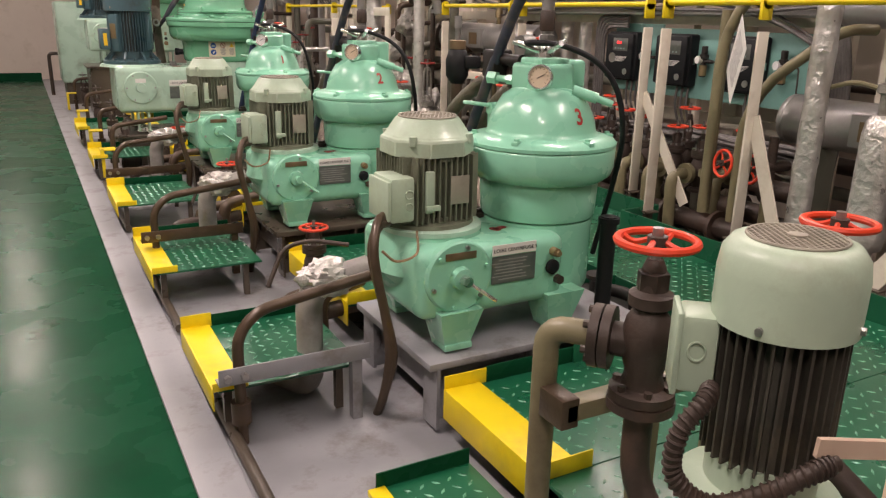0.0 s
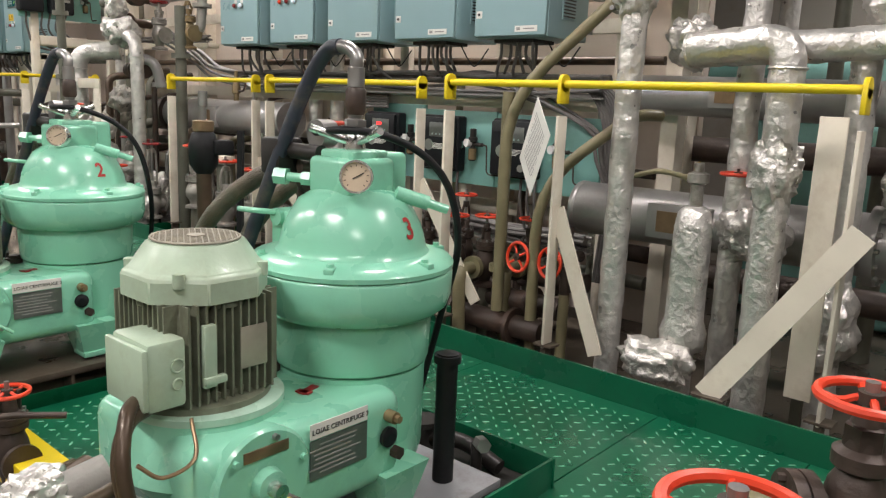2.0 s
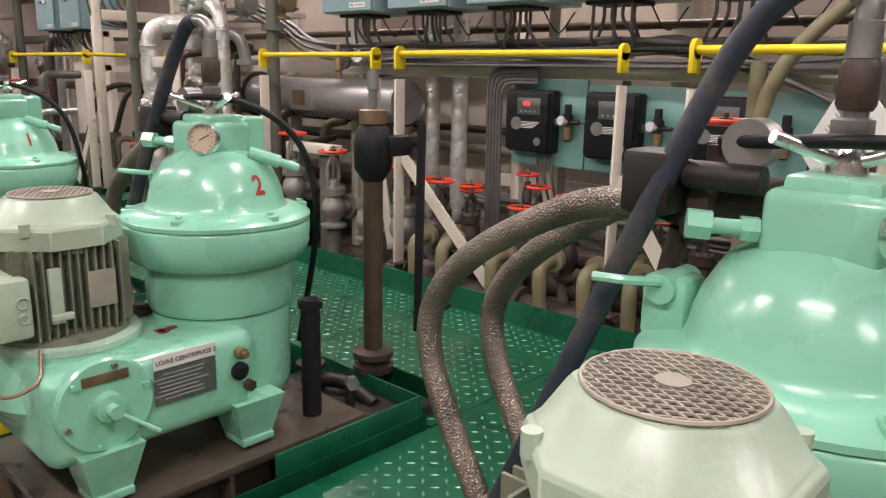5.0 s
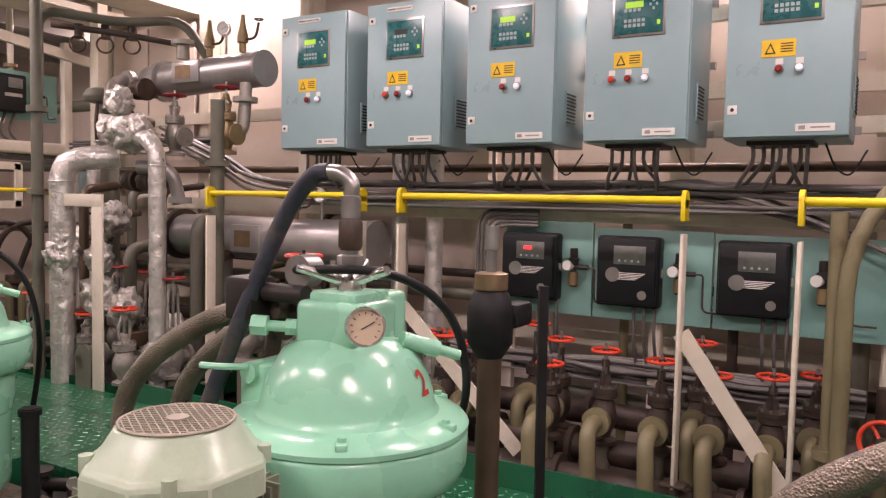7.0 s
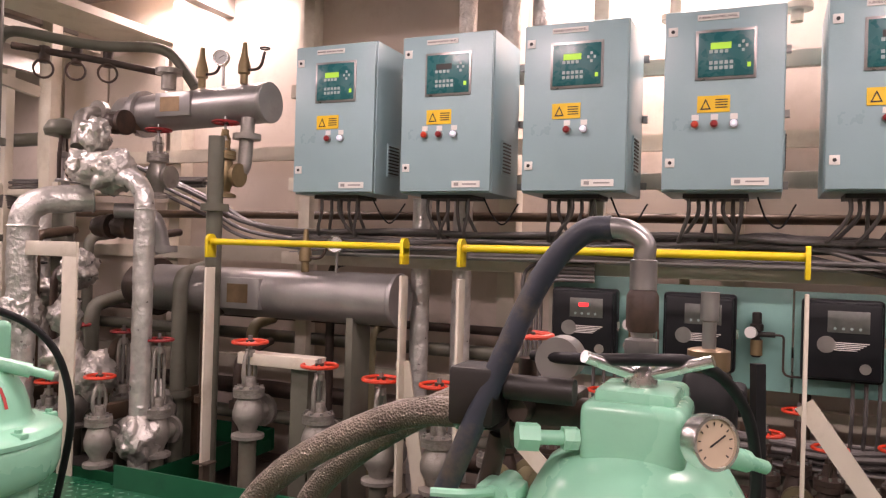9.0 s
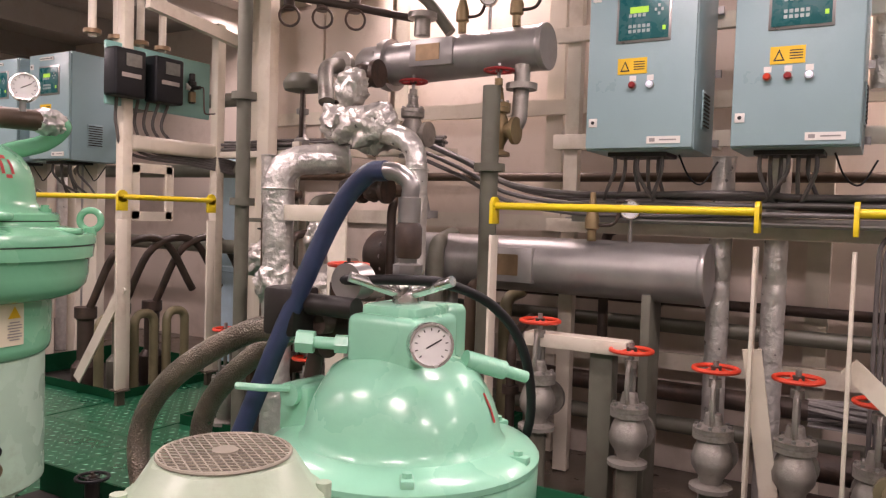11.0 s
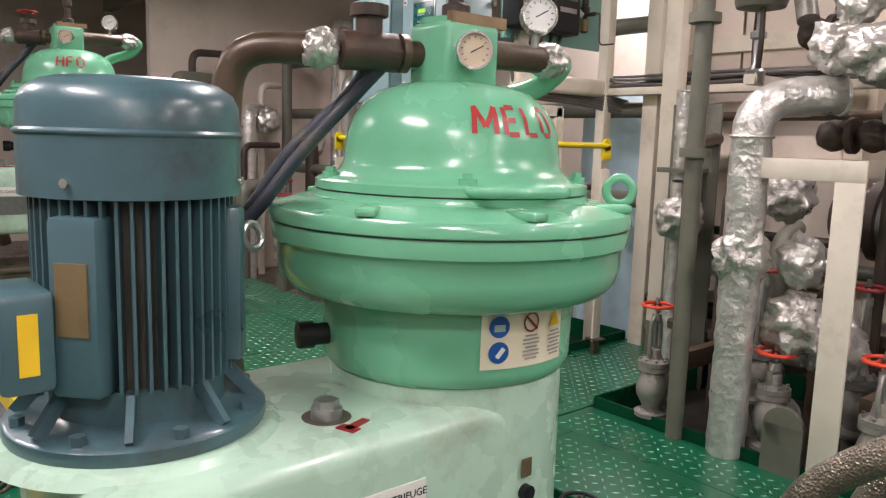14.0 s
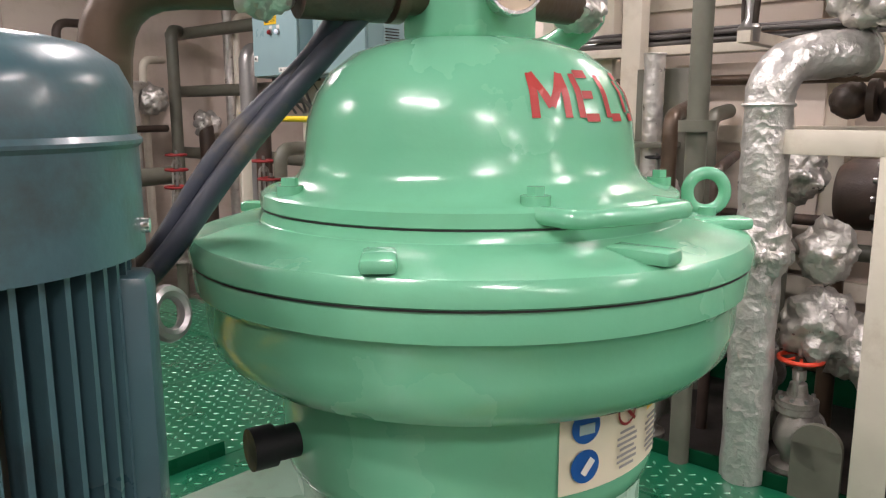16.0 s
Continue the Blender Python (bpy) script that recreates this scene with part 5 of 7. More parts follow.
# pipes rising from the cabinets' top and foil-wrapped valves above
for k, y in enumerate((4.55, 4.75, 5.05)):
    t = thing("foil_pipe", (4.95, y + 1.2, 2.4), "foil-wrapped pipe rising behind the cabinets", "pipe", "foil pipes", world=True)
    part("wrap", lumpy(tube(B(), [(4.95, y + 1.2, 2.3), (4.95, y + 1.2, 3.0), (4.95, y + 1.2, CEIL)], 0.06, 16, n=10), 0.02, 9), CRUSH, t)
for y in (3.7, 4.3, 4.9):
    t = thing("vent_pipe", (4.6, y, 2.86), "cream pipe with a flange above the cabinets", "pipe", "cream vent pipes", world=True)
    part("tube", cyl(B(), (4.6, y, 2.84), (4.6, y, CEIL), 0.03), CREAM, t)
    part("flange", cyl(B(), (4.6, y, 2.90), (4.6, y, 2.93), 0.075), CREAM, t)

# cable trays
for z0, y0, y1, x in ((1.66, 3.35, 7.3, 4.56), (0.62, 3.5, 6.0, 4.74)):
    t = thing("cable_tray", (x, (y0 + y1) / 2, z0), "bundle of grey cables on a steel tray", "cables", world=True)
    part("ladder", box(box(B(), (x + 0.07, (y0 + y1) / 2, z0 - 0.07), (0.02, y1 - y0, 0.05)), (x + 0.03, (y0 + y1) / 2, z0 - 0.075), (0.14, y1 - y0, 0.008)), SILVER, t)
    for k in range(11):
        a, b = random.uniform(-0.06, 0.06), random.uniform(-0.05, 0.07)
        pts = [(x + a + random.uniform(-0.015, 0.015), y0 + (y1 - y0) * i / 9, z0 + b + random.uniform(-0.018, 0.018)) for i in range(10)]
        if z0 > 1 and k < 6:
            pts += [(x + a, 7.7, 1.72 + b), (x + a, 8.0, 1.86 + b), (x + a - 0.05, 8.6, 2.1 + b)]
        if z0 > 1 and k > 7:
            pts = pts[1:]
            pts[0] = (x + a, y0 + 0.1, z0 - 0.25)
            pts = [(x + a, y0 - 0.02 * k, 0.8), (x + a, y0, 1.2)] + pts
        part("cable", tube(B(), pts, random.choice((0.010, 0.013, 0.016)), 8, n=4), CABLE, t)
t = thing("hanging_cables", (4.7, 5.75, 0.5), "grey cables strapped down the frame", "cables", world=True)
for k in range(5):
    part("cable", pipe(B(), [(4.6, 5.3, 1.56 - 0.022 * k), (4.6, 5.72 - 0.028 * k, 1.56 - 0.022 * k), (4.62, 5.72 - 0.028 * k, 0.45)], 0.0115, 0.12, 8), CABLE, t)
t = thing("hanging_cables", (4.66, 3.45, 0.5), "thick bundle of grey cables by the frame end", "cables", world=True)
for k in range(8):
    part("cable", tube(B(), [(4.55, 3.75, 1.72 - 0.01 * k), (4.56, 3.5 - 0.02 * k, 1.66), (4.58, 3.36 - 0.02 * k, 1.45), (4.62, 3.32 - 0.02 * k, 1.0), (4.62, 3.36 - 0.02 * k, 0.4)], 0.014, 8), CABLE, t)
t = thing("cable_rail", (4.72, 5.3, 1.5), "cream flat beam under the cable tray", "beam", world=True)
part("beam", box(B(), (4.73, 5.4, 1.54), (0.03, 4.2, 0.08), 0.003), CREAM, t)

# ---- monitor panel with black units ----


def black_unit(parent, x, y, z, w, h, led):
    """y: the far edge; front faces -x."""
    u = part("monitor_unit", box(B(), (x - 0.05, y - w / 2, z + h / 2), (0.10, w, h), 0.02), PLASTIC, parent, "black plastic monitor unit")
    part("cover", box(B(), (x - 0.115, y - w / 2, z + h / 2), (0.04, w * 0.93, h * 0.93), 0.018), PLASTIC, u)
    f = x - 0.1365
    part("window", box(B(), (f, y - w * 0.56, z + h * 0.74), (0.004, w * 0.5, h * 0.26), 0.001), NAMEPLATE, u)
    if led:
        part("digits", box(B(), (f - 0.003, y - w * 0.52, z + h * 0.78), (0.002, w * 0.14, h * 0.05)), REDLED, u, "red lit digits")
    for k in range(4):
        part("button", cyl(B(), (f - 0.001, y - w * (0.4 + 0.1 * k), z + h * 0.66), (f - 0.005, y - w * (0.4 + 0.1 * k), z + h * 0.66), 0.007, seg=10), KEY, u)
    part("emblem", cyl(B(), (f + 0.002, y - w * 0.3, z + h * 0.46), (f - 0.004, y - w * 0.3, z + h * 0.46), 0.042, seg=24), STEEL, u)
    for k in range(5):
        part("stripe", box(B(), (f - 0.001, y - w * 0.55 + k * 0.004, z + h * (0.49 - 0.022 * k)), (0.003, w * (0.52 - 0.05 * k), 0.004)), PAPER, u)
    part("dial", cyl(B(), (f + 0.002, y - w * 0.77, z + h * 0.19), (f - 0.004, y - w * 0.77, z + h * 0.19), 0.026), STEEL, u)
    part("latch", box(B(), (x - 0.06, y - w - 0.006, z + h * 0.5), (0.02, 0.012, 0.05)), CHROME, u)
    return u


def regulator(parent, x, y, z):
    bm = lathe(B(), [(0.02, -0.11), (0.028, -0.1), (0.028, -0.02), (0.016, -0.01), (0.016, 0.02), (0.034, 0.03), (0.034, 0.06), (0.024, 0.065), (0.024, 0.12), (0.018, 0.125)], 14, (x - 0.05, y, z))
    cyl(bm, (x - 0.05, y - 0.09, z + 0.01), (x - 0.05, y + 0.02, z + 0.01), 0.014)
    r = part("air_regulator", bm, DARK, parent, "small air regulator with a gauge")
    part("gauge_face", cyl(B(), (x - 0.05, y + 0.02, z + 0.02), (x - 0.095, y + 0.03, z + 0.02), 0.03), WDIAL, r)
    part("bowl", cyl(B(), (x - 0.05, y, z - 0.1), (x - 0.05, y, z - 0.02), 0.03), BRONZE, r)
    part("air_line", pipe(B(), [(x - 0.05, y - 0.09, z + 0.01), (x - 0.05, y - 0.13, z + 0.01), (x - 0.04, y - 0.13, z - 0.2), (x - 0.04, y - 0.25, z - 0.2)], 0.006, 0.04, 8), IRON, r)


pn = thing("monitor_panel", (4.70, 4.45, 0.95), "teal steel panel carrying three black oil monitors", "panel", world=True)
for y0, y1, z1 in ((5.56, 4.98, 1.50), (4.97, 4.28, 1.47), (4.27, 3.42, 1.46)):
    part("board", box(B(), (4.705, (y0 + y1) / 2, (0.93 + z1) / 2), (0.03, y0 - y1, z1 - 0.93), 0.004), TEAL, pn)
for y in (5.54, 4.92, 4.24):
    black_unit(pn, 4.69, y, 1.02, 0.37, 0.41, y > 5)
for y in (5.08, 4.45, 3.72):
    regulator(pn, 4.69, y, 1.22)
for y in (5.3, 4.7, 4.0):
    for k in (0, 1, 2):
        part("lead", tube(B(), [(4.64, y - 0.06 * k, 1.02), (4.64, y - 0.06 * k, 0.85), (4.72, y - 0.06 * k, 0.66)], 0.01, 8), CABLE, pn)
for y in (5.56, 4.6, 3.4):
    part("post", box(B(), (4.76, y, 0.73), (0.06, 0.07, 1.46), 0.003), CREAM, pn)

p2 = thing("monitor_panel", (4.4, 10.95, 2.66), "teal steel panel with two black oil monitors high on a frame", "panel", world=True, move=(0.1, -0.1, -0.34))
part("board", box(B(), (4.35, 10.98, 2.86), (0.95, 0.03, 0.45), 0.004), TEAL, p2)
for x in (3.98, 4.32):
    u = part("monitor_unit", box(B(), (x, 10.90, 2.86), (0.26, 0.14, 0.34), 0.02), PLASTIC, p2, "black plastic monitor unit")
    part("window", box(B(), (x + 0.02, 10.827, 2.95), (0.13, 0.004, 0.09)), NAMEPLATE, u)
    part("emblem", box(B(), (x, 10.827, 2.84), (0.16, 0.004, 0.03)), STEEL, u)
regulator(p2, 4.68, 10.95, 2.85)
for k in range(4):
    part("conduit", cyl(B(), (3.82 + 0.2 * k, 11.05, 3.1), (3.82 + 0.2 * k, 11.05, CEIL), 0.028), CREAM, p2)
    part("conduit_flange", cyl(B(), (3.82 + 0.2 * k, 11.05, 3.12), (3.82 + 0.2 * k, 11.05, 3.15), 0.06), BRASS, p2)
for k in range(6):
    part("lead", tube(B(), [(3.95 + 0.09 * k, 10.95, 2.7), (3.97 + 0.08 * k, 10.98, 2.5), (4.1 + 0.1 * k, 11.0, 2.30 + 0.015 * k), (4.7, 11.0, 2.26 + 0.02 * k), (5.1, 10.9, 2.2 + 0.02 * k)], 0.012, 8), CABLE, p2)
fr = thing("cream_gantry", (4.4, 11.05, -0.01), "cream steel support frame with cut-outs", "frame", world=True, move=(0.17, -0.2, -0.12))
for x in (3.97, 4.86):
    part("upright", box(B(), (x, 11.08, 1.6), (0.08, 0.08, 3.22), 0.004), CREAM, fr)
part("cross_beam", box(B(), (4.42, 11.08, 2.16), (0.82, 0.08, 0.12), 0.03), CREAM, fr)
for z in (1.62, 1.98):
    part("gusset", box(B(), (4.2, 11.06, z), (0.36, 0.02, 0.07)), CREAM, fr)
for x in (4.05, 4.36):
    part("gusset", box(B(), (x, 11.06, 1.80), (0.07, 0.02, 0.40)), CREAM, fr)
part("column", box(B(), (5.0, 10.75, 1.9), (0.10, 0.12, 3.7), 0.004), CREAM, fr)
part("diagonal", bar(B(), (3.9, 10.75, 3.12), (4.9, 10.75, 3.0), 0.05, 0.09), CREAM, fr)
for k in range(3):
    t = thing("wet_end_pump", (4.1 + 0.3 * k, 11.25, 0.1), "dark pump with looped hoses under the frame", "pump", world=True)
    x = 4.1 + 0.3 * k
    part("casing", lathe(B(), [(0.08, 0.1), (0.1, 0.14), (0.1, 0.35), (0.06, 0.4), (0.06, 0.7), (0.08, 0.72), (0.08, 0.8)], 20, (x, 11.25, 0)), IRON if k != 1 else GREENGREY, t)
    part("loop_pipe", pipe(B(), [(x - 0.1, 10.95, 0.12), (x - 0.1, 10.95, 0.75), (x + 0.08, 10.95, 0.75), (x + 0.08, 10.95, 0.12)], 0.035, 0.09), OLIVE, t)
    part("hose", tube(B(), [(x, 11.2, 0.8), (x + 0.1, 11.0, 1.25), (x + 0.5, 11.0, 1.3), (x + 0.8, 11.0, 0.9)], 0.03, 10), IRON, t)

# ---- valves ----


def globe_valve(x, y, zb, zw, R=0.085, body=VALVE, wheel=RED, s=1.0, label="silver-grey globe valve with an orange-red handwheel", side=(1, 0), group="globe valves"):
    """Upright globe valve: flanged body, bonnet, yoke, spindle, handwheel."""
    v = thing("globe_valve", (x, y, zb), label, "valve", group)
    H = zw - zb
    b = part("body", lathe(B(), [(0.085 * s, 0), (0.085 * s, 0.02), (0.045 * s, 0.035), (0.05 * s, 0.06), (0.078 * s, 0.11), (0.082 * s, 0.15), (0.07 * s, 0.20), (0.055 * s, 0.235), (0.08 * s, 0.245), (0.08 * s, 0.27)], 24), body, v)
    dx, dy = side
    if zb < 1.2:
        part("riser", cyl(B(), (0, 0, -zb - 0.012), (0, 0, 0.01), 0.045 * s), GREENGREY, v)
    part("outlet", cyl(cyl(B(), (0, 0, 0.14), (0.13 * s * dx, 0.13 * s * dy, 0.14), 0.05 * s), (0.11 * s * dx, 0.11 * s * dy, 0.14), (0.135 * s * dx, 0.135 * s * dy, 0.14), 0.085 * s), body, v)
    bn = part("bonnet", lathe(B(), [(0.08 * s, 0.272), (0.08 * s, 0.295), (0.04 * s, 0.31), (0.032 * s, 0.36), (0.022 * s, 0.365)], 24), body, v)
    part("bolt", ring_bolts(B(), (0, 0, 0.295), (0, 0, 1), 0.066 * s, 8, 0.009 * s, 0.016), STEEL, bn)["kind"] = "stuff"
    bm = B()
    for k in (-1, 1):
        tube(bm, [(0.035 * s * k, 0, 0.31), (0.048 * s * k, 0, 0.38), (0.04 * s * k, 0, H - 0.10), (0.018 * s * k, 0, H - 0.055)], 0.011 * s, 8, n=4)
    cyl(bm, (0, 0, H - 0.085), (0, 0, H - 0.045), 0.026 * s)
    part("yoke", bm, body, v)
    part("spindle", cyl(B(), (0, 0, 0.34), (0, 0, H + 0.04), 0.011 * s), STEEL, v)
    handwheel(v, (0, 0, H), R, wheel)
    return v


for y, zw in ((7.34, 1.04), (6.75, 0.94), (6.35, 0.90), (6.0, 0.90), (5.68, 0.84)):
    globe_valve(4.20 if y > 6.9 else 4.06, y, zw - 0.57, zw, 0.10, s=1.15)
globe_valve(3.88, 9.44, 0.24, 0.83, 0.075)
globe_valve(3.88, 8.22, 0.26, 0.80, 0.085)
globe_valve(3.92, 8.75, 0.26, 0.72, 0.08)
for y, x in ((7.95, 4.1), (8.5, 4.3), (9.1, 4.4)):
    globe_valve(x, y, 0.30, 1.02, 0.08, VALVE, DARKRED, label="silver-grey valve with a dark red handwheel")
for x, y, zw in ((4.05, 5.62, 0.84), (4.2, 5.5, 0.78), (4.05, 5.38, 0.84), (4.22, 4.98, 0.86), (4.02, 4.96, 0.76), (4.1, 4.68, 0.85), (4.1, 4.39, 0.83), (4.12, 4.13, 0.79), (4.1, 3.87, 0.82), (4.35, 3.7, 0.80), (4.35, 4.25, 0.9), (4.4, 5.2, 0.9)):
    v = globe_valve(x, y, 0.36, zw, 0.072, IRON, RED, 0.8, "brown iron manifold valve with an orange-red handwheel", (-1, 0), "manifold valves")
    q = thing("manifold_pipe", (x, y, 0.1), "olive pipe bending down from the manifold valve", "pipe", "manifold pipes", world=True)
    part("bend", pipe(B(), [(x - 0.1, y, 0.50), (x - 0.26, y, 0.50), (x - 0.26, y - 0.02, 0.02)], 0.04, 0.12), OLIVE, q)
    part("flange", cyl(B(), (x - 0.105, y, 0.50), (x - 0.14, y, 0.50), 0.072), OLIVE, q)
for z, x in ((0.30, 4.15), (0.42, 4.42), (0.2, 3.95)):
    t = thing("manifold_header", (x, 4.7, z), "dark horizontal manifold pipe", "pipe", "manifold headers", world=True)
    part("header", cyl(B(), (x, 3.3, z), (x, 6.0, z), 0.07), IRON, t)
    for k in range(6):
        part("flange", cyl(B(), (x, 3.5 + 0.45 * k, z), (x, 3.53 + 0.45 * k, z), 0.11), IRON, t)
for y in (3.42, 3.2):
    t = thing("sprung_valve", (3.88, y, 0.58), "valve with a vertical orange-red handwheel on an olive pipe", "valve", "wall valves", world=True)
    part("body", cyl(cyl(B(), (4.15, y, 0.66), (3.86, y, 0.66), 0.035), (4.0, y, 0.45), (4.0, y, 0.85), 0.03), IRON, t)
    handwheel(t, (3.82, y, 0.66), 0.085, RED, (-1, 0.2, 0.1))
    part("pipe", cyl(B(), (4.0, y, -0.01), (4.0, y, 0.45), 0.032), OLIVE, t)

# ---- pipes ----


def run(name, pts, r, material, label, rad=0.12, flanges=(), cat="pipe", foil=False, group=""):
    t = thing(name, pts[0], label, cat, group, world=True)
    if foil:
        ps = bend(pts, rad, 6)
        fine = [ps[0]]
        for a, b in zip(ps, ps[1:]):
            k = max(1, int((b - a).length / 0.035))
            fine += [a + (b - a) * i / k for i in range(1, k + 1)]
        bm = tube(B(), fine, r, 22, smooth=False)
        bm.normal_update()
        for v in bm.verts:
            v.co += v.normal * r * (0.07 * noise.noise(v.co * 11) + 0.08 * noise.noise(v.co * 34))
        part("wrapping", bm, material, t, sharp=70)
        acc = 0.0
        for a, b in zip(ps, ps[1:]):
            acc += (b - a).length
            if acc > 0.42:
                acc = 0
                d = (b - a).normalized()
                part("wrap_seam", torus(B(), b, d, r * 1.02, r * 0.09, 22, 6), material, t)
    else:
        part("tube", tube(B(), bend(pts, rad), r, 18, smooth=False), material, t)
    for f, d in flanges:
        part("flange", cyl(B(), Vector(f) - Vector(d) * 0.022, Vector(f) + Vector(d) * 0.022, r * 1.75), material, t)
    return t


FL = "steel pipe wrapped in crinkled aluminium foil"
run("foil_pipe", [(3.68, 2.73, -0.01), (3.68, 2.73, 2.55), (3.70, 2.2, 2.56)], 0.062, FOIL, FL, foil=True, group="foil pipes")
run("foil_pipe", [(3.64, 1.99, -0.01), (3.64, 1.99, 1.84), (3.64, 2.42, 1.80)], 0.072, FOIL, FL, foil=True, group="foil pipes")
run("foil_pipe", [(3.98, 2.26, -0.01), (3.98, 2.26, 2.2)], 0.06, FOIL, FL, foil=True, group="foil pipes")
run("foil_pipe", [(3.80, 1.5, 1.84), (3.80, 2.5, 1.80), (3.95, 2.5, 1.80)], 0.07, FOIL, FL, foil=True, group="foil pipes")
run("foil_pipe", [(3.88, 1.75, -0.01), (3.88, 1.75, 1.9)], 0.06, FOIL, FL, foil=True, group="foil pipes")
run("foil_pipe", [(4.86, 6.50, -0.01), (4.86, 6.50, 1.95)], 0.062, FOIL, FL, foil=True, group="foil pipes")
run("foil_pipe", [(4.86, 6.21, -0.01), (4.86, 6.21, 1.95)], 0.062, FOIL, FL, foil=True, group="foil pipes")
run("foil_pipe", [(3.83, 8.93, 0.2), (3.83, 8.93, 1.86), (4.15, 8.70, 1.90)], 0.088, FOIL, "thick crinkled foil-wrapped pipe with an elbow", 0.16, foil=True, group="foil pipes")
run("foil_pipe", [(4.02, 8.02, 0.2), (4.02, 8.02, 1.98), (4.06, 8.40, 2.06)], 0.06, FOIL, FL, 0.16, foil=True, group="foil pipes")
for c, s, sd in (((3.83, 8.93, 1.16), (0.118, 0.118, 0.14), 1), ((4.08, 8.42, 2.06), (0.15, 0.20, 0.13), 2), ((4.12, 8.68, 2.10), (0.13, 0.12, 0.12), 3), ((4.1, 8.60, 2.3), (0.1, 0.1, 0.11), 4),
                 ((4.28, 8.95, 1.42), (0.13, 0.12, 0.13), 5), ((3.99, 8.70, 1.14), (0.10, 0.1, 0.12), 6), ((3.99, 8.72, 0.85), (0.13, 0.13, 0.14), 7), ((4.6, 9.85, 1.22), (0.14, 0.13, 0.13), 31), ((4.1, 8.55, 0.75), (0.14, 0.13, 0.15), 8), ((4.3, 8.2, 0.5), (0.13, 0.13, 0.2), 9),
                 ((3.68, 2.73, 2.08), (0.095, 0.095, 0.16), 10), ((3.64, 1.99, 1.28), (0.10, 0.10, 0.17), 11), ((3.80, 2.30, 2.5), (0.14, 0.22, 0.14), 12), ((3.85, 2.5, 1.85), (0.11, 0.12, 0.12), 13),
                 ((3.95, 2.15, 0.98), (0.14, 0.16, 0.15), 14), ((3.55, 2.40, 0.36), (0.12, 0.17, 0.11), 15), ((3.86, 1.75, 0.62), (0.12, 0.12, 0.2), 16), ((4.0, 1.5, 1.25), (0.15, 0.14, 0.14), 17), ((3.9, 1.65, 2.0), (0.12, 0.14, 0.12), 18), ((4.02, 8.02, 0.42), (0.12, 0.12, 0.16), 19)):
    solid("foil_lagged_valve", blob(B(), bay(c), s, sd, 0.32), CRUSH, "crumpled foil lagging over a valve or joint", "lagging", group="foil lagging", sharp=70)
# strainer with a foil jacket behind the railing
t = thing("foil_strainer", (3.66, 2.33, -0.01), "foil-jacketed upright strainer with a bolted neck", "strainer", world=True)
part("jacket", lumpy(lathe(B(), [(0.06, -0.01), (0.06, 0.4), (0.10, 0.42), (0.11, 0.5), (0.09, 0.56), (0.088, 0.7), (0.088, 0.85), (0.086, 1.0), (0.075, 1.07), (0.045, 1.1)], 28, (3.66, 2.33, 0)), 0.012, 17), FOIL, t, sharp=70)
part("neck", lathe(B(), [(0.03, 1.09), (0.03, 1.2), (0.05, 1.21), (0.05, 1.25), (0.025, 1.26), (0.022, 1.3)], 18, (3.66, 2.33, 0)), VALVE, t)
part("drain_line", tube(B(), [(3.68, 2.36, 1.22), (3.72, 2.55, 1.24), (3.72, 2.7, 1.2)], 0.013, 8), OLIVE, t)
handwheel(t, (3.85, 2.22, 1.25), 0.075, RED)
OLV = "olive painted pipe among the heaters"
run("olive_pipe", [(3.86, 3.58, 0.3), (3.86, 3.58, 1.55), (4.05, 3.02, 2.12)], 0.034, OLIVE, OLV, 0.3, group="olive pipes")
run("olive_pipe", [(3.84, 3.32, 0.3), (3.84, 3.32, 1.1), (4.0, 2.85, 1.5), (4.2, 2.8, 1.5)], 0.032, OLIVE, OLV, 0.3, group="olive pipes")
run("olive_pipe", [(3.92, 3.62, 0.3), (3.92, 3.62, 1.6)], 0.036, OLIVE, OLV, group="olive pipes", flanges=(((3.92, 3.62, 0.55), (0, 0, 1)),))
run("stand_pipe", [(3.80, 9.22, 0.1), (3.80, 9.22, 3.7)], 0.042, GREENGREY, "grey-green standing pipe with flanges", flanges=(((3.80, 9.22, 2.24), (0, 0, 1)), ((3.80, 9.22, 1.62), (0, 0, 1))))
run("stand_pipe", [(4.3, 7.72, 0.1), (4.3, 7.72, 2.3)], 0.05, GREENGREY, "grey-green standing pipe with flanges", flanges=(((4.3, 7.72, 1.85), (0, 0, 1)),))
run("overhead_pipe", [(3.86, 9.3, 2.4), (3.86, 9.3, 3.0), (4.3, 8.9, 2.95), (4.55, 8.5, 2.98), (4.6, 8.3, 2.7)], 0.036, GREENGREY, "grey-green overhead pipe with bends", 0.15)
run("inlet_pipe", [(4.45, 8.95, 2.52), (4.3, 9.0, 2.5), (4.2, 8.9, 2.25)], 0.05, VALVE, "grey flanged inlet elbow", 0.14, flanges=(((4.42, 8.96, 2.52), (1, 0, 0)),))
run("pump_suction_pipe", [(4.15, 8.45, 1.82), (4.3, 8.25, 1.82), (4.35, 8.22, 1.55)], 0.05, SILVER, "silver elbow pipe over the cooler", 0.12, flanges=(((4.35, 8.22, 1.58), (0, 0, 1)),))
for z, r, mt in ((0.95, 0.045, GREENGREY), (1.1, 0.03, IRON), (0.55, 0.06, IRON), (0.35, 0.05, GREENGREY), (1.85, 0.03, BROWN)):
    run("service_pipe", [(5.05, 3.2, z), (5.05, 10.2, z)], r, mt, "dull pipe running along the bulkhead", group="bulkhead pipes")
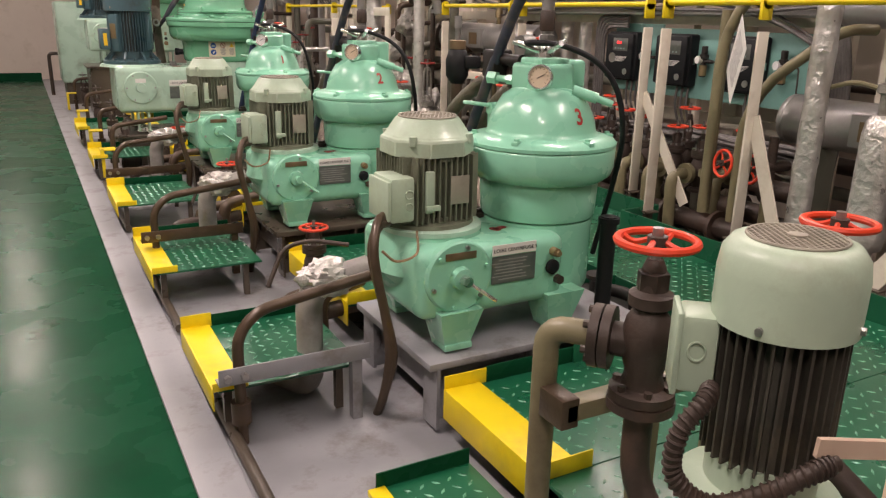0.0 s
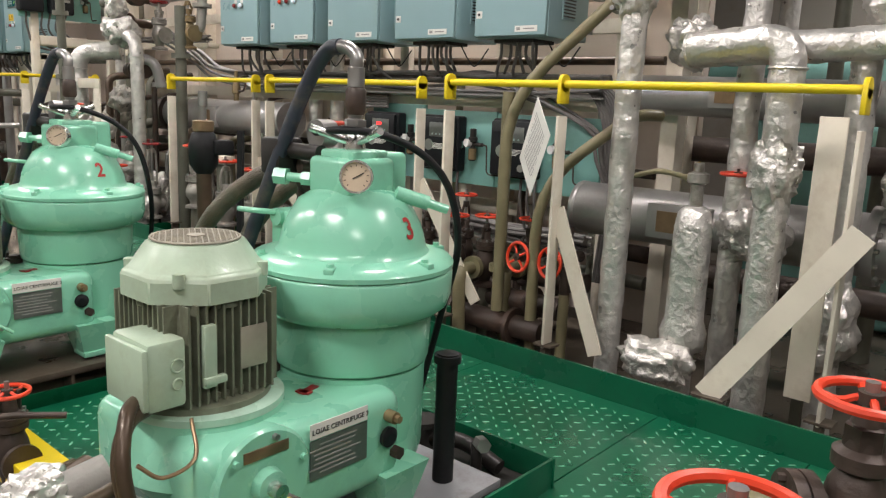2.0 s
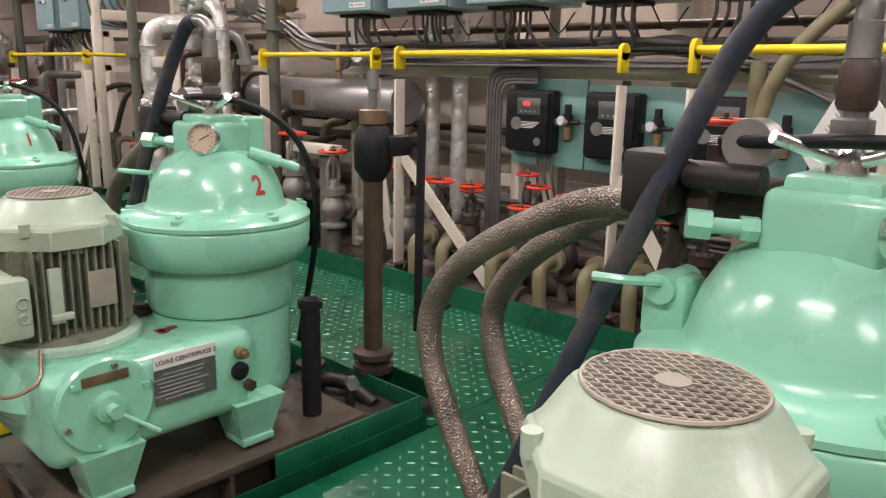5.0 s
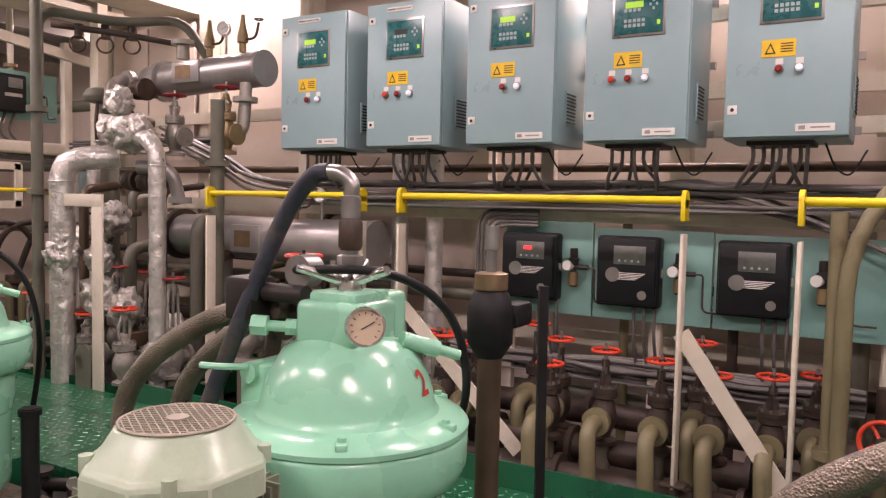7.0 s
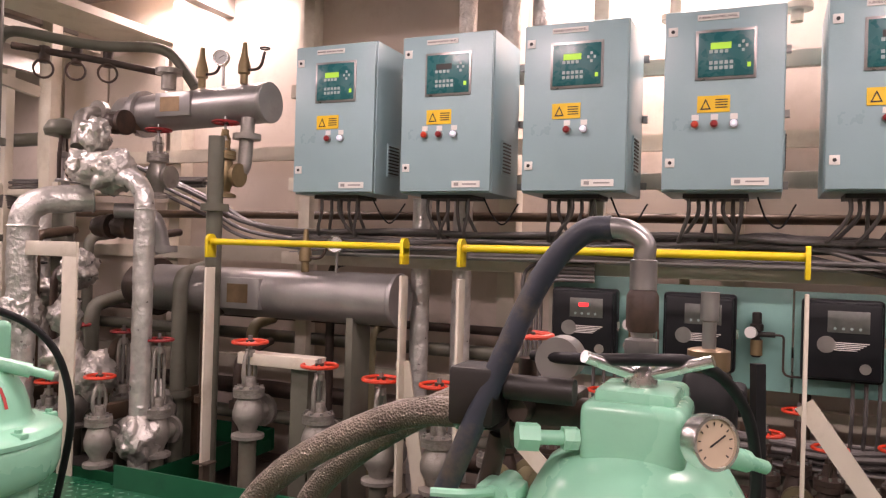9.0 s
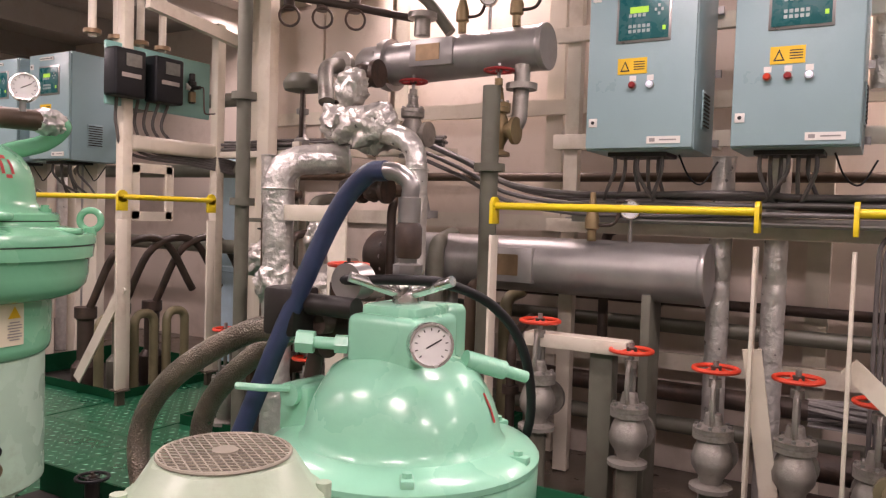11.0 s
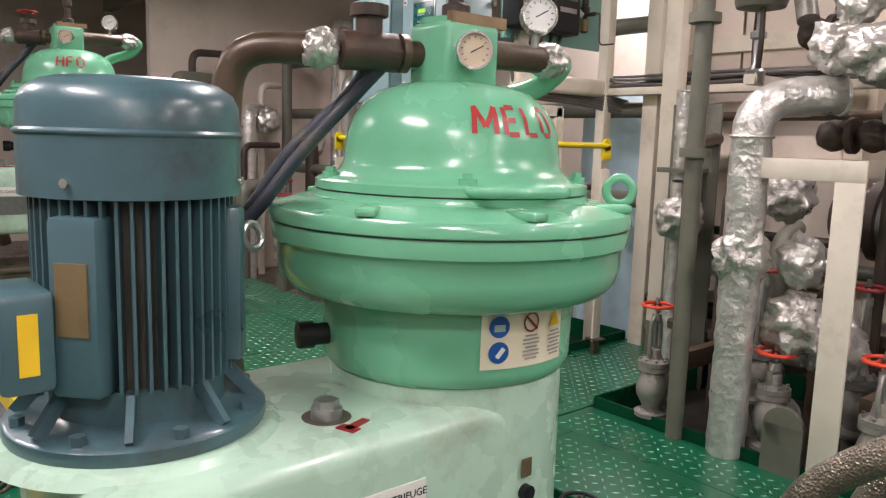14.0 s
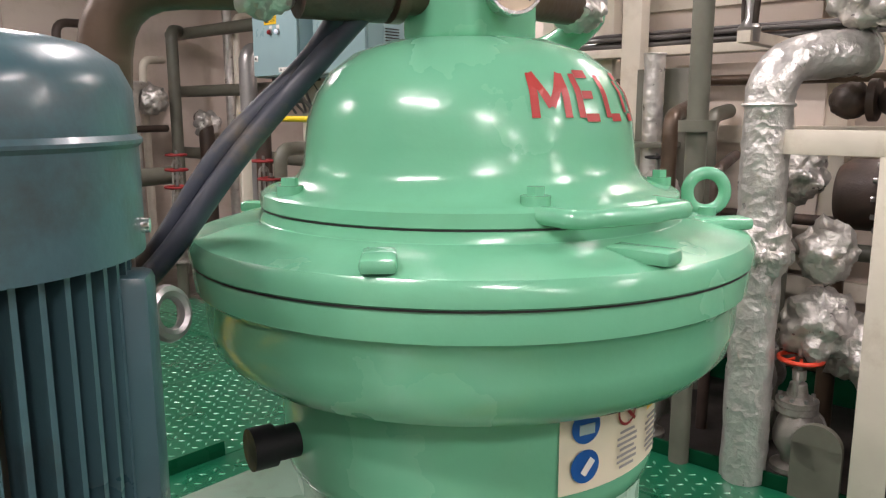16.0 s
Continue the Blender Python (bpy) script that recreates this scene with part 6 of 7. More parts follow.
for y in (3.55, 4.2, 4.85, 5.35, 6.9, 7.25, 7.9, 8.35, 9.3, 9.7):
    run("branch_pipe", [(4.95, y, -0.01), (4.95, y, 0.75 + (y * 7 % 1.0)), (5.2, y, 0.78 + (y * 7 % 1.0))], 0.03 + 0.012 * (int(y * 10) % 3), random.choice((GREENGREY, IRON, SILVER, OLIVE)), "dull branch pipe rising from the deck", 0.1, group="branch pipes")

# ---- heaters and coolers ----


def shell(name, a, b, r, label, ends, boxat=None, sup=()):
    t = thing(name, ((a[0] + b[0]) / 2, (a[1] + b[1]) / 2, a[2] - r), label, "heat exchanger", world=True)
    part("shell", cyl(B(), a, b, r, seg=44), SILVER, t)
    L = b[1] - a[1]
    s = 1 if L > 0 else -1
    part("head", lathe(B(), [(r * 1.0, 0), (r * 1.25, 0.001), (r * 1.25, 0.05), (r, 0.055), (r * 0.98, 0.2), (r * 0.8, 0.24), (r * 0.4, 0.25)], 40, b, (0, s, 0)), ends, t, "dark bolted end head")
    part("head_bolt", ring_bolts(B(), Vector(b) + Vector((0, s * 0.05, 0)), (0, s, 0), r * 1.13, 14, 0.012, 0.02), STEEL, t)["kind"] = "stuff"
    part("end_band", lathe(B(), [(r * 1.01, 0), (r * 1.03, 0.005), (r * 1.03, 0.03), (r * 1.01, 0.035)], 40, a, (0, s, 0)), SILVER, t)
    if boxat:
        y0, y1 = boxat
        w = part("plate_box", box(B(), (a[0] - r * 0.72, (y0 + y1) / 2, a[2]), (r * 0.7, abs(y1 - y0), r * 1.25), 0.006), SILVER, t)
        part("brass_plate", box(B(), (a[0] - r * 1.08, (y0 + y1) / 2 + 0.02, a[2]), (0.004, abs(y1 - y0) * 0.55, r * 0.75)), BRASS, w, "brass maker's plate")
    for y in sup:
        part("saddle", box(B(), (a[0], y, (a[2] - r) / 2 + 0.02), (r * 1.4, 0.05, a[2] - r + 0.06), 0.003), GREENGREY, t)
    return t


shell("oil_cooler", (4.72, 6.60, 1.30), (4.72, 8.55, 1.30), 0.165, "silver-painted horizontal shell heater with a dark head", IRON, (7.55, 7.85), (6.9, 8.3))
shell("oil_heater", (4.55, 7.50, 2.55), (4.55, 8.55, 2.52), 0.13, "silver-painted upper shell heater with valves on top", SILVER, (8.05, 8.35), ())
shell("oil_heater", (4.28, 3.30, 2.30), (4.28, 1.6, 2.28), 0.165, "silver-painted upper shell heater behind the foil pipes", SILVER, (2.74, 2.40), (1.2,))
shell("oil_heater", (4.2, 3.25, 0.95), (4.2, 1.7, 0.95), 0.15, "silver lower shell heater behind the railing", SILVER, (2.75, 2.4), (3.0, 1.9))
shell("oil_heater", (4.45, 3.15, 1.62), (4.45, 1.7, 1.60), 0.11, "grey shell heater behind the yellow rail", SILVER, (2.6, 2.35), ())
t = thing("heater_flange", (4.08, 3.0, 2.1), "round bolted flange with a lever valve on the heater end", "flange", world=True)
part("flange", cyl(B(), (4.02, 3.0, 2.12), (4.06, 2.99, 2.12), 0.10), GREENGREY, t)
for k in range(6):
    q = Vector((4.02, 3.0 + 0.075 * math.cos(k * math.pi / 3), 2.12 + 0.075 * math.sin(k * math.pi / 3)))
    part("flange_bolt", cyl(B(), q, q - Vector((0.02, 0, 0)), 0.014, seg=6), STEEL, t)
part("loop_handle", torus(B(), (3.98, 3.02, 2.2), (-1, -0.3, 0), 0.06, 0.008, 24, 6), STEEL, t)
part("valve", cyl(cyl(B(), (4.0, 3.05, 2.62), (3.8, 2.9, 2.64), 0.04), (3.95, 3.0, 2.62), (3.98, 2.95, 2.2), 0.016), IRON, t)
# fittings on top of the upper heater
for x, y, z, k in ((4.5, 8.35, 2.68, 0), (4.52, 8.05, 2.68, 1), (4.5, 7.85, 2.68, 2), (4.5, 7.68, 2.68, 1), (4.25, 2.7, 2.45, 1), (4.25, 2.45, 2.45, 2), (4.55, 7.2, 1.47, 1), (4.6, 7.0, 1.47, 2)):
    t = thing("heater_fitting", (x, y, z - 0.01), ("flanged nozzle", "safety valve of dull bronze", "small gauge with its cock")[k] + " on top of the heater", "fitting", "heater fittings")
    if k == 0:
        part("nozzle", lathe(B(), [(0.05, 0), (0.05, 0.1), (0.09, 0.105), (0.09, 0.14), (0.06, 0.145)], 20), VALVE, t)
    elif k == 1:
        part("valve", lathe(B(), [(0.025, 0), (0.025, 0.06), (0.04, 0.07), (0.04, 0.12), (0.02, 0.2), (0.015, 0.27)], 14), BRONZE, t)
        part("arm", tube(B(), [(0, 0, 0.09), (0, -0.12, 0.1), (0, -0.16, 0.2)], 0.01, 8), IRON, t)
        part("small_wheel", torus(B(), (0, -0.16, 0.22), (0, 0, 1), 0.03, 0.006, 16, 6), IRON, t)
    else:
        part("stem", cyl(B(), (0, 0, 0), (0, 0, 0.14), 0.01), STEEL, t)
        gauge(t, (-0.02, 0, 0.18), (-1, -0.3, 0), 0.055, WDIAL)
for x, y, zb, zw, bd in ((4.38, 7.72, 2.02, 2.40, BRONZE), (4.42, 8.35, 2.05, 2.38, VALVE)):
    globe_valve(x, y, 1.92, zw, 0.08, bd, DARKRED, 0.9, "bronze valve with a dark red handwheel under the heater", (0, -1))
t = thing("heater_outlet", (4.45, 7.68, 1.95), "flanged elbow under the upper heater", "pipe", world=True)
part("elbow", pipe(B(), [(4.48, 7.62, 2.44), (4.45, 7.62, 2.08), (4.40, 7.76, 2.05)], 0.045, 0.12), VALVE, t)
part("flange", cyl(B(), (4.47, 7.62, 2.30), (4.47, 7.62, 2.335), 0.09), VALVE, t)
# cream support plate among the foil pipes
t = thing("angle_stand", (3.95, 8.6, 0.2), "cream steel angle frame beside the foil pipes", "frame", world=True)
part("upright", box(B(), (3.80, 8.44, 0.9), (0.016, 0.12, 1.4), 0.003), CREAM, t)
part("top_plate", box(B(), (3.80, 8.62, 1.565), (0.018, 0.48, 0.09), 0.003), CREAM, t)
part("lug", cyl(B(), (3.80, 8.62, 0.42), (3.83, 8.62, 0.42), 0.09, seg=28), GREENGREY, t)
part("lug_leg", box(B(), (3.815, 8.62, 0.3), (0.03, 0.18, 0.25)), GREENGREY, t)
for y in (8.2, 9.2):
    t = thing("grating_beam", (4.4, y, 0.15), "rusty channel beam low among the valves", "beam", world=True)
    part("beam", box(B(), (4.4, y + 0.1, 0.55), (0.9, 0.06, 0.10), 0.004), BROWN, t)
    part("leg", box(B(), (4.8, y + 0.1, 0.24), (0.06, 0.06, 0.5)), BROWN, t)
t = thing("support_bracket", (4.1, 7.1, -0.01), "cream square bracket post between the grey valves", "bracket", world=True)
part("post", box(B(), (4.3, 7.02, 0.45), (0.1, 0.12, 0.92), 0.004), GREENGREY, t)
part("arm", box(B(), (4.25, 7.15, 0.94), (0.12, 0.55, 0.07), 0.004), CREAM, t)

# ---- standing hand pump ----
t = thing("hand_pump", (2.55, 4.58, 0.2), "oily brown hand pump column with a black head and lever", "hand pump", world=True, move=(-0.07, -0.04, 0))
part("column", lathe(B(), [(0.04, 0.2), (0.04, 1.2)], 20, (2.55, 4.58, 0)), BROWN, t, "oil-streaked brown column")
part("base_flange", lathe(B(), [(0.08, 0.30), (0.085, 0.305), (0.085, 0.33), (0.06, 0.335), (0.06, 0.36), (0.085, 0.365), (0.085, 0.39), (0.045, 0.40)], 24, (2.55, 4.58, 0)), IRON, t)
part("head", box(lathe(B(), [(0.042, 1.1), (0.075, 1.15), (0.078, 1.25), (0.06, 1.31), (0.05, 1.32)], 20, (2.55, 4.58, 0)), (2.62, 4.52, 1.24), (0.12, 0.07, 0.08), 0.015), BLACK, t)
part("brass_collar", lathe(B(), [(0.05, 1.32), (0.055, 1.325), (0.055, 1.375), (0.04, 1.38)], 20, (2.55, 4.58, 0)), BRASS, t)
part("rod", lathe(B(), [(0.018, 1.38), (0.018, 1.45), (0.024, 1.455), (0.024, 1.53)], 14, (2.55, 4.58, 0)), STEEL, t)
part("lever", bar(B(), (2.70, 4.46, 1.33), (2.67, 4.44, 0.48), 0.03, 0.03), BLACK, t, "black lever hanging down")
part("lever_arm", cyl(B(), (2.67, 4.45, 0.50), (2.84, 4.42, 0.56), 0.014), BLACK, t)
part("black_tray", box(B(), (2.42, 4.5, 0.225), (0.36, 0.5, 0.04)), DARK, t)
part("tray_rim", box(B(), (2.6, 4.5, 0.27), (0.01, 0.5, 0.1)), DECK, t)

# ---- piping of the outer row, one set for each centrifuge ----
for k, y in enumerate(STANDS):
    y0 = y - 0.135
    t = thing("lagged_pipe", (0.95, y0 + 0.25, -0.012), "grey lagged pipe with torn foil at its elbow", "pipe", "lagged pipes", world=True)
    part("lagging", lumpy(pipe(B(), [(0.71, y0 + 0.55, 0.06), (0.85, y0 + 0.30, 0.02), (0.85, y0 + 0.30, 0.47), (1.1, y0 + 0.26, 0.53)], 0.055, 0.1), 0.015, 12), LAG, t)
    part("foil_wrap", blob(B(), (0.93, y0 + 0.30, 0.50), (0.12, 0.08, 0.075), k + 20, 0.3), CRUSH, t, "torn foil wrapping")
    run("drain_riser", [(0.50, y0 + 0.05, -0.01), (0.50, y0 + 0.05, 0.42), (0.58, y0 + 0.06, 0.50), (1.15, y0 + 0.18, 0.54)], 0.021, BROWN, "brown drain pipe rising from a flange and bending inboard", 0.09, (((0.50, y0 + 0.05, 0.10), (0, 0, 1)), ((0.50, y0 + 0.05, 0.14), (0, 0, 1))), group="drain risers")
    t = thing("angle_bar", (0.55, y0 + 0.1, 0.01), ("grey painted" if k == 0 else "oily brown") + " steel angle bar bridging the pipe gap", "bar", "angle bars", world=True)
    am = GREY if k == 0 else BROWN
    part("flange", box(B(), (0.71, y0 + 0.02, 0.28), (0.58, 0.008, 0.065), 0.002), am, t)
    part("web", box(B(), (0.71, y0 + 0.05, 0.252), (0.58, 0.06, 0.008), 0.002), am, t)
    for bx in (0.45, 0.51):
        part("bolt", cyl(B(), (bx, y0 + 0.014, 0.28), (bx, y0 - 0.006, 0.28), 0.014, seg=6), STEEL, t)
    part("leg", box(B(), (0.95, y0 + 0.05, 0.12), (0.04, 0.04, 0.27)), am, t)
    for dx, dy, r in ((0.1, 0.7, 0.05), (0.3, 0.85, 0.045), (0.45, 0.75, 0.05)):
        run("bilge_pipe", [(0.6 + dx, y0 + dy, -0.01), (0.6 + dx, y0 + dy, 0.12 + dx * 0.3), (1.3, y0 + dy + 0.1, 0.13 + dx * 0.3)], r * 0.8, random.choice((IRON, BROWN)), "dark oily pipe under the step plates", 0.08, group="bilge pipes")
    v = globe_valve(1.20, y0 + 1.25, 0.06, 0.44, 0.072, IRON, RED, 0.8, "brown iron valve with an orange-red handwheel beside the nosing", (0, -1), "aisle valves")
    run("flex_line", [(0.9, y0 + 1.1, 0.2), (1.0, y0 + 1.15, 0.38), (1.12, y0 + 1.1, 0.42), (1.3, y0 + 1.0, 0.40)], 0.012, IRON, "thin dark line looping over the valve", 0.06, group="thin lines")
    run("edge_pipe", [(0.47, y0 - 0.8, 0.03), (0.47, y0 + 0.9, 0.03)], 0.022, OILSHADE, "oily pipe lying along the margin strip", group="edge pipes")
for y in (8.0, 9.3, 11.2, 13.6):
    run("drain_riser", [(0.62, y, -0.01), (0.62, y, 0.45), (1.15, y + 0.1, 0.5)], 0.024, BROWN, "brown drain pipe rising and bending inboard", 0.09, (((0.62, y, 0.12), (0, 0, 1)),), group="drain risers")
    globe_valve(0.78, y + 0.35, 0.0, 0.5, 0.06, IRON, IRON, 0.8, "dark iron valve by the aisle", (1, 0), "aisle valves")
    solid("yellow_corner", box(box(B(), (0.5, y - 0.2, 0.14), (0.03, 0.16, 0.26), 0.004), (0.56, y - 0.2, 0.265), (0.12, 0.16, 0.01)), YELLOW, "yellow painted step corner by the aisle", "step edge")
bk = thing("far_cabinet", (0.95, 14.8, -0.012), "pale green machine casing farther along the row", "machine", "far machines")
part("casing", box(B(), (0, 0, 1.0), (0.9, 0.9, 1.3), 0.04), PALE, bk)
part("plinth", box(B(), (0, 0, 0.18), (0.8, 0.8, 0.36)), OILSHADE, bk)
part("pipe", pipe(B(), [(-0.46, 0.2, 0.8), (-0.6, 0.2, 0.8), (-0.6, 0.2, 0.1)], 0.03), IRON, bk)

# ---- feed pump in the foreground ----
PX, PY = 1.12, 0.88
t = thing("feed_pump", (PX, PY, -0.012), "upright feed pump with a pale green fan cover and soiled fins", "pump", world=True)
t.scale = (0.87, 0.87, 1.035)
m = part("motor", cyl(B(), (PX, PY, 0.70), (PX, PY, 1.0), 0.105, seg=36), MOTORBLACK, t, "soiled dark finned motor")
motor_fins(m, MOTORBLACK, 0.136, 0.71, 0.98, 34, 0.036, 0.006, (PX, PY))
part("fan_cover", lathe(B(), [(0.13, 0.965), (0.147, 0.968), (0.148, 1.06), (0.142, 1.095), (0.125, 1.115), (0.105, 1.121), (0.099, 1.121), (0.098, 1.095)], 44, (PX, PY, 0), caps=False), COVER, m, "pale green fan cover")
grille(m, (PX, PY, 1.122), 0.098)
for a in (200, 290, 20, 110):
    ca, sa = math.cos(radians(a)), math.sin(radians(a))
    part("cover_screw", cyl(B(), (PX + 0.14 * ca, PY + 0.14 * sa, 0.985), (PX + 0.156 * ca, PY + 0.156 * sa, 0.985), 0.008, seg=8), STEEL, m)
part("motor_flange", lathe(B(), [(0.17, 0.60), (0.178, 0.605), (0.178, 0.63), (0.165, 0.64), (0.12, 0.65), (0.12, 0.71)], 44, (PX, PY, 0)), COVER, t)
part("pump_casing", lathe(B(), [(0.10, -0.01), (0.12, 0.02), (0.12, 0.12), (0.09, 0.2), (0.12, 0.3), (0.14, 0.38), (0.12, 0.48), (0.14, 0.56), (0.15, 0.60)], 36, (PX, PY, 0)), COVER, t)
tb = part("terminal_box", box(B(), (PX - 0.125, PY + 0.115, 0.90), (0.08, 0.11, 0.15), 0.012, rz=-40), COVER, m, "pale green terminal box")
part("box_lid", box(B(), (PX - 0.158, PY + 0.143, 0.90), (0.014, 0.12, 0.16), 0.005, rz=-40), COVER, m)
part("knockout", torus(B(), (PX - 0.166, PY + 0.073, 0.91), (-0.65, -0.76, 0), 0.018, 0.003, 20, 6), COVER, tb)
h = [(PX - 0.17, PY + 0.02, 0.86), (PX - 0.22, PY - 0.01, 0.855), (PX - 0.27, PY + 0.0, 0.80), (PX - 0.27, PY - 0.0, 0.72), (PX - 0.22, PY - 0.05, 0.675), (PX - 0.14, PY - 0.12, 0.71), (PX - 0.08, PY - 0.17, 0.76), (PX - 0.02, PY - 0.18, 0.77)]
fl = part("flexible_conduit", tube(B(), h, 0.017, 12), IRON, t, "brown flexible conduit")
sp_ = spline(h)
for i in range(2, len(sp_) - 2):
    part("conduit_ring", torus(B(), sp_[i], sp_[i + 1] - sp_[i], 0.0175, 0.004, 14, 6), IRON, fl)
part("guard_bar", bar(B(), (PX - 0.06, PY - 0.16, 0.80), (PX + 0.18, PY - 0.25, 0.78), 0.012, 0.035), PEACH, t, "peach painted flat bracket")
part("guard_bar", bar(B(), (PX + 0.17, PY - 0.25, 0.79), (PX + 0.17, PY - 0.25, 0.30), 0.035, 0.012), PEACH, t)
part("guard_foot", box(B(), (PX + 0.1, PY - 0.22, 0.58), (0.12, 0.10, 0.10), 0.006), PEACH, t)
block("column", 0.83, 0.89, 0.44, 0.50, -0.012, 1.18, PEACH, kind="", label="peach painted guard post beside the feed pump", category="post", bev=0.006)

for vx, vy, zw, R in ((1.105, 1.20, 1.07, 0.085), (1.695, 1.18, 1.05, 0.085)):
    v = thing("stop_valve", (vx, vy, 0.70), "rusty brown stop valve with an orange-red handwheel", "valve", "pump valves")
    part("body", lathe(B(), [(0.075, 0), (0.075, 0.022), (0.05, 0.03), (0.042, 0.06), (0.055, 0.11), (0.058, 0.15), (0.05, 0.19), (0.036, 0.215), (0.05, 0.225), (0.05, 0.25), (0.034, 0.26), (0.026, 0.31), (0.018, 0.33)], 28), IRON, v)
    part("bonnet_nut", lathe(B(), [(0.036, 0.262), (0.036, 0.30), (0.026, 0.305)], 6), IRON, v)
    part("lower_flange", lathe(B(), [(0.078, -0.026), (0.078, -0.004), (0.05, -0.003)], 28), IRON, v)
    for k in range(6):
        q = Vector((0.06 * math.cos(k * math.pi / 3), 0.06 * math.sin(k * math.pi / 3), 0.022))
        part("flange_bolt", cyl(B(), q, q + Vector((0, 0, 0.016)), 0.01, seg=6), IRON, v)
    d = Vector((-0.62, 0.78, 0))
    o = Vector((0, 0, 0.13))
    part("side_port", cyl(B(), o, o + d * 0.09, 0.04), IRON, v)
    part("side_flange", cyl(cyl(B(), o + d * 0.075, o + d * 0.097, 0.074, seg=28), o + d * 0.101, o + d * 0.123, 0.074, seg=28), IRON, v)
    for k in range(6):
        a = k * math.pi / 3 + 0.3
        q = o + d * 0.121 + Vector((d.y, -d.x, 0)) * 0.058 * math.cos(a) + Vector((0, 0, 0.058 * math.sin(a)))
        part("side_bolt", cyl(B(), q, q + d * 0.016, 0.009, seg=6), IRON, v)
    part("spindle", cyl(B(), (0, 0, 0.30), (0, 0, zw - 0.70 + 0.03), 0.012), STEEL, v)
    handwheel(v, (0, 0, zw - 0.70), R, RED)
    e = Vector((vx, vy, 0.83)) + d * 0.12
    run("pump_pipe", [e, e + d * 0.11, (e.x + d.x * 0.11, e.y + d.y * 0.11, -0.01)], 0.031, OLIVE, "olive pipe bending down from the stop valve", 0.09, group="pump pipes")
    run("pump_pipe", [(vx, vy, 0.676), (vx, vy, 0.45), (vx + 0.06, vy - 0.22, 0.30)], 0.034, IRON, "dark pipe curving from the valve to the pump", 0.16, group="pump pipes")
t = thing("valve_bracket", (1.2, 1.3, -0.012), "olive channel bracket carrying the valve pipes", "bracket", world=True)
part("channel", box(B(), (1.30, 1.28, 0.66), (0.72, 0.05, 0.045), 0.003), OLIVE, t)
part("clamp", box(B(), (0.95, 1.30, 0.66), (0.05, 0.09, 0.075), 0.004), BROWN, t)
for x in (1.22, 1.62):
    part("leg", box(B(), (x, 1.29, 0.31), (0.05, 0.05, 0.66), 0.003), OLIVE, t)
t = thing("second_pump", (1.95, 0.75, -0.012), "second feed pump with a pale green cover", "pump", world=True)
part("casing", lathe(B(), [(0.12, -0.01), (0.12, 0.5), (0.17, 0.6), (0.17, 0.63), (0.11, 0.66), (0.11, 0.9)], 32, (1.95, 0.75, 0)), FINS, t)
part("fan_cover", lathe(B(), [(0.14, 0.88), (0.147, 0.885), (0.147, 1.0), (0.11, 1.04)], 36, (1.95, 0.75, 0)), COVER, t)
part("terminal_box", box(B(), (1.80, 0.86, 0.86), (0.1, 0.15, 0.16), 0.01), COVER, t)

# ---- machinery beyond the heaters ----
t = thing("teal_machine", (6.9, 2.6, -0.012), "teal machine with a yellow guard rail beyond the heaters", "machine", world=True)
part("casing", box(B(), (6.9, 2.4, 0.75), (1.0, 1.6, 1.5), 0.06), TEAL, t)
part("drum", cyl(B(), (6.5, 2.2, 1.75), (6.5, 3.4, 1.75), 0.25), TEAL, t)
part("guard_rail", pipe(B(), [(6.2, 1.7, 0.0), (6.2, 1.7, 1.25), (6.2, 3.4, 1.25), (6.2, 3.4, 0.0)], 0.03), YELLOW, t)
for k in range(7):
    run("distant_pipe", [(5.6 + 0.35 * (k % 3), 0.6 + 0.45 * k, -0.01), (5.6 + 0.35 * (k % 3), 0.6 + 0.45 * k, 3.4)], 0.05 + 0.02 * (k % 2), random.choice((FOIL, GREENGREY, IRON)), "pipe standing beyond the heaters", group="distant pipes")
for z in (2.75, 0.5, 1.3):
    run("distant_pipe", [(5.0, Y0, z), (5.0, 3.1, z), (5.19, 3.12, z)], 0.08, IRON, "dark horizontal pipe beyond the heaters", group="distant pipes")
for x, y in ((4.6, 1.4), (4.85, 2.95), (4.6, 2.9)):
    block("stanchion", x - 0.06, x + 0.06, y - 0.05, y + 0.05, -0.012, CEIL - 0.001, CREAM, kind="", label="cream steel stanchion among the heaters", category="stanchion")
t = thing("blue_tank", (5.9, 11.2, -0.012), "pale blue painted tank beyond the frame", "tank", world=True)
part("tank_shell", lathe(B(), [(0.45, -0.01), (0.45, 1.0), (0.47, 1.01), (0.47, 1.05), (0.45, 1.06), (0.45, 1.9), (0.3, 2.05)], 32, (5.9, 11.2, 0)), mat("pale_blue_paint", (0.45, 0.62, 0.72), 0.4), t)
# farther pipework past the frame
for k in range(16):
    x, y = 3.7 + (k * 0.37) % 2.0, 11.6 + (k * 0.73) % 5.5
    run("distant_pipe", [(x, y, -0.01), (x, y, 1.0 + (k * 0.41) % 2.2), (x + 0.5, y + 0.15, 1.0 + (k * 0.41) % 2.2)], 0.035 + 0.015 * (k % 4), (FOIL, GREENGREY, IRON, SILVER, CREAM)[k % 5], "standing pipe in the farther pipework", foil=False, group="distant pipes")
for k in range(6):
    globe_valve(3.75 + 0.25 * (k % 3), 11.9 + 0.45 * k, 0.5, 1.1 + 0.1 * (k % 3), 0.09, VALVE, DARKRED, label="grey valve with a dark red handwheel in the farther pipework")
for z in (1.25, 1.9, 2.5):
    run("distant_pipe", [(5.2, 10.6, z), (5.2, 17.5, z)], 0.06, GREENGREY, "long pipe along the farther bulkhead", group="distant pipes")
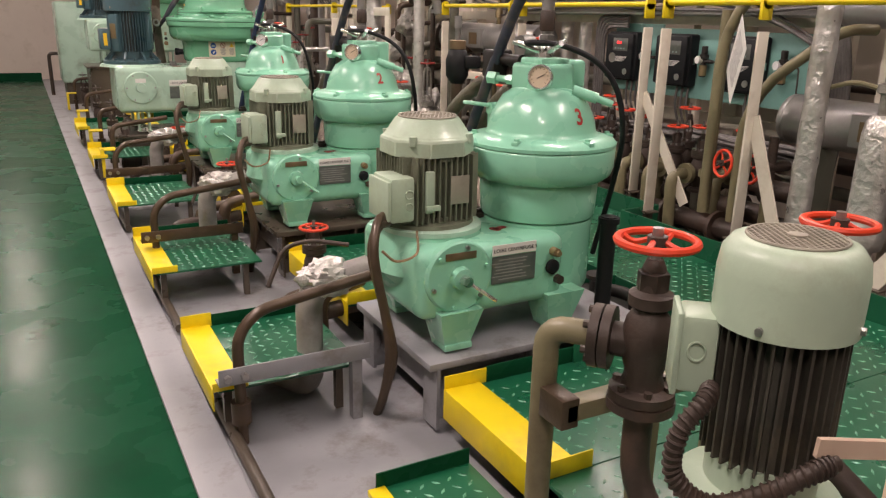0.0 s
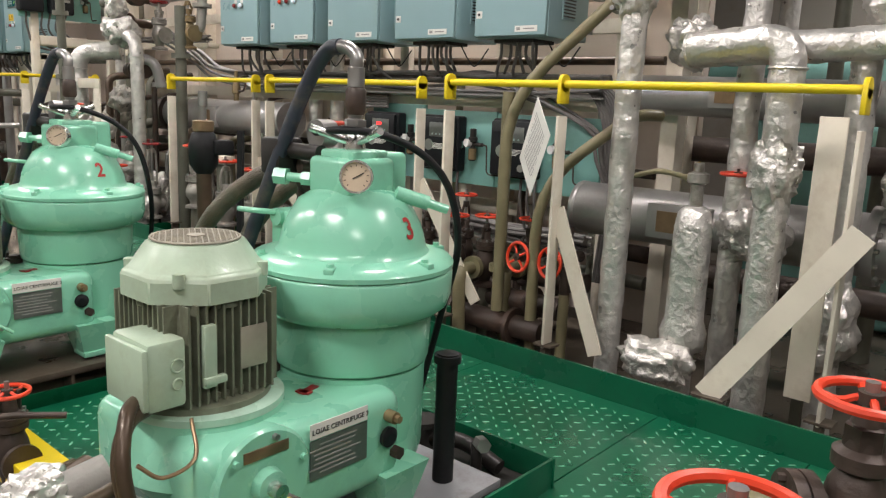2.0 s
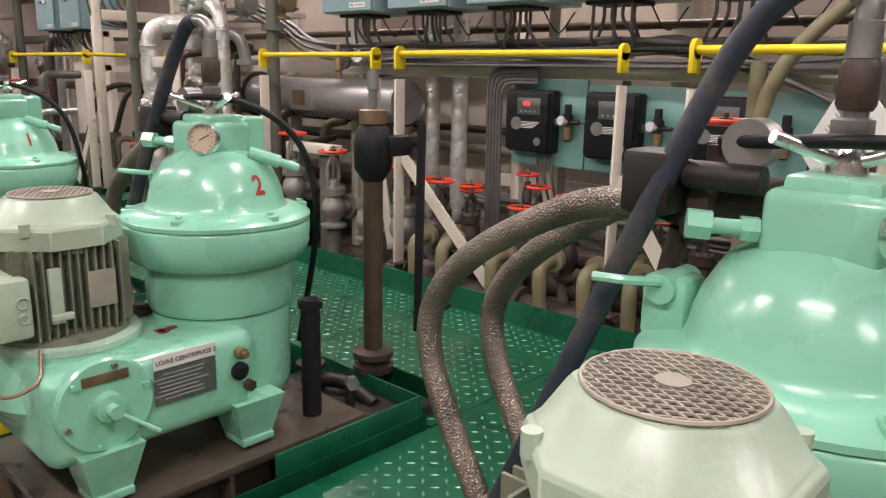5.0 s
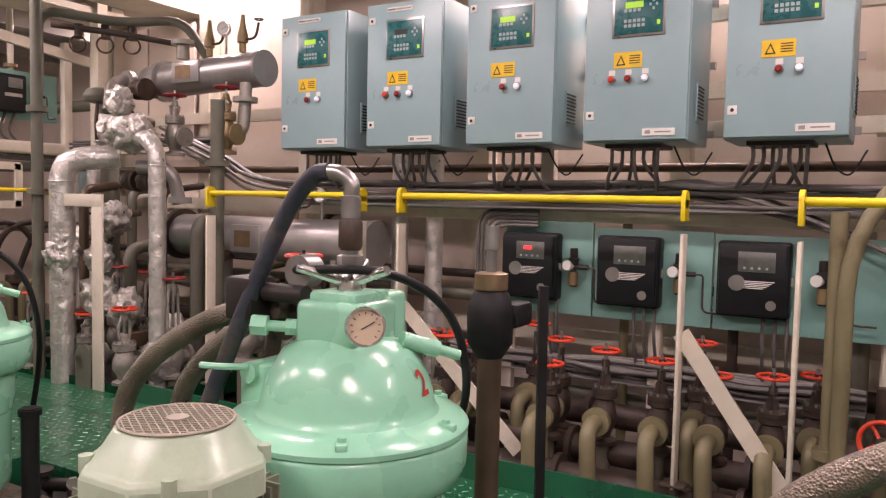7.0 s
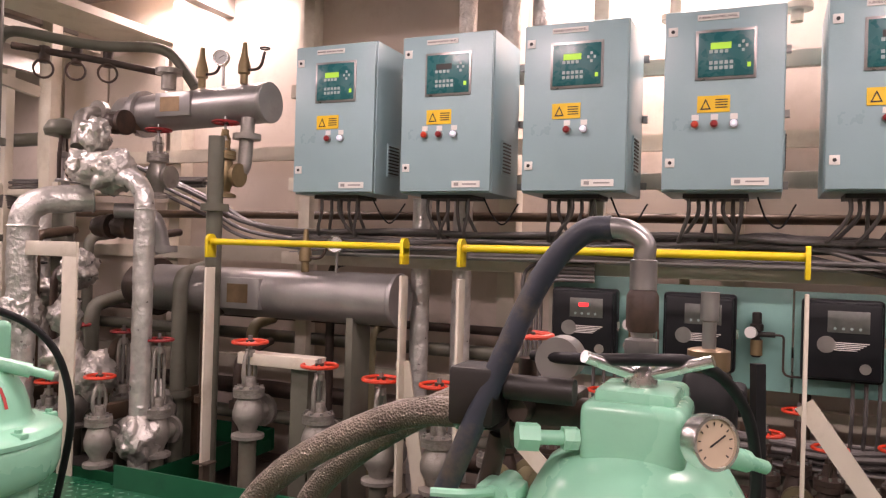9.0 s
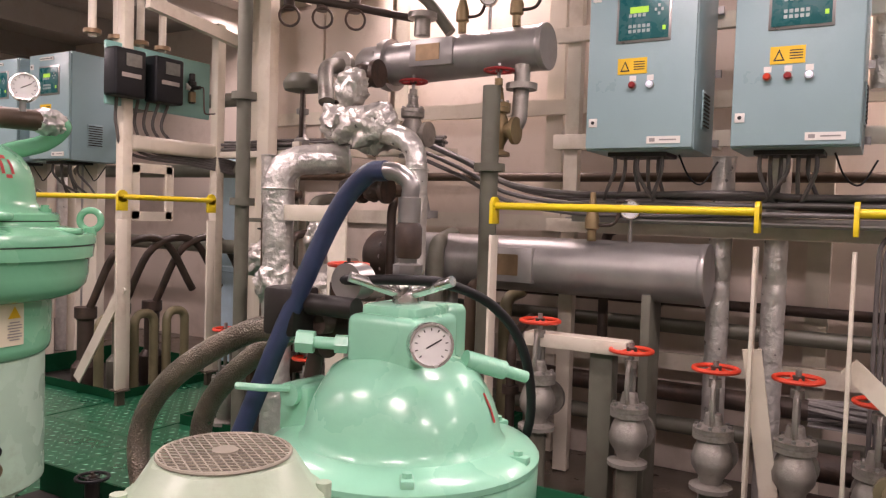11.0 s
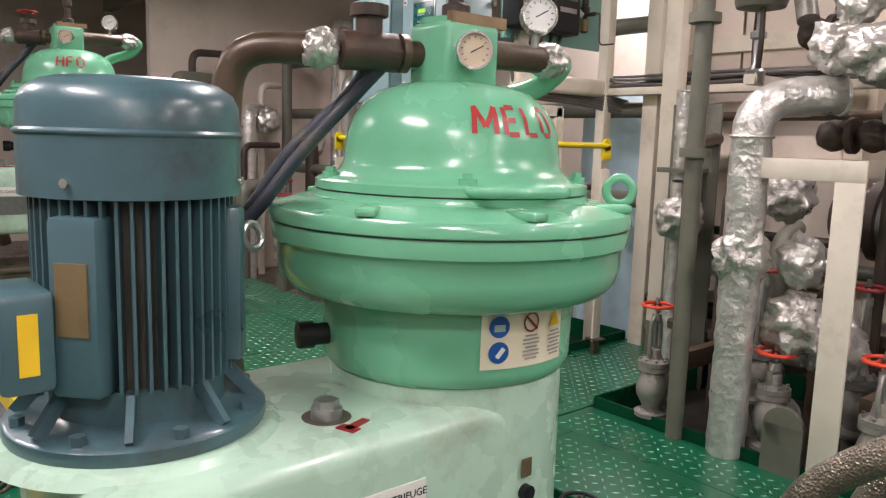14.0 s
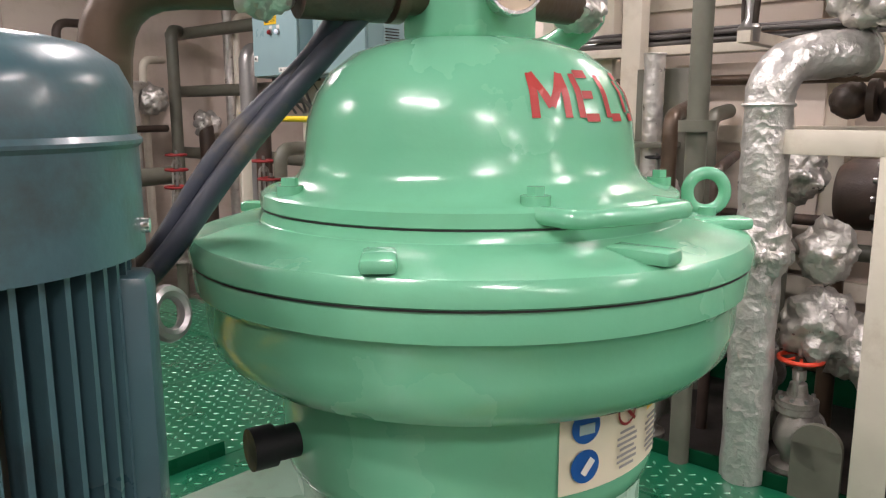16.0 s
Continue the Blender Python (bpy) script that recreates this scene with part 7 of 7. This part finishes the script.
block("wall_north_east", 6.9, 7.0, 10.4, Y1, -0.012, CEIL, WALL, label="cream bulkhead behind the farther pipework")
for k, y in enumerate((9.0, 9.9)):
    block("overhead_shelf", 3.7, 5.3, y, y + 0.5, 3.28, 3.34, CREAM, kind="", label="cream steel bracket shelf under the deckhead", category="shelf")

block("wall_cross", 3.4, 6.9, 15.6, 15.7, -0.012, CEIL - 0.001, WALL, label="cream cross bulkhead behind the farther pipework")
for k in range(9):
    run("distant_pipe", [(2.9 + 0.27 * k, 15.2 - 0.12 * (k % 3), -0.01), (2.9 + 0.27 * k, 15.2 - 0.12 * (k % 3), 1.6 + 0.3 * (k % 4)), (3.6 + 0.2 * k, 15.3, 1.62 + 0.3 * (k % 4))], 0.04 + 0.02 * (k % 3), (FOIL, CREAM, GREENGREY, IRON, SILVER)[k % 5], "standing pipe in front of the cross bulkhead", group="distant pipes")
    if k % 2:
        solid("foil_lagged_valve", blob(B(), (3.0 + 0.3 * k, 15.0, 1.3 + 0.25 * (k % 3)), (0.14, 0.13, 0.14), 40 + k, 0.3), CRUSH, "crumpled foil lagging over a distant joint", "lagging", group="foil lagging", sharp=70)
rail([(3.3, 14.2), (2.9, 14.2), (2.2, 14.2)], [None, None, None], "cream flat-bar railing farther along the walkway")

for k in range(8):
    y = 7.6 + 0.3 * k
    run("dark_branch", [(4.42 + 0.05 * (k % 3), y, -0.01), (4.42 + 0.05 * (k % 3), y, 0.9 + 0.25 * (k % 4)), (4.9, y + 0.1, 0.95 + 0.25 * (k % 4))], 0.028 + 0.012 * (k % 3), (IRON, BROWN, GREENGREY)[k % 3], "dark oily branch pipe behind the foil lagging", 0.1, (((4.42 + 0.05 * (k % 3), y, 0.6), (0, 0, 1)),), group="branch pipes")
for y, z in ((8.55, 1.72), (8.75, 1.72), (8.9, 2.2), (8.65, 2.42)):
    t = thing("dark_fitting", (4.3, y, z), "dark iron flanged fitting among the foil lagging", "fitting", "dark fittings")
    part("body", blob(B(), (0, 0, 0), (0.08, 0.08, 0.075), int(y * 10), 0.1), IRON, t)
    part("flange", cyl(B(), (0, -0.10, 0), (0, -0.07, 0), 0.085), IRON, t)
    part("stub", cyl(B(), (0, 0, 0), (0.3, 0, 0), 0.045), BROWN, t)
run("lever_valve_pipe", [(4.0, 9.35, 2.92), (4.3, 8.9, 2.86), (4.55, 8.55, 2.80)], 0.024, IRON, "dark pipe with lever valves above the heater", 0.1)
for k in range(3):
    t = thing("lever_valve", (4.12 + 0.12 * k, 9.17 - 0.18 * k, 2.86), "dark lever valve on the overhead pipe", "valve", "lever valves")
    part("body", cyl(B(), (0, 0, -0.04), (0, 0, 0.07), 0.035), IRON, t)
    part("loop_handle", torus(B(), (-0.03, -0.03, -0.09), (0.7, 0.7, 0.1), 0.06, 0.008, 24, 6), IRON, t)

t = thing("wall_cables", (5.08, 9.9, 2.02), "grey cables on a cream ledge along the bulkhead", "cables", world=True)
part("ledge", box(B(), (5.09, 9.75, 2.02), (0.14, 2.3, 0.05), 0.004), CREAM, t)
for k in range(7):
    pts = [(5.04 + 0.02 * (k % 4), 8.65 + 0.28 * i, 2.06 + 0.022 * (k // 2) + random.uniform(-0.01, 0.01)) for i in range(9)]
    part("cable", tube(B(), pts, 0.012, 8, n=3), CABLE, t)

run("foil_pipe", [(4.72, 9.95, -0.01), (4.72, 9.95, 1.98)], 0.055, FOIL, FL, foil=True, group="foil pipes")
t = thing("pipe_plate", (4.85, 9.95, -0.012), "grey steel backing plate behind the thin foil pipe", "plate", world=True)
part("plate", box(B(), (4.86, 9.95, 0.95), (0.02, 0.34, 1.92), 0.003), GREENGREY, t)
part("clamp_arm", box(B(), (4.74, 9.95, 1.5), (0.24, 0.22, 0.03), 0.003), GREENGREY, t)
handwheel(t, (4.6, 9.85, 1.44), 0.06, BLACK)
part("stem", cyl(B(), (4.6, 9.85, 1.3), (4.6, 9.85, 1.46), 0.01), STEEL, t)
part("core_pipe", cyl(B(), (4.6, 9.85, 1.22), (4.86, 9.9, 1.22), 0.04), GREENGREY, t)
t = thing("wall_column", (4.95, 10.2, -0.012), "cream steel column with a grey foot", "column", world=True)
part("shaft", box(B(), (4.95, 10.22, 2.1), (0.1, 0.12, 3.28), 0.004), CREAM, t)
part("foot", box(B(), (4.95, 10.22, 0.22), (0.1, 0.12, 0.47), 0.004), GREENGREY, t)
t = thing("diaphragm_valve", (4.35, 9.25, 2.02), "dark diaphragm control valve on the ledge", "valve", world=True)
part("dome", lathe(B(), [(0.02, 2.34), (0.12, 2.36), (0.13, 2.39), (0.13, 2.41), (0.1, 2.46), (0.03, 2.48)], 28, (4.35, 9.25, 0)), GREENGREY, t)
part("yoke", tube(tube(B(), [(4.28, 9.2, 2.05), (4.27, 9.19, 2.2), (4.3, 9.21, 2.36)], 0.014, 8), [(4.42, 9.3, 2.05), (4.43, 9.31, 2.2), (4.4, 9.29, 2.36)], 0.014, 8), IRON, t)
part("stem", lathe(B(), [(0.045, 1.98), (0.05, 2.04), (0.02, 2.08), (0.02, 2.2), (0.04, 2.21), (0.04, 2.24), (0.015, 2.25), (0.015, 2.36)], 16, (4.35, 9.25, 0)), STEEL, t)
part("support_arm", box(B(), (4.72, 9.25, 2.0), (0.86, 0.06, 0.05)), CREAM, t)
for y0, y1, z0, z1 in ((9.0, 9.62, 2.16, 3.2), (9.64, 10.15, 2.16, 3.2), (8.95, 9.8, 0.8, 1.95)):
    solid("bulkhead_panel", box(B(), (5.165, (y0 + y1) / 2, (z0 + z1) / 2), (0.03, y1 - y0, z1 - z0), 0.004), WALL, "cream sheet panel fixed to the bulkhead", "panel", group="bulkhead panels")
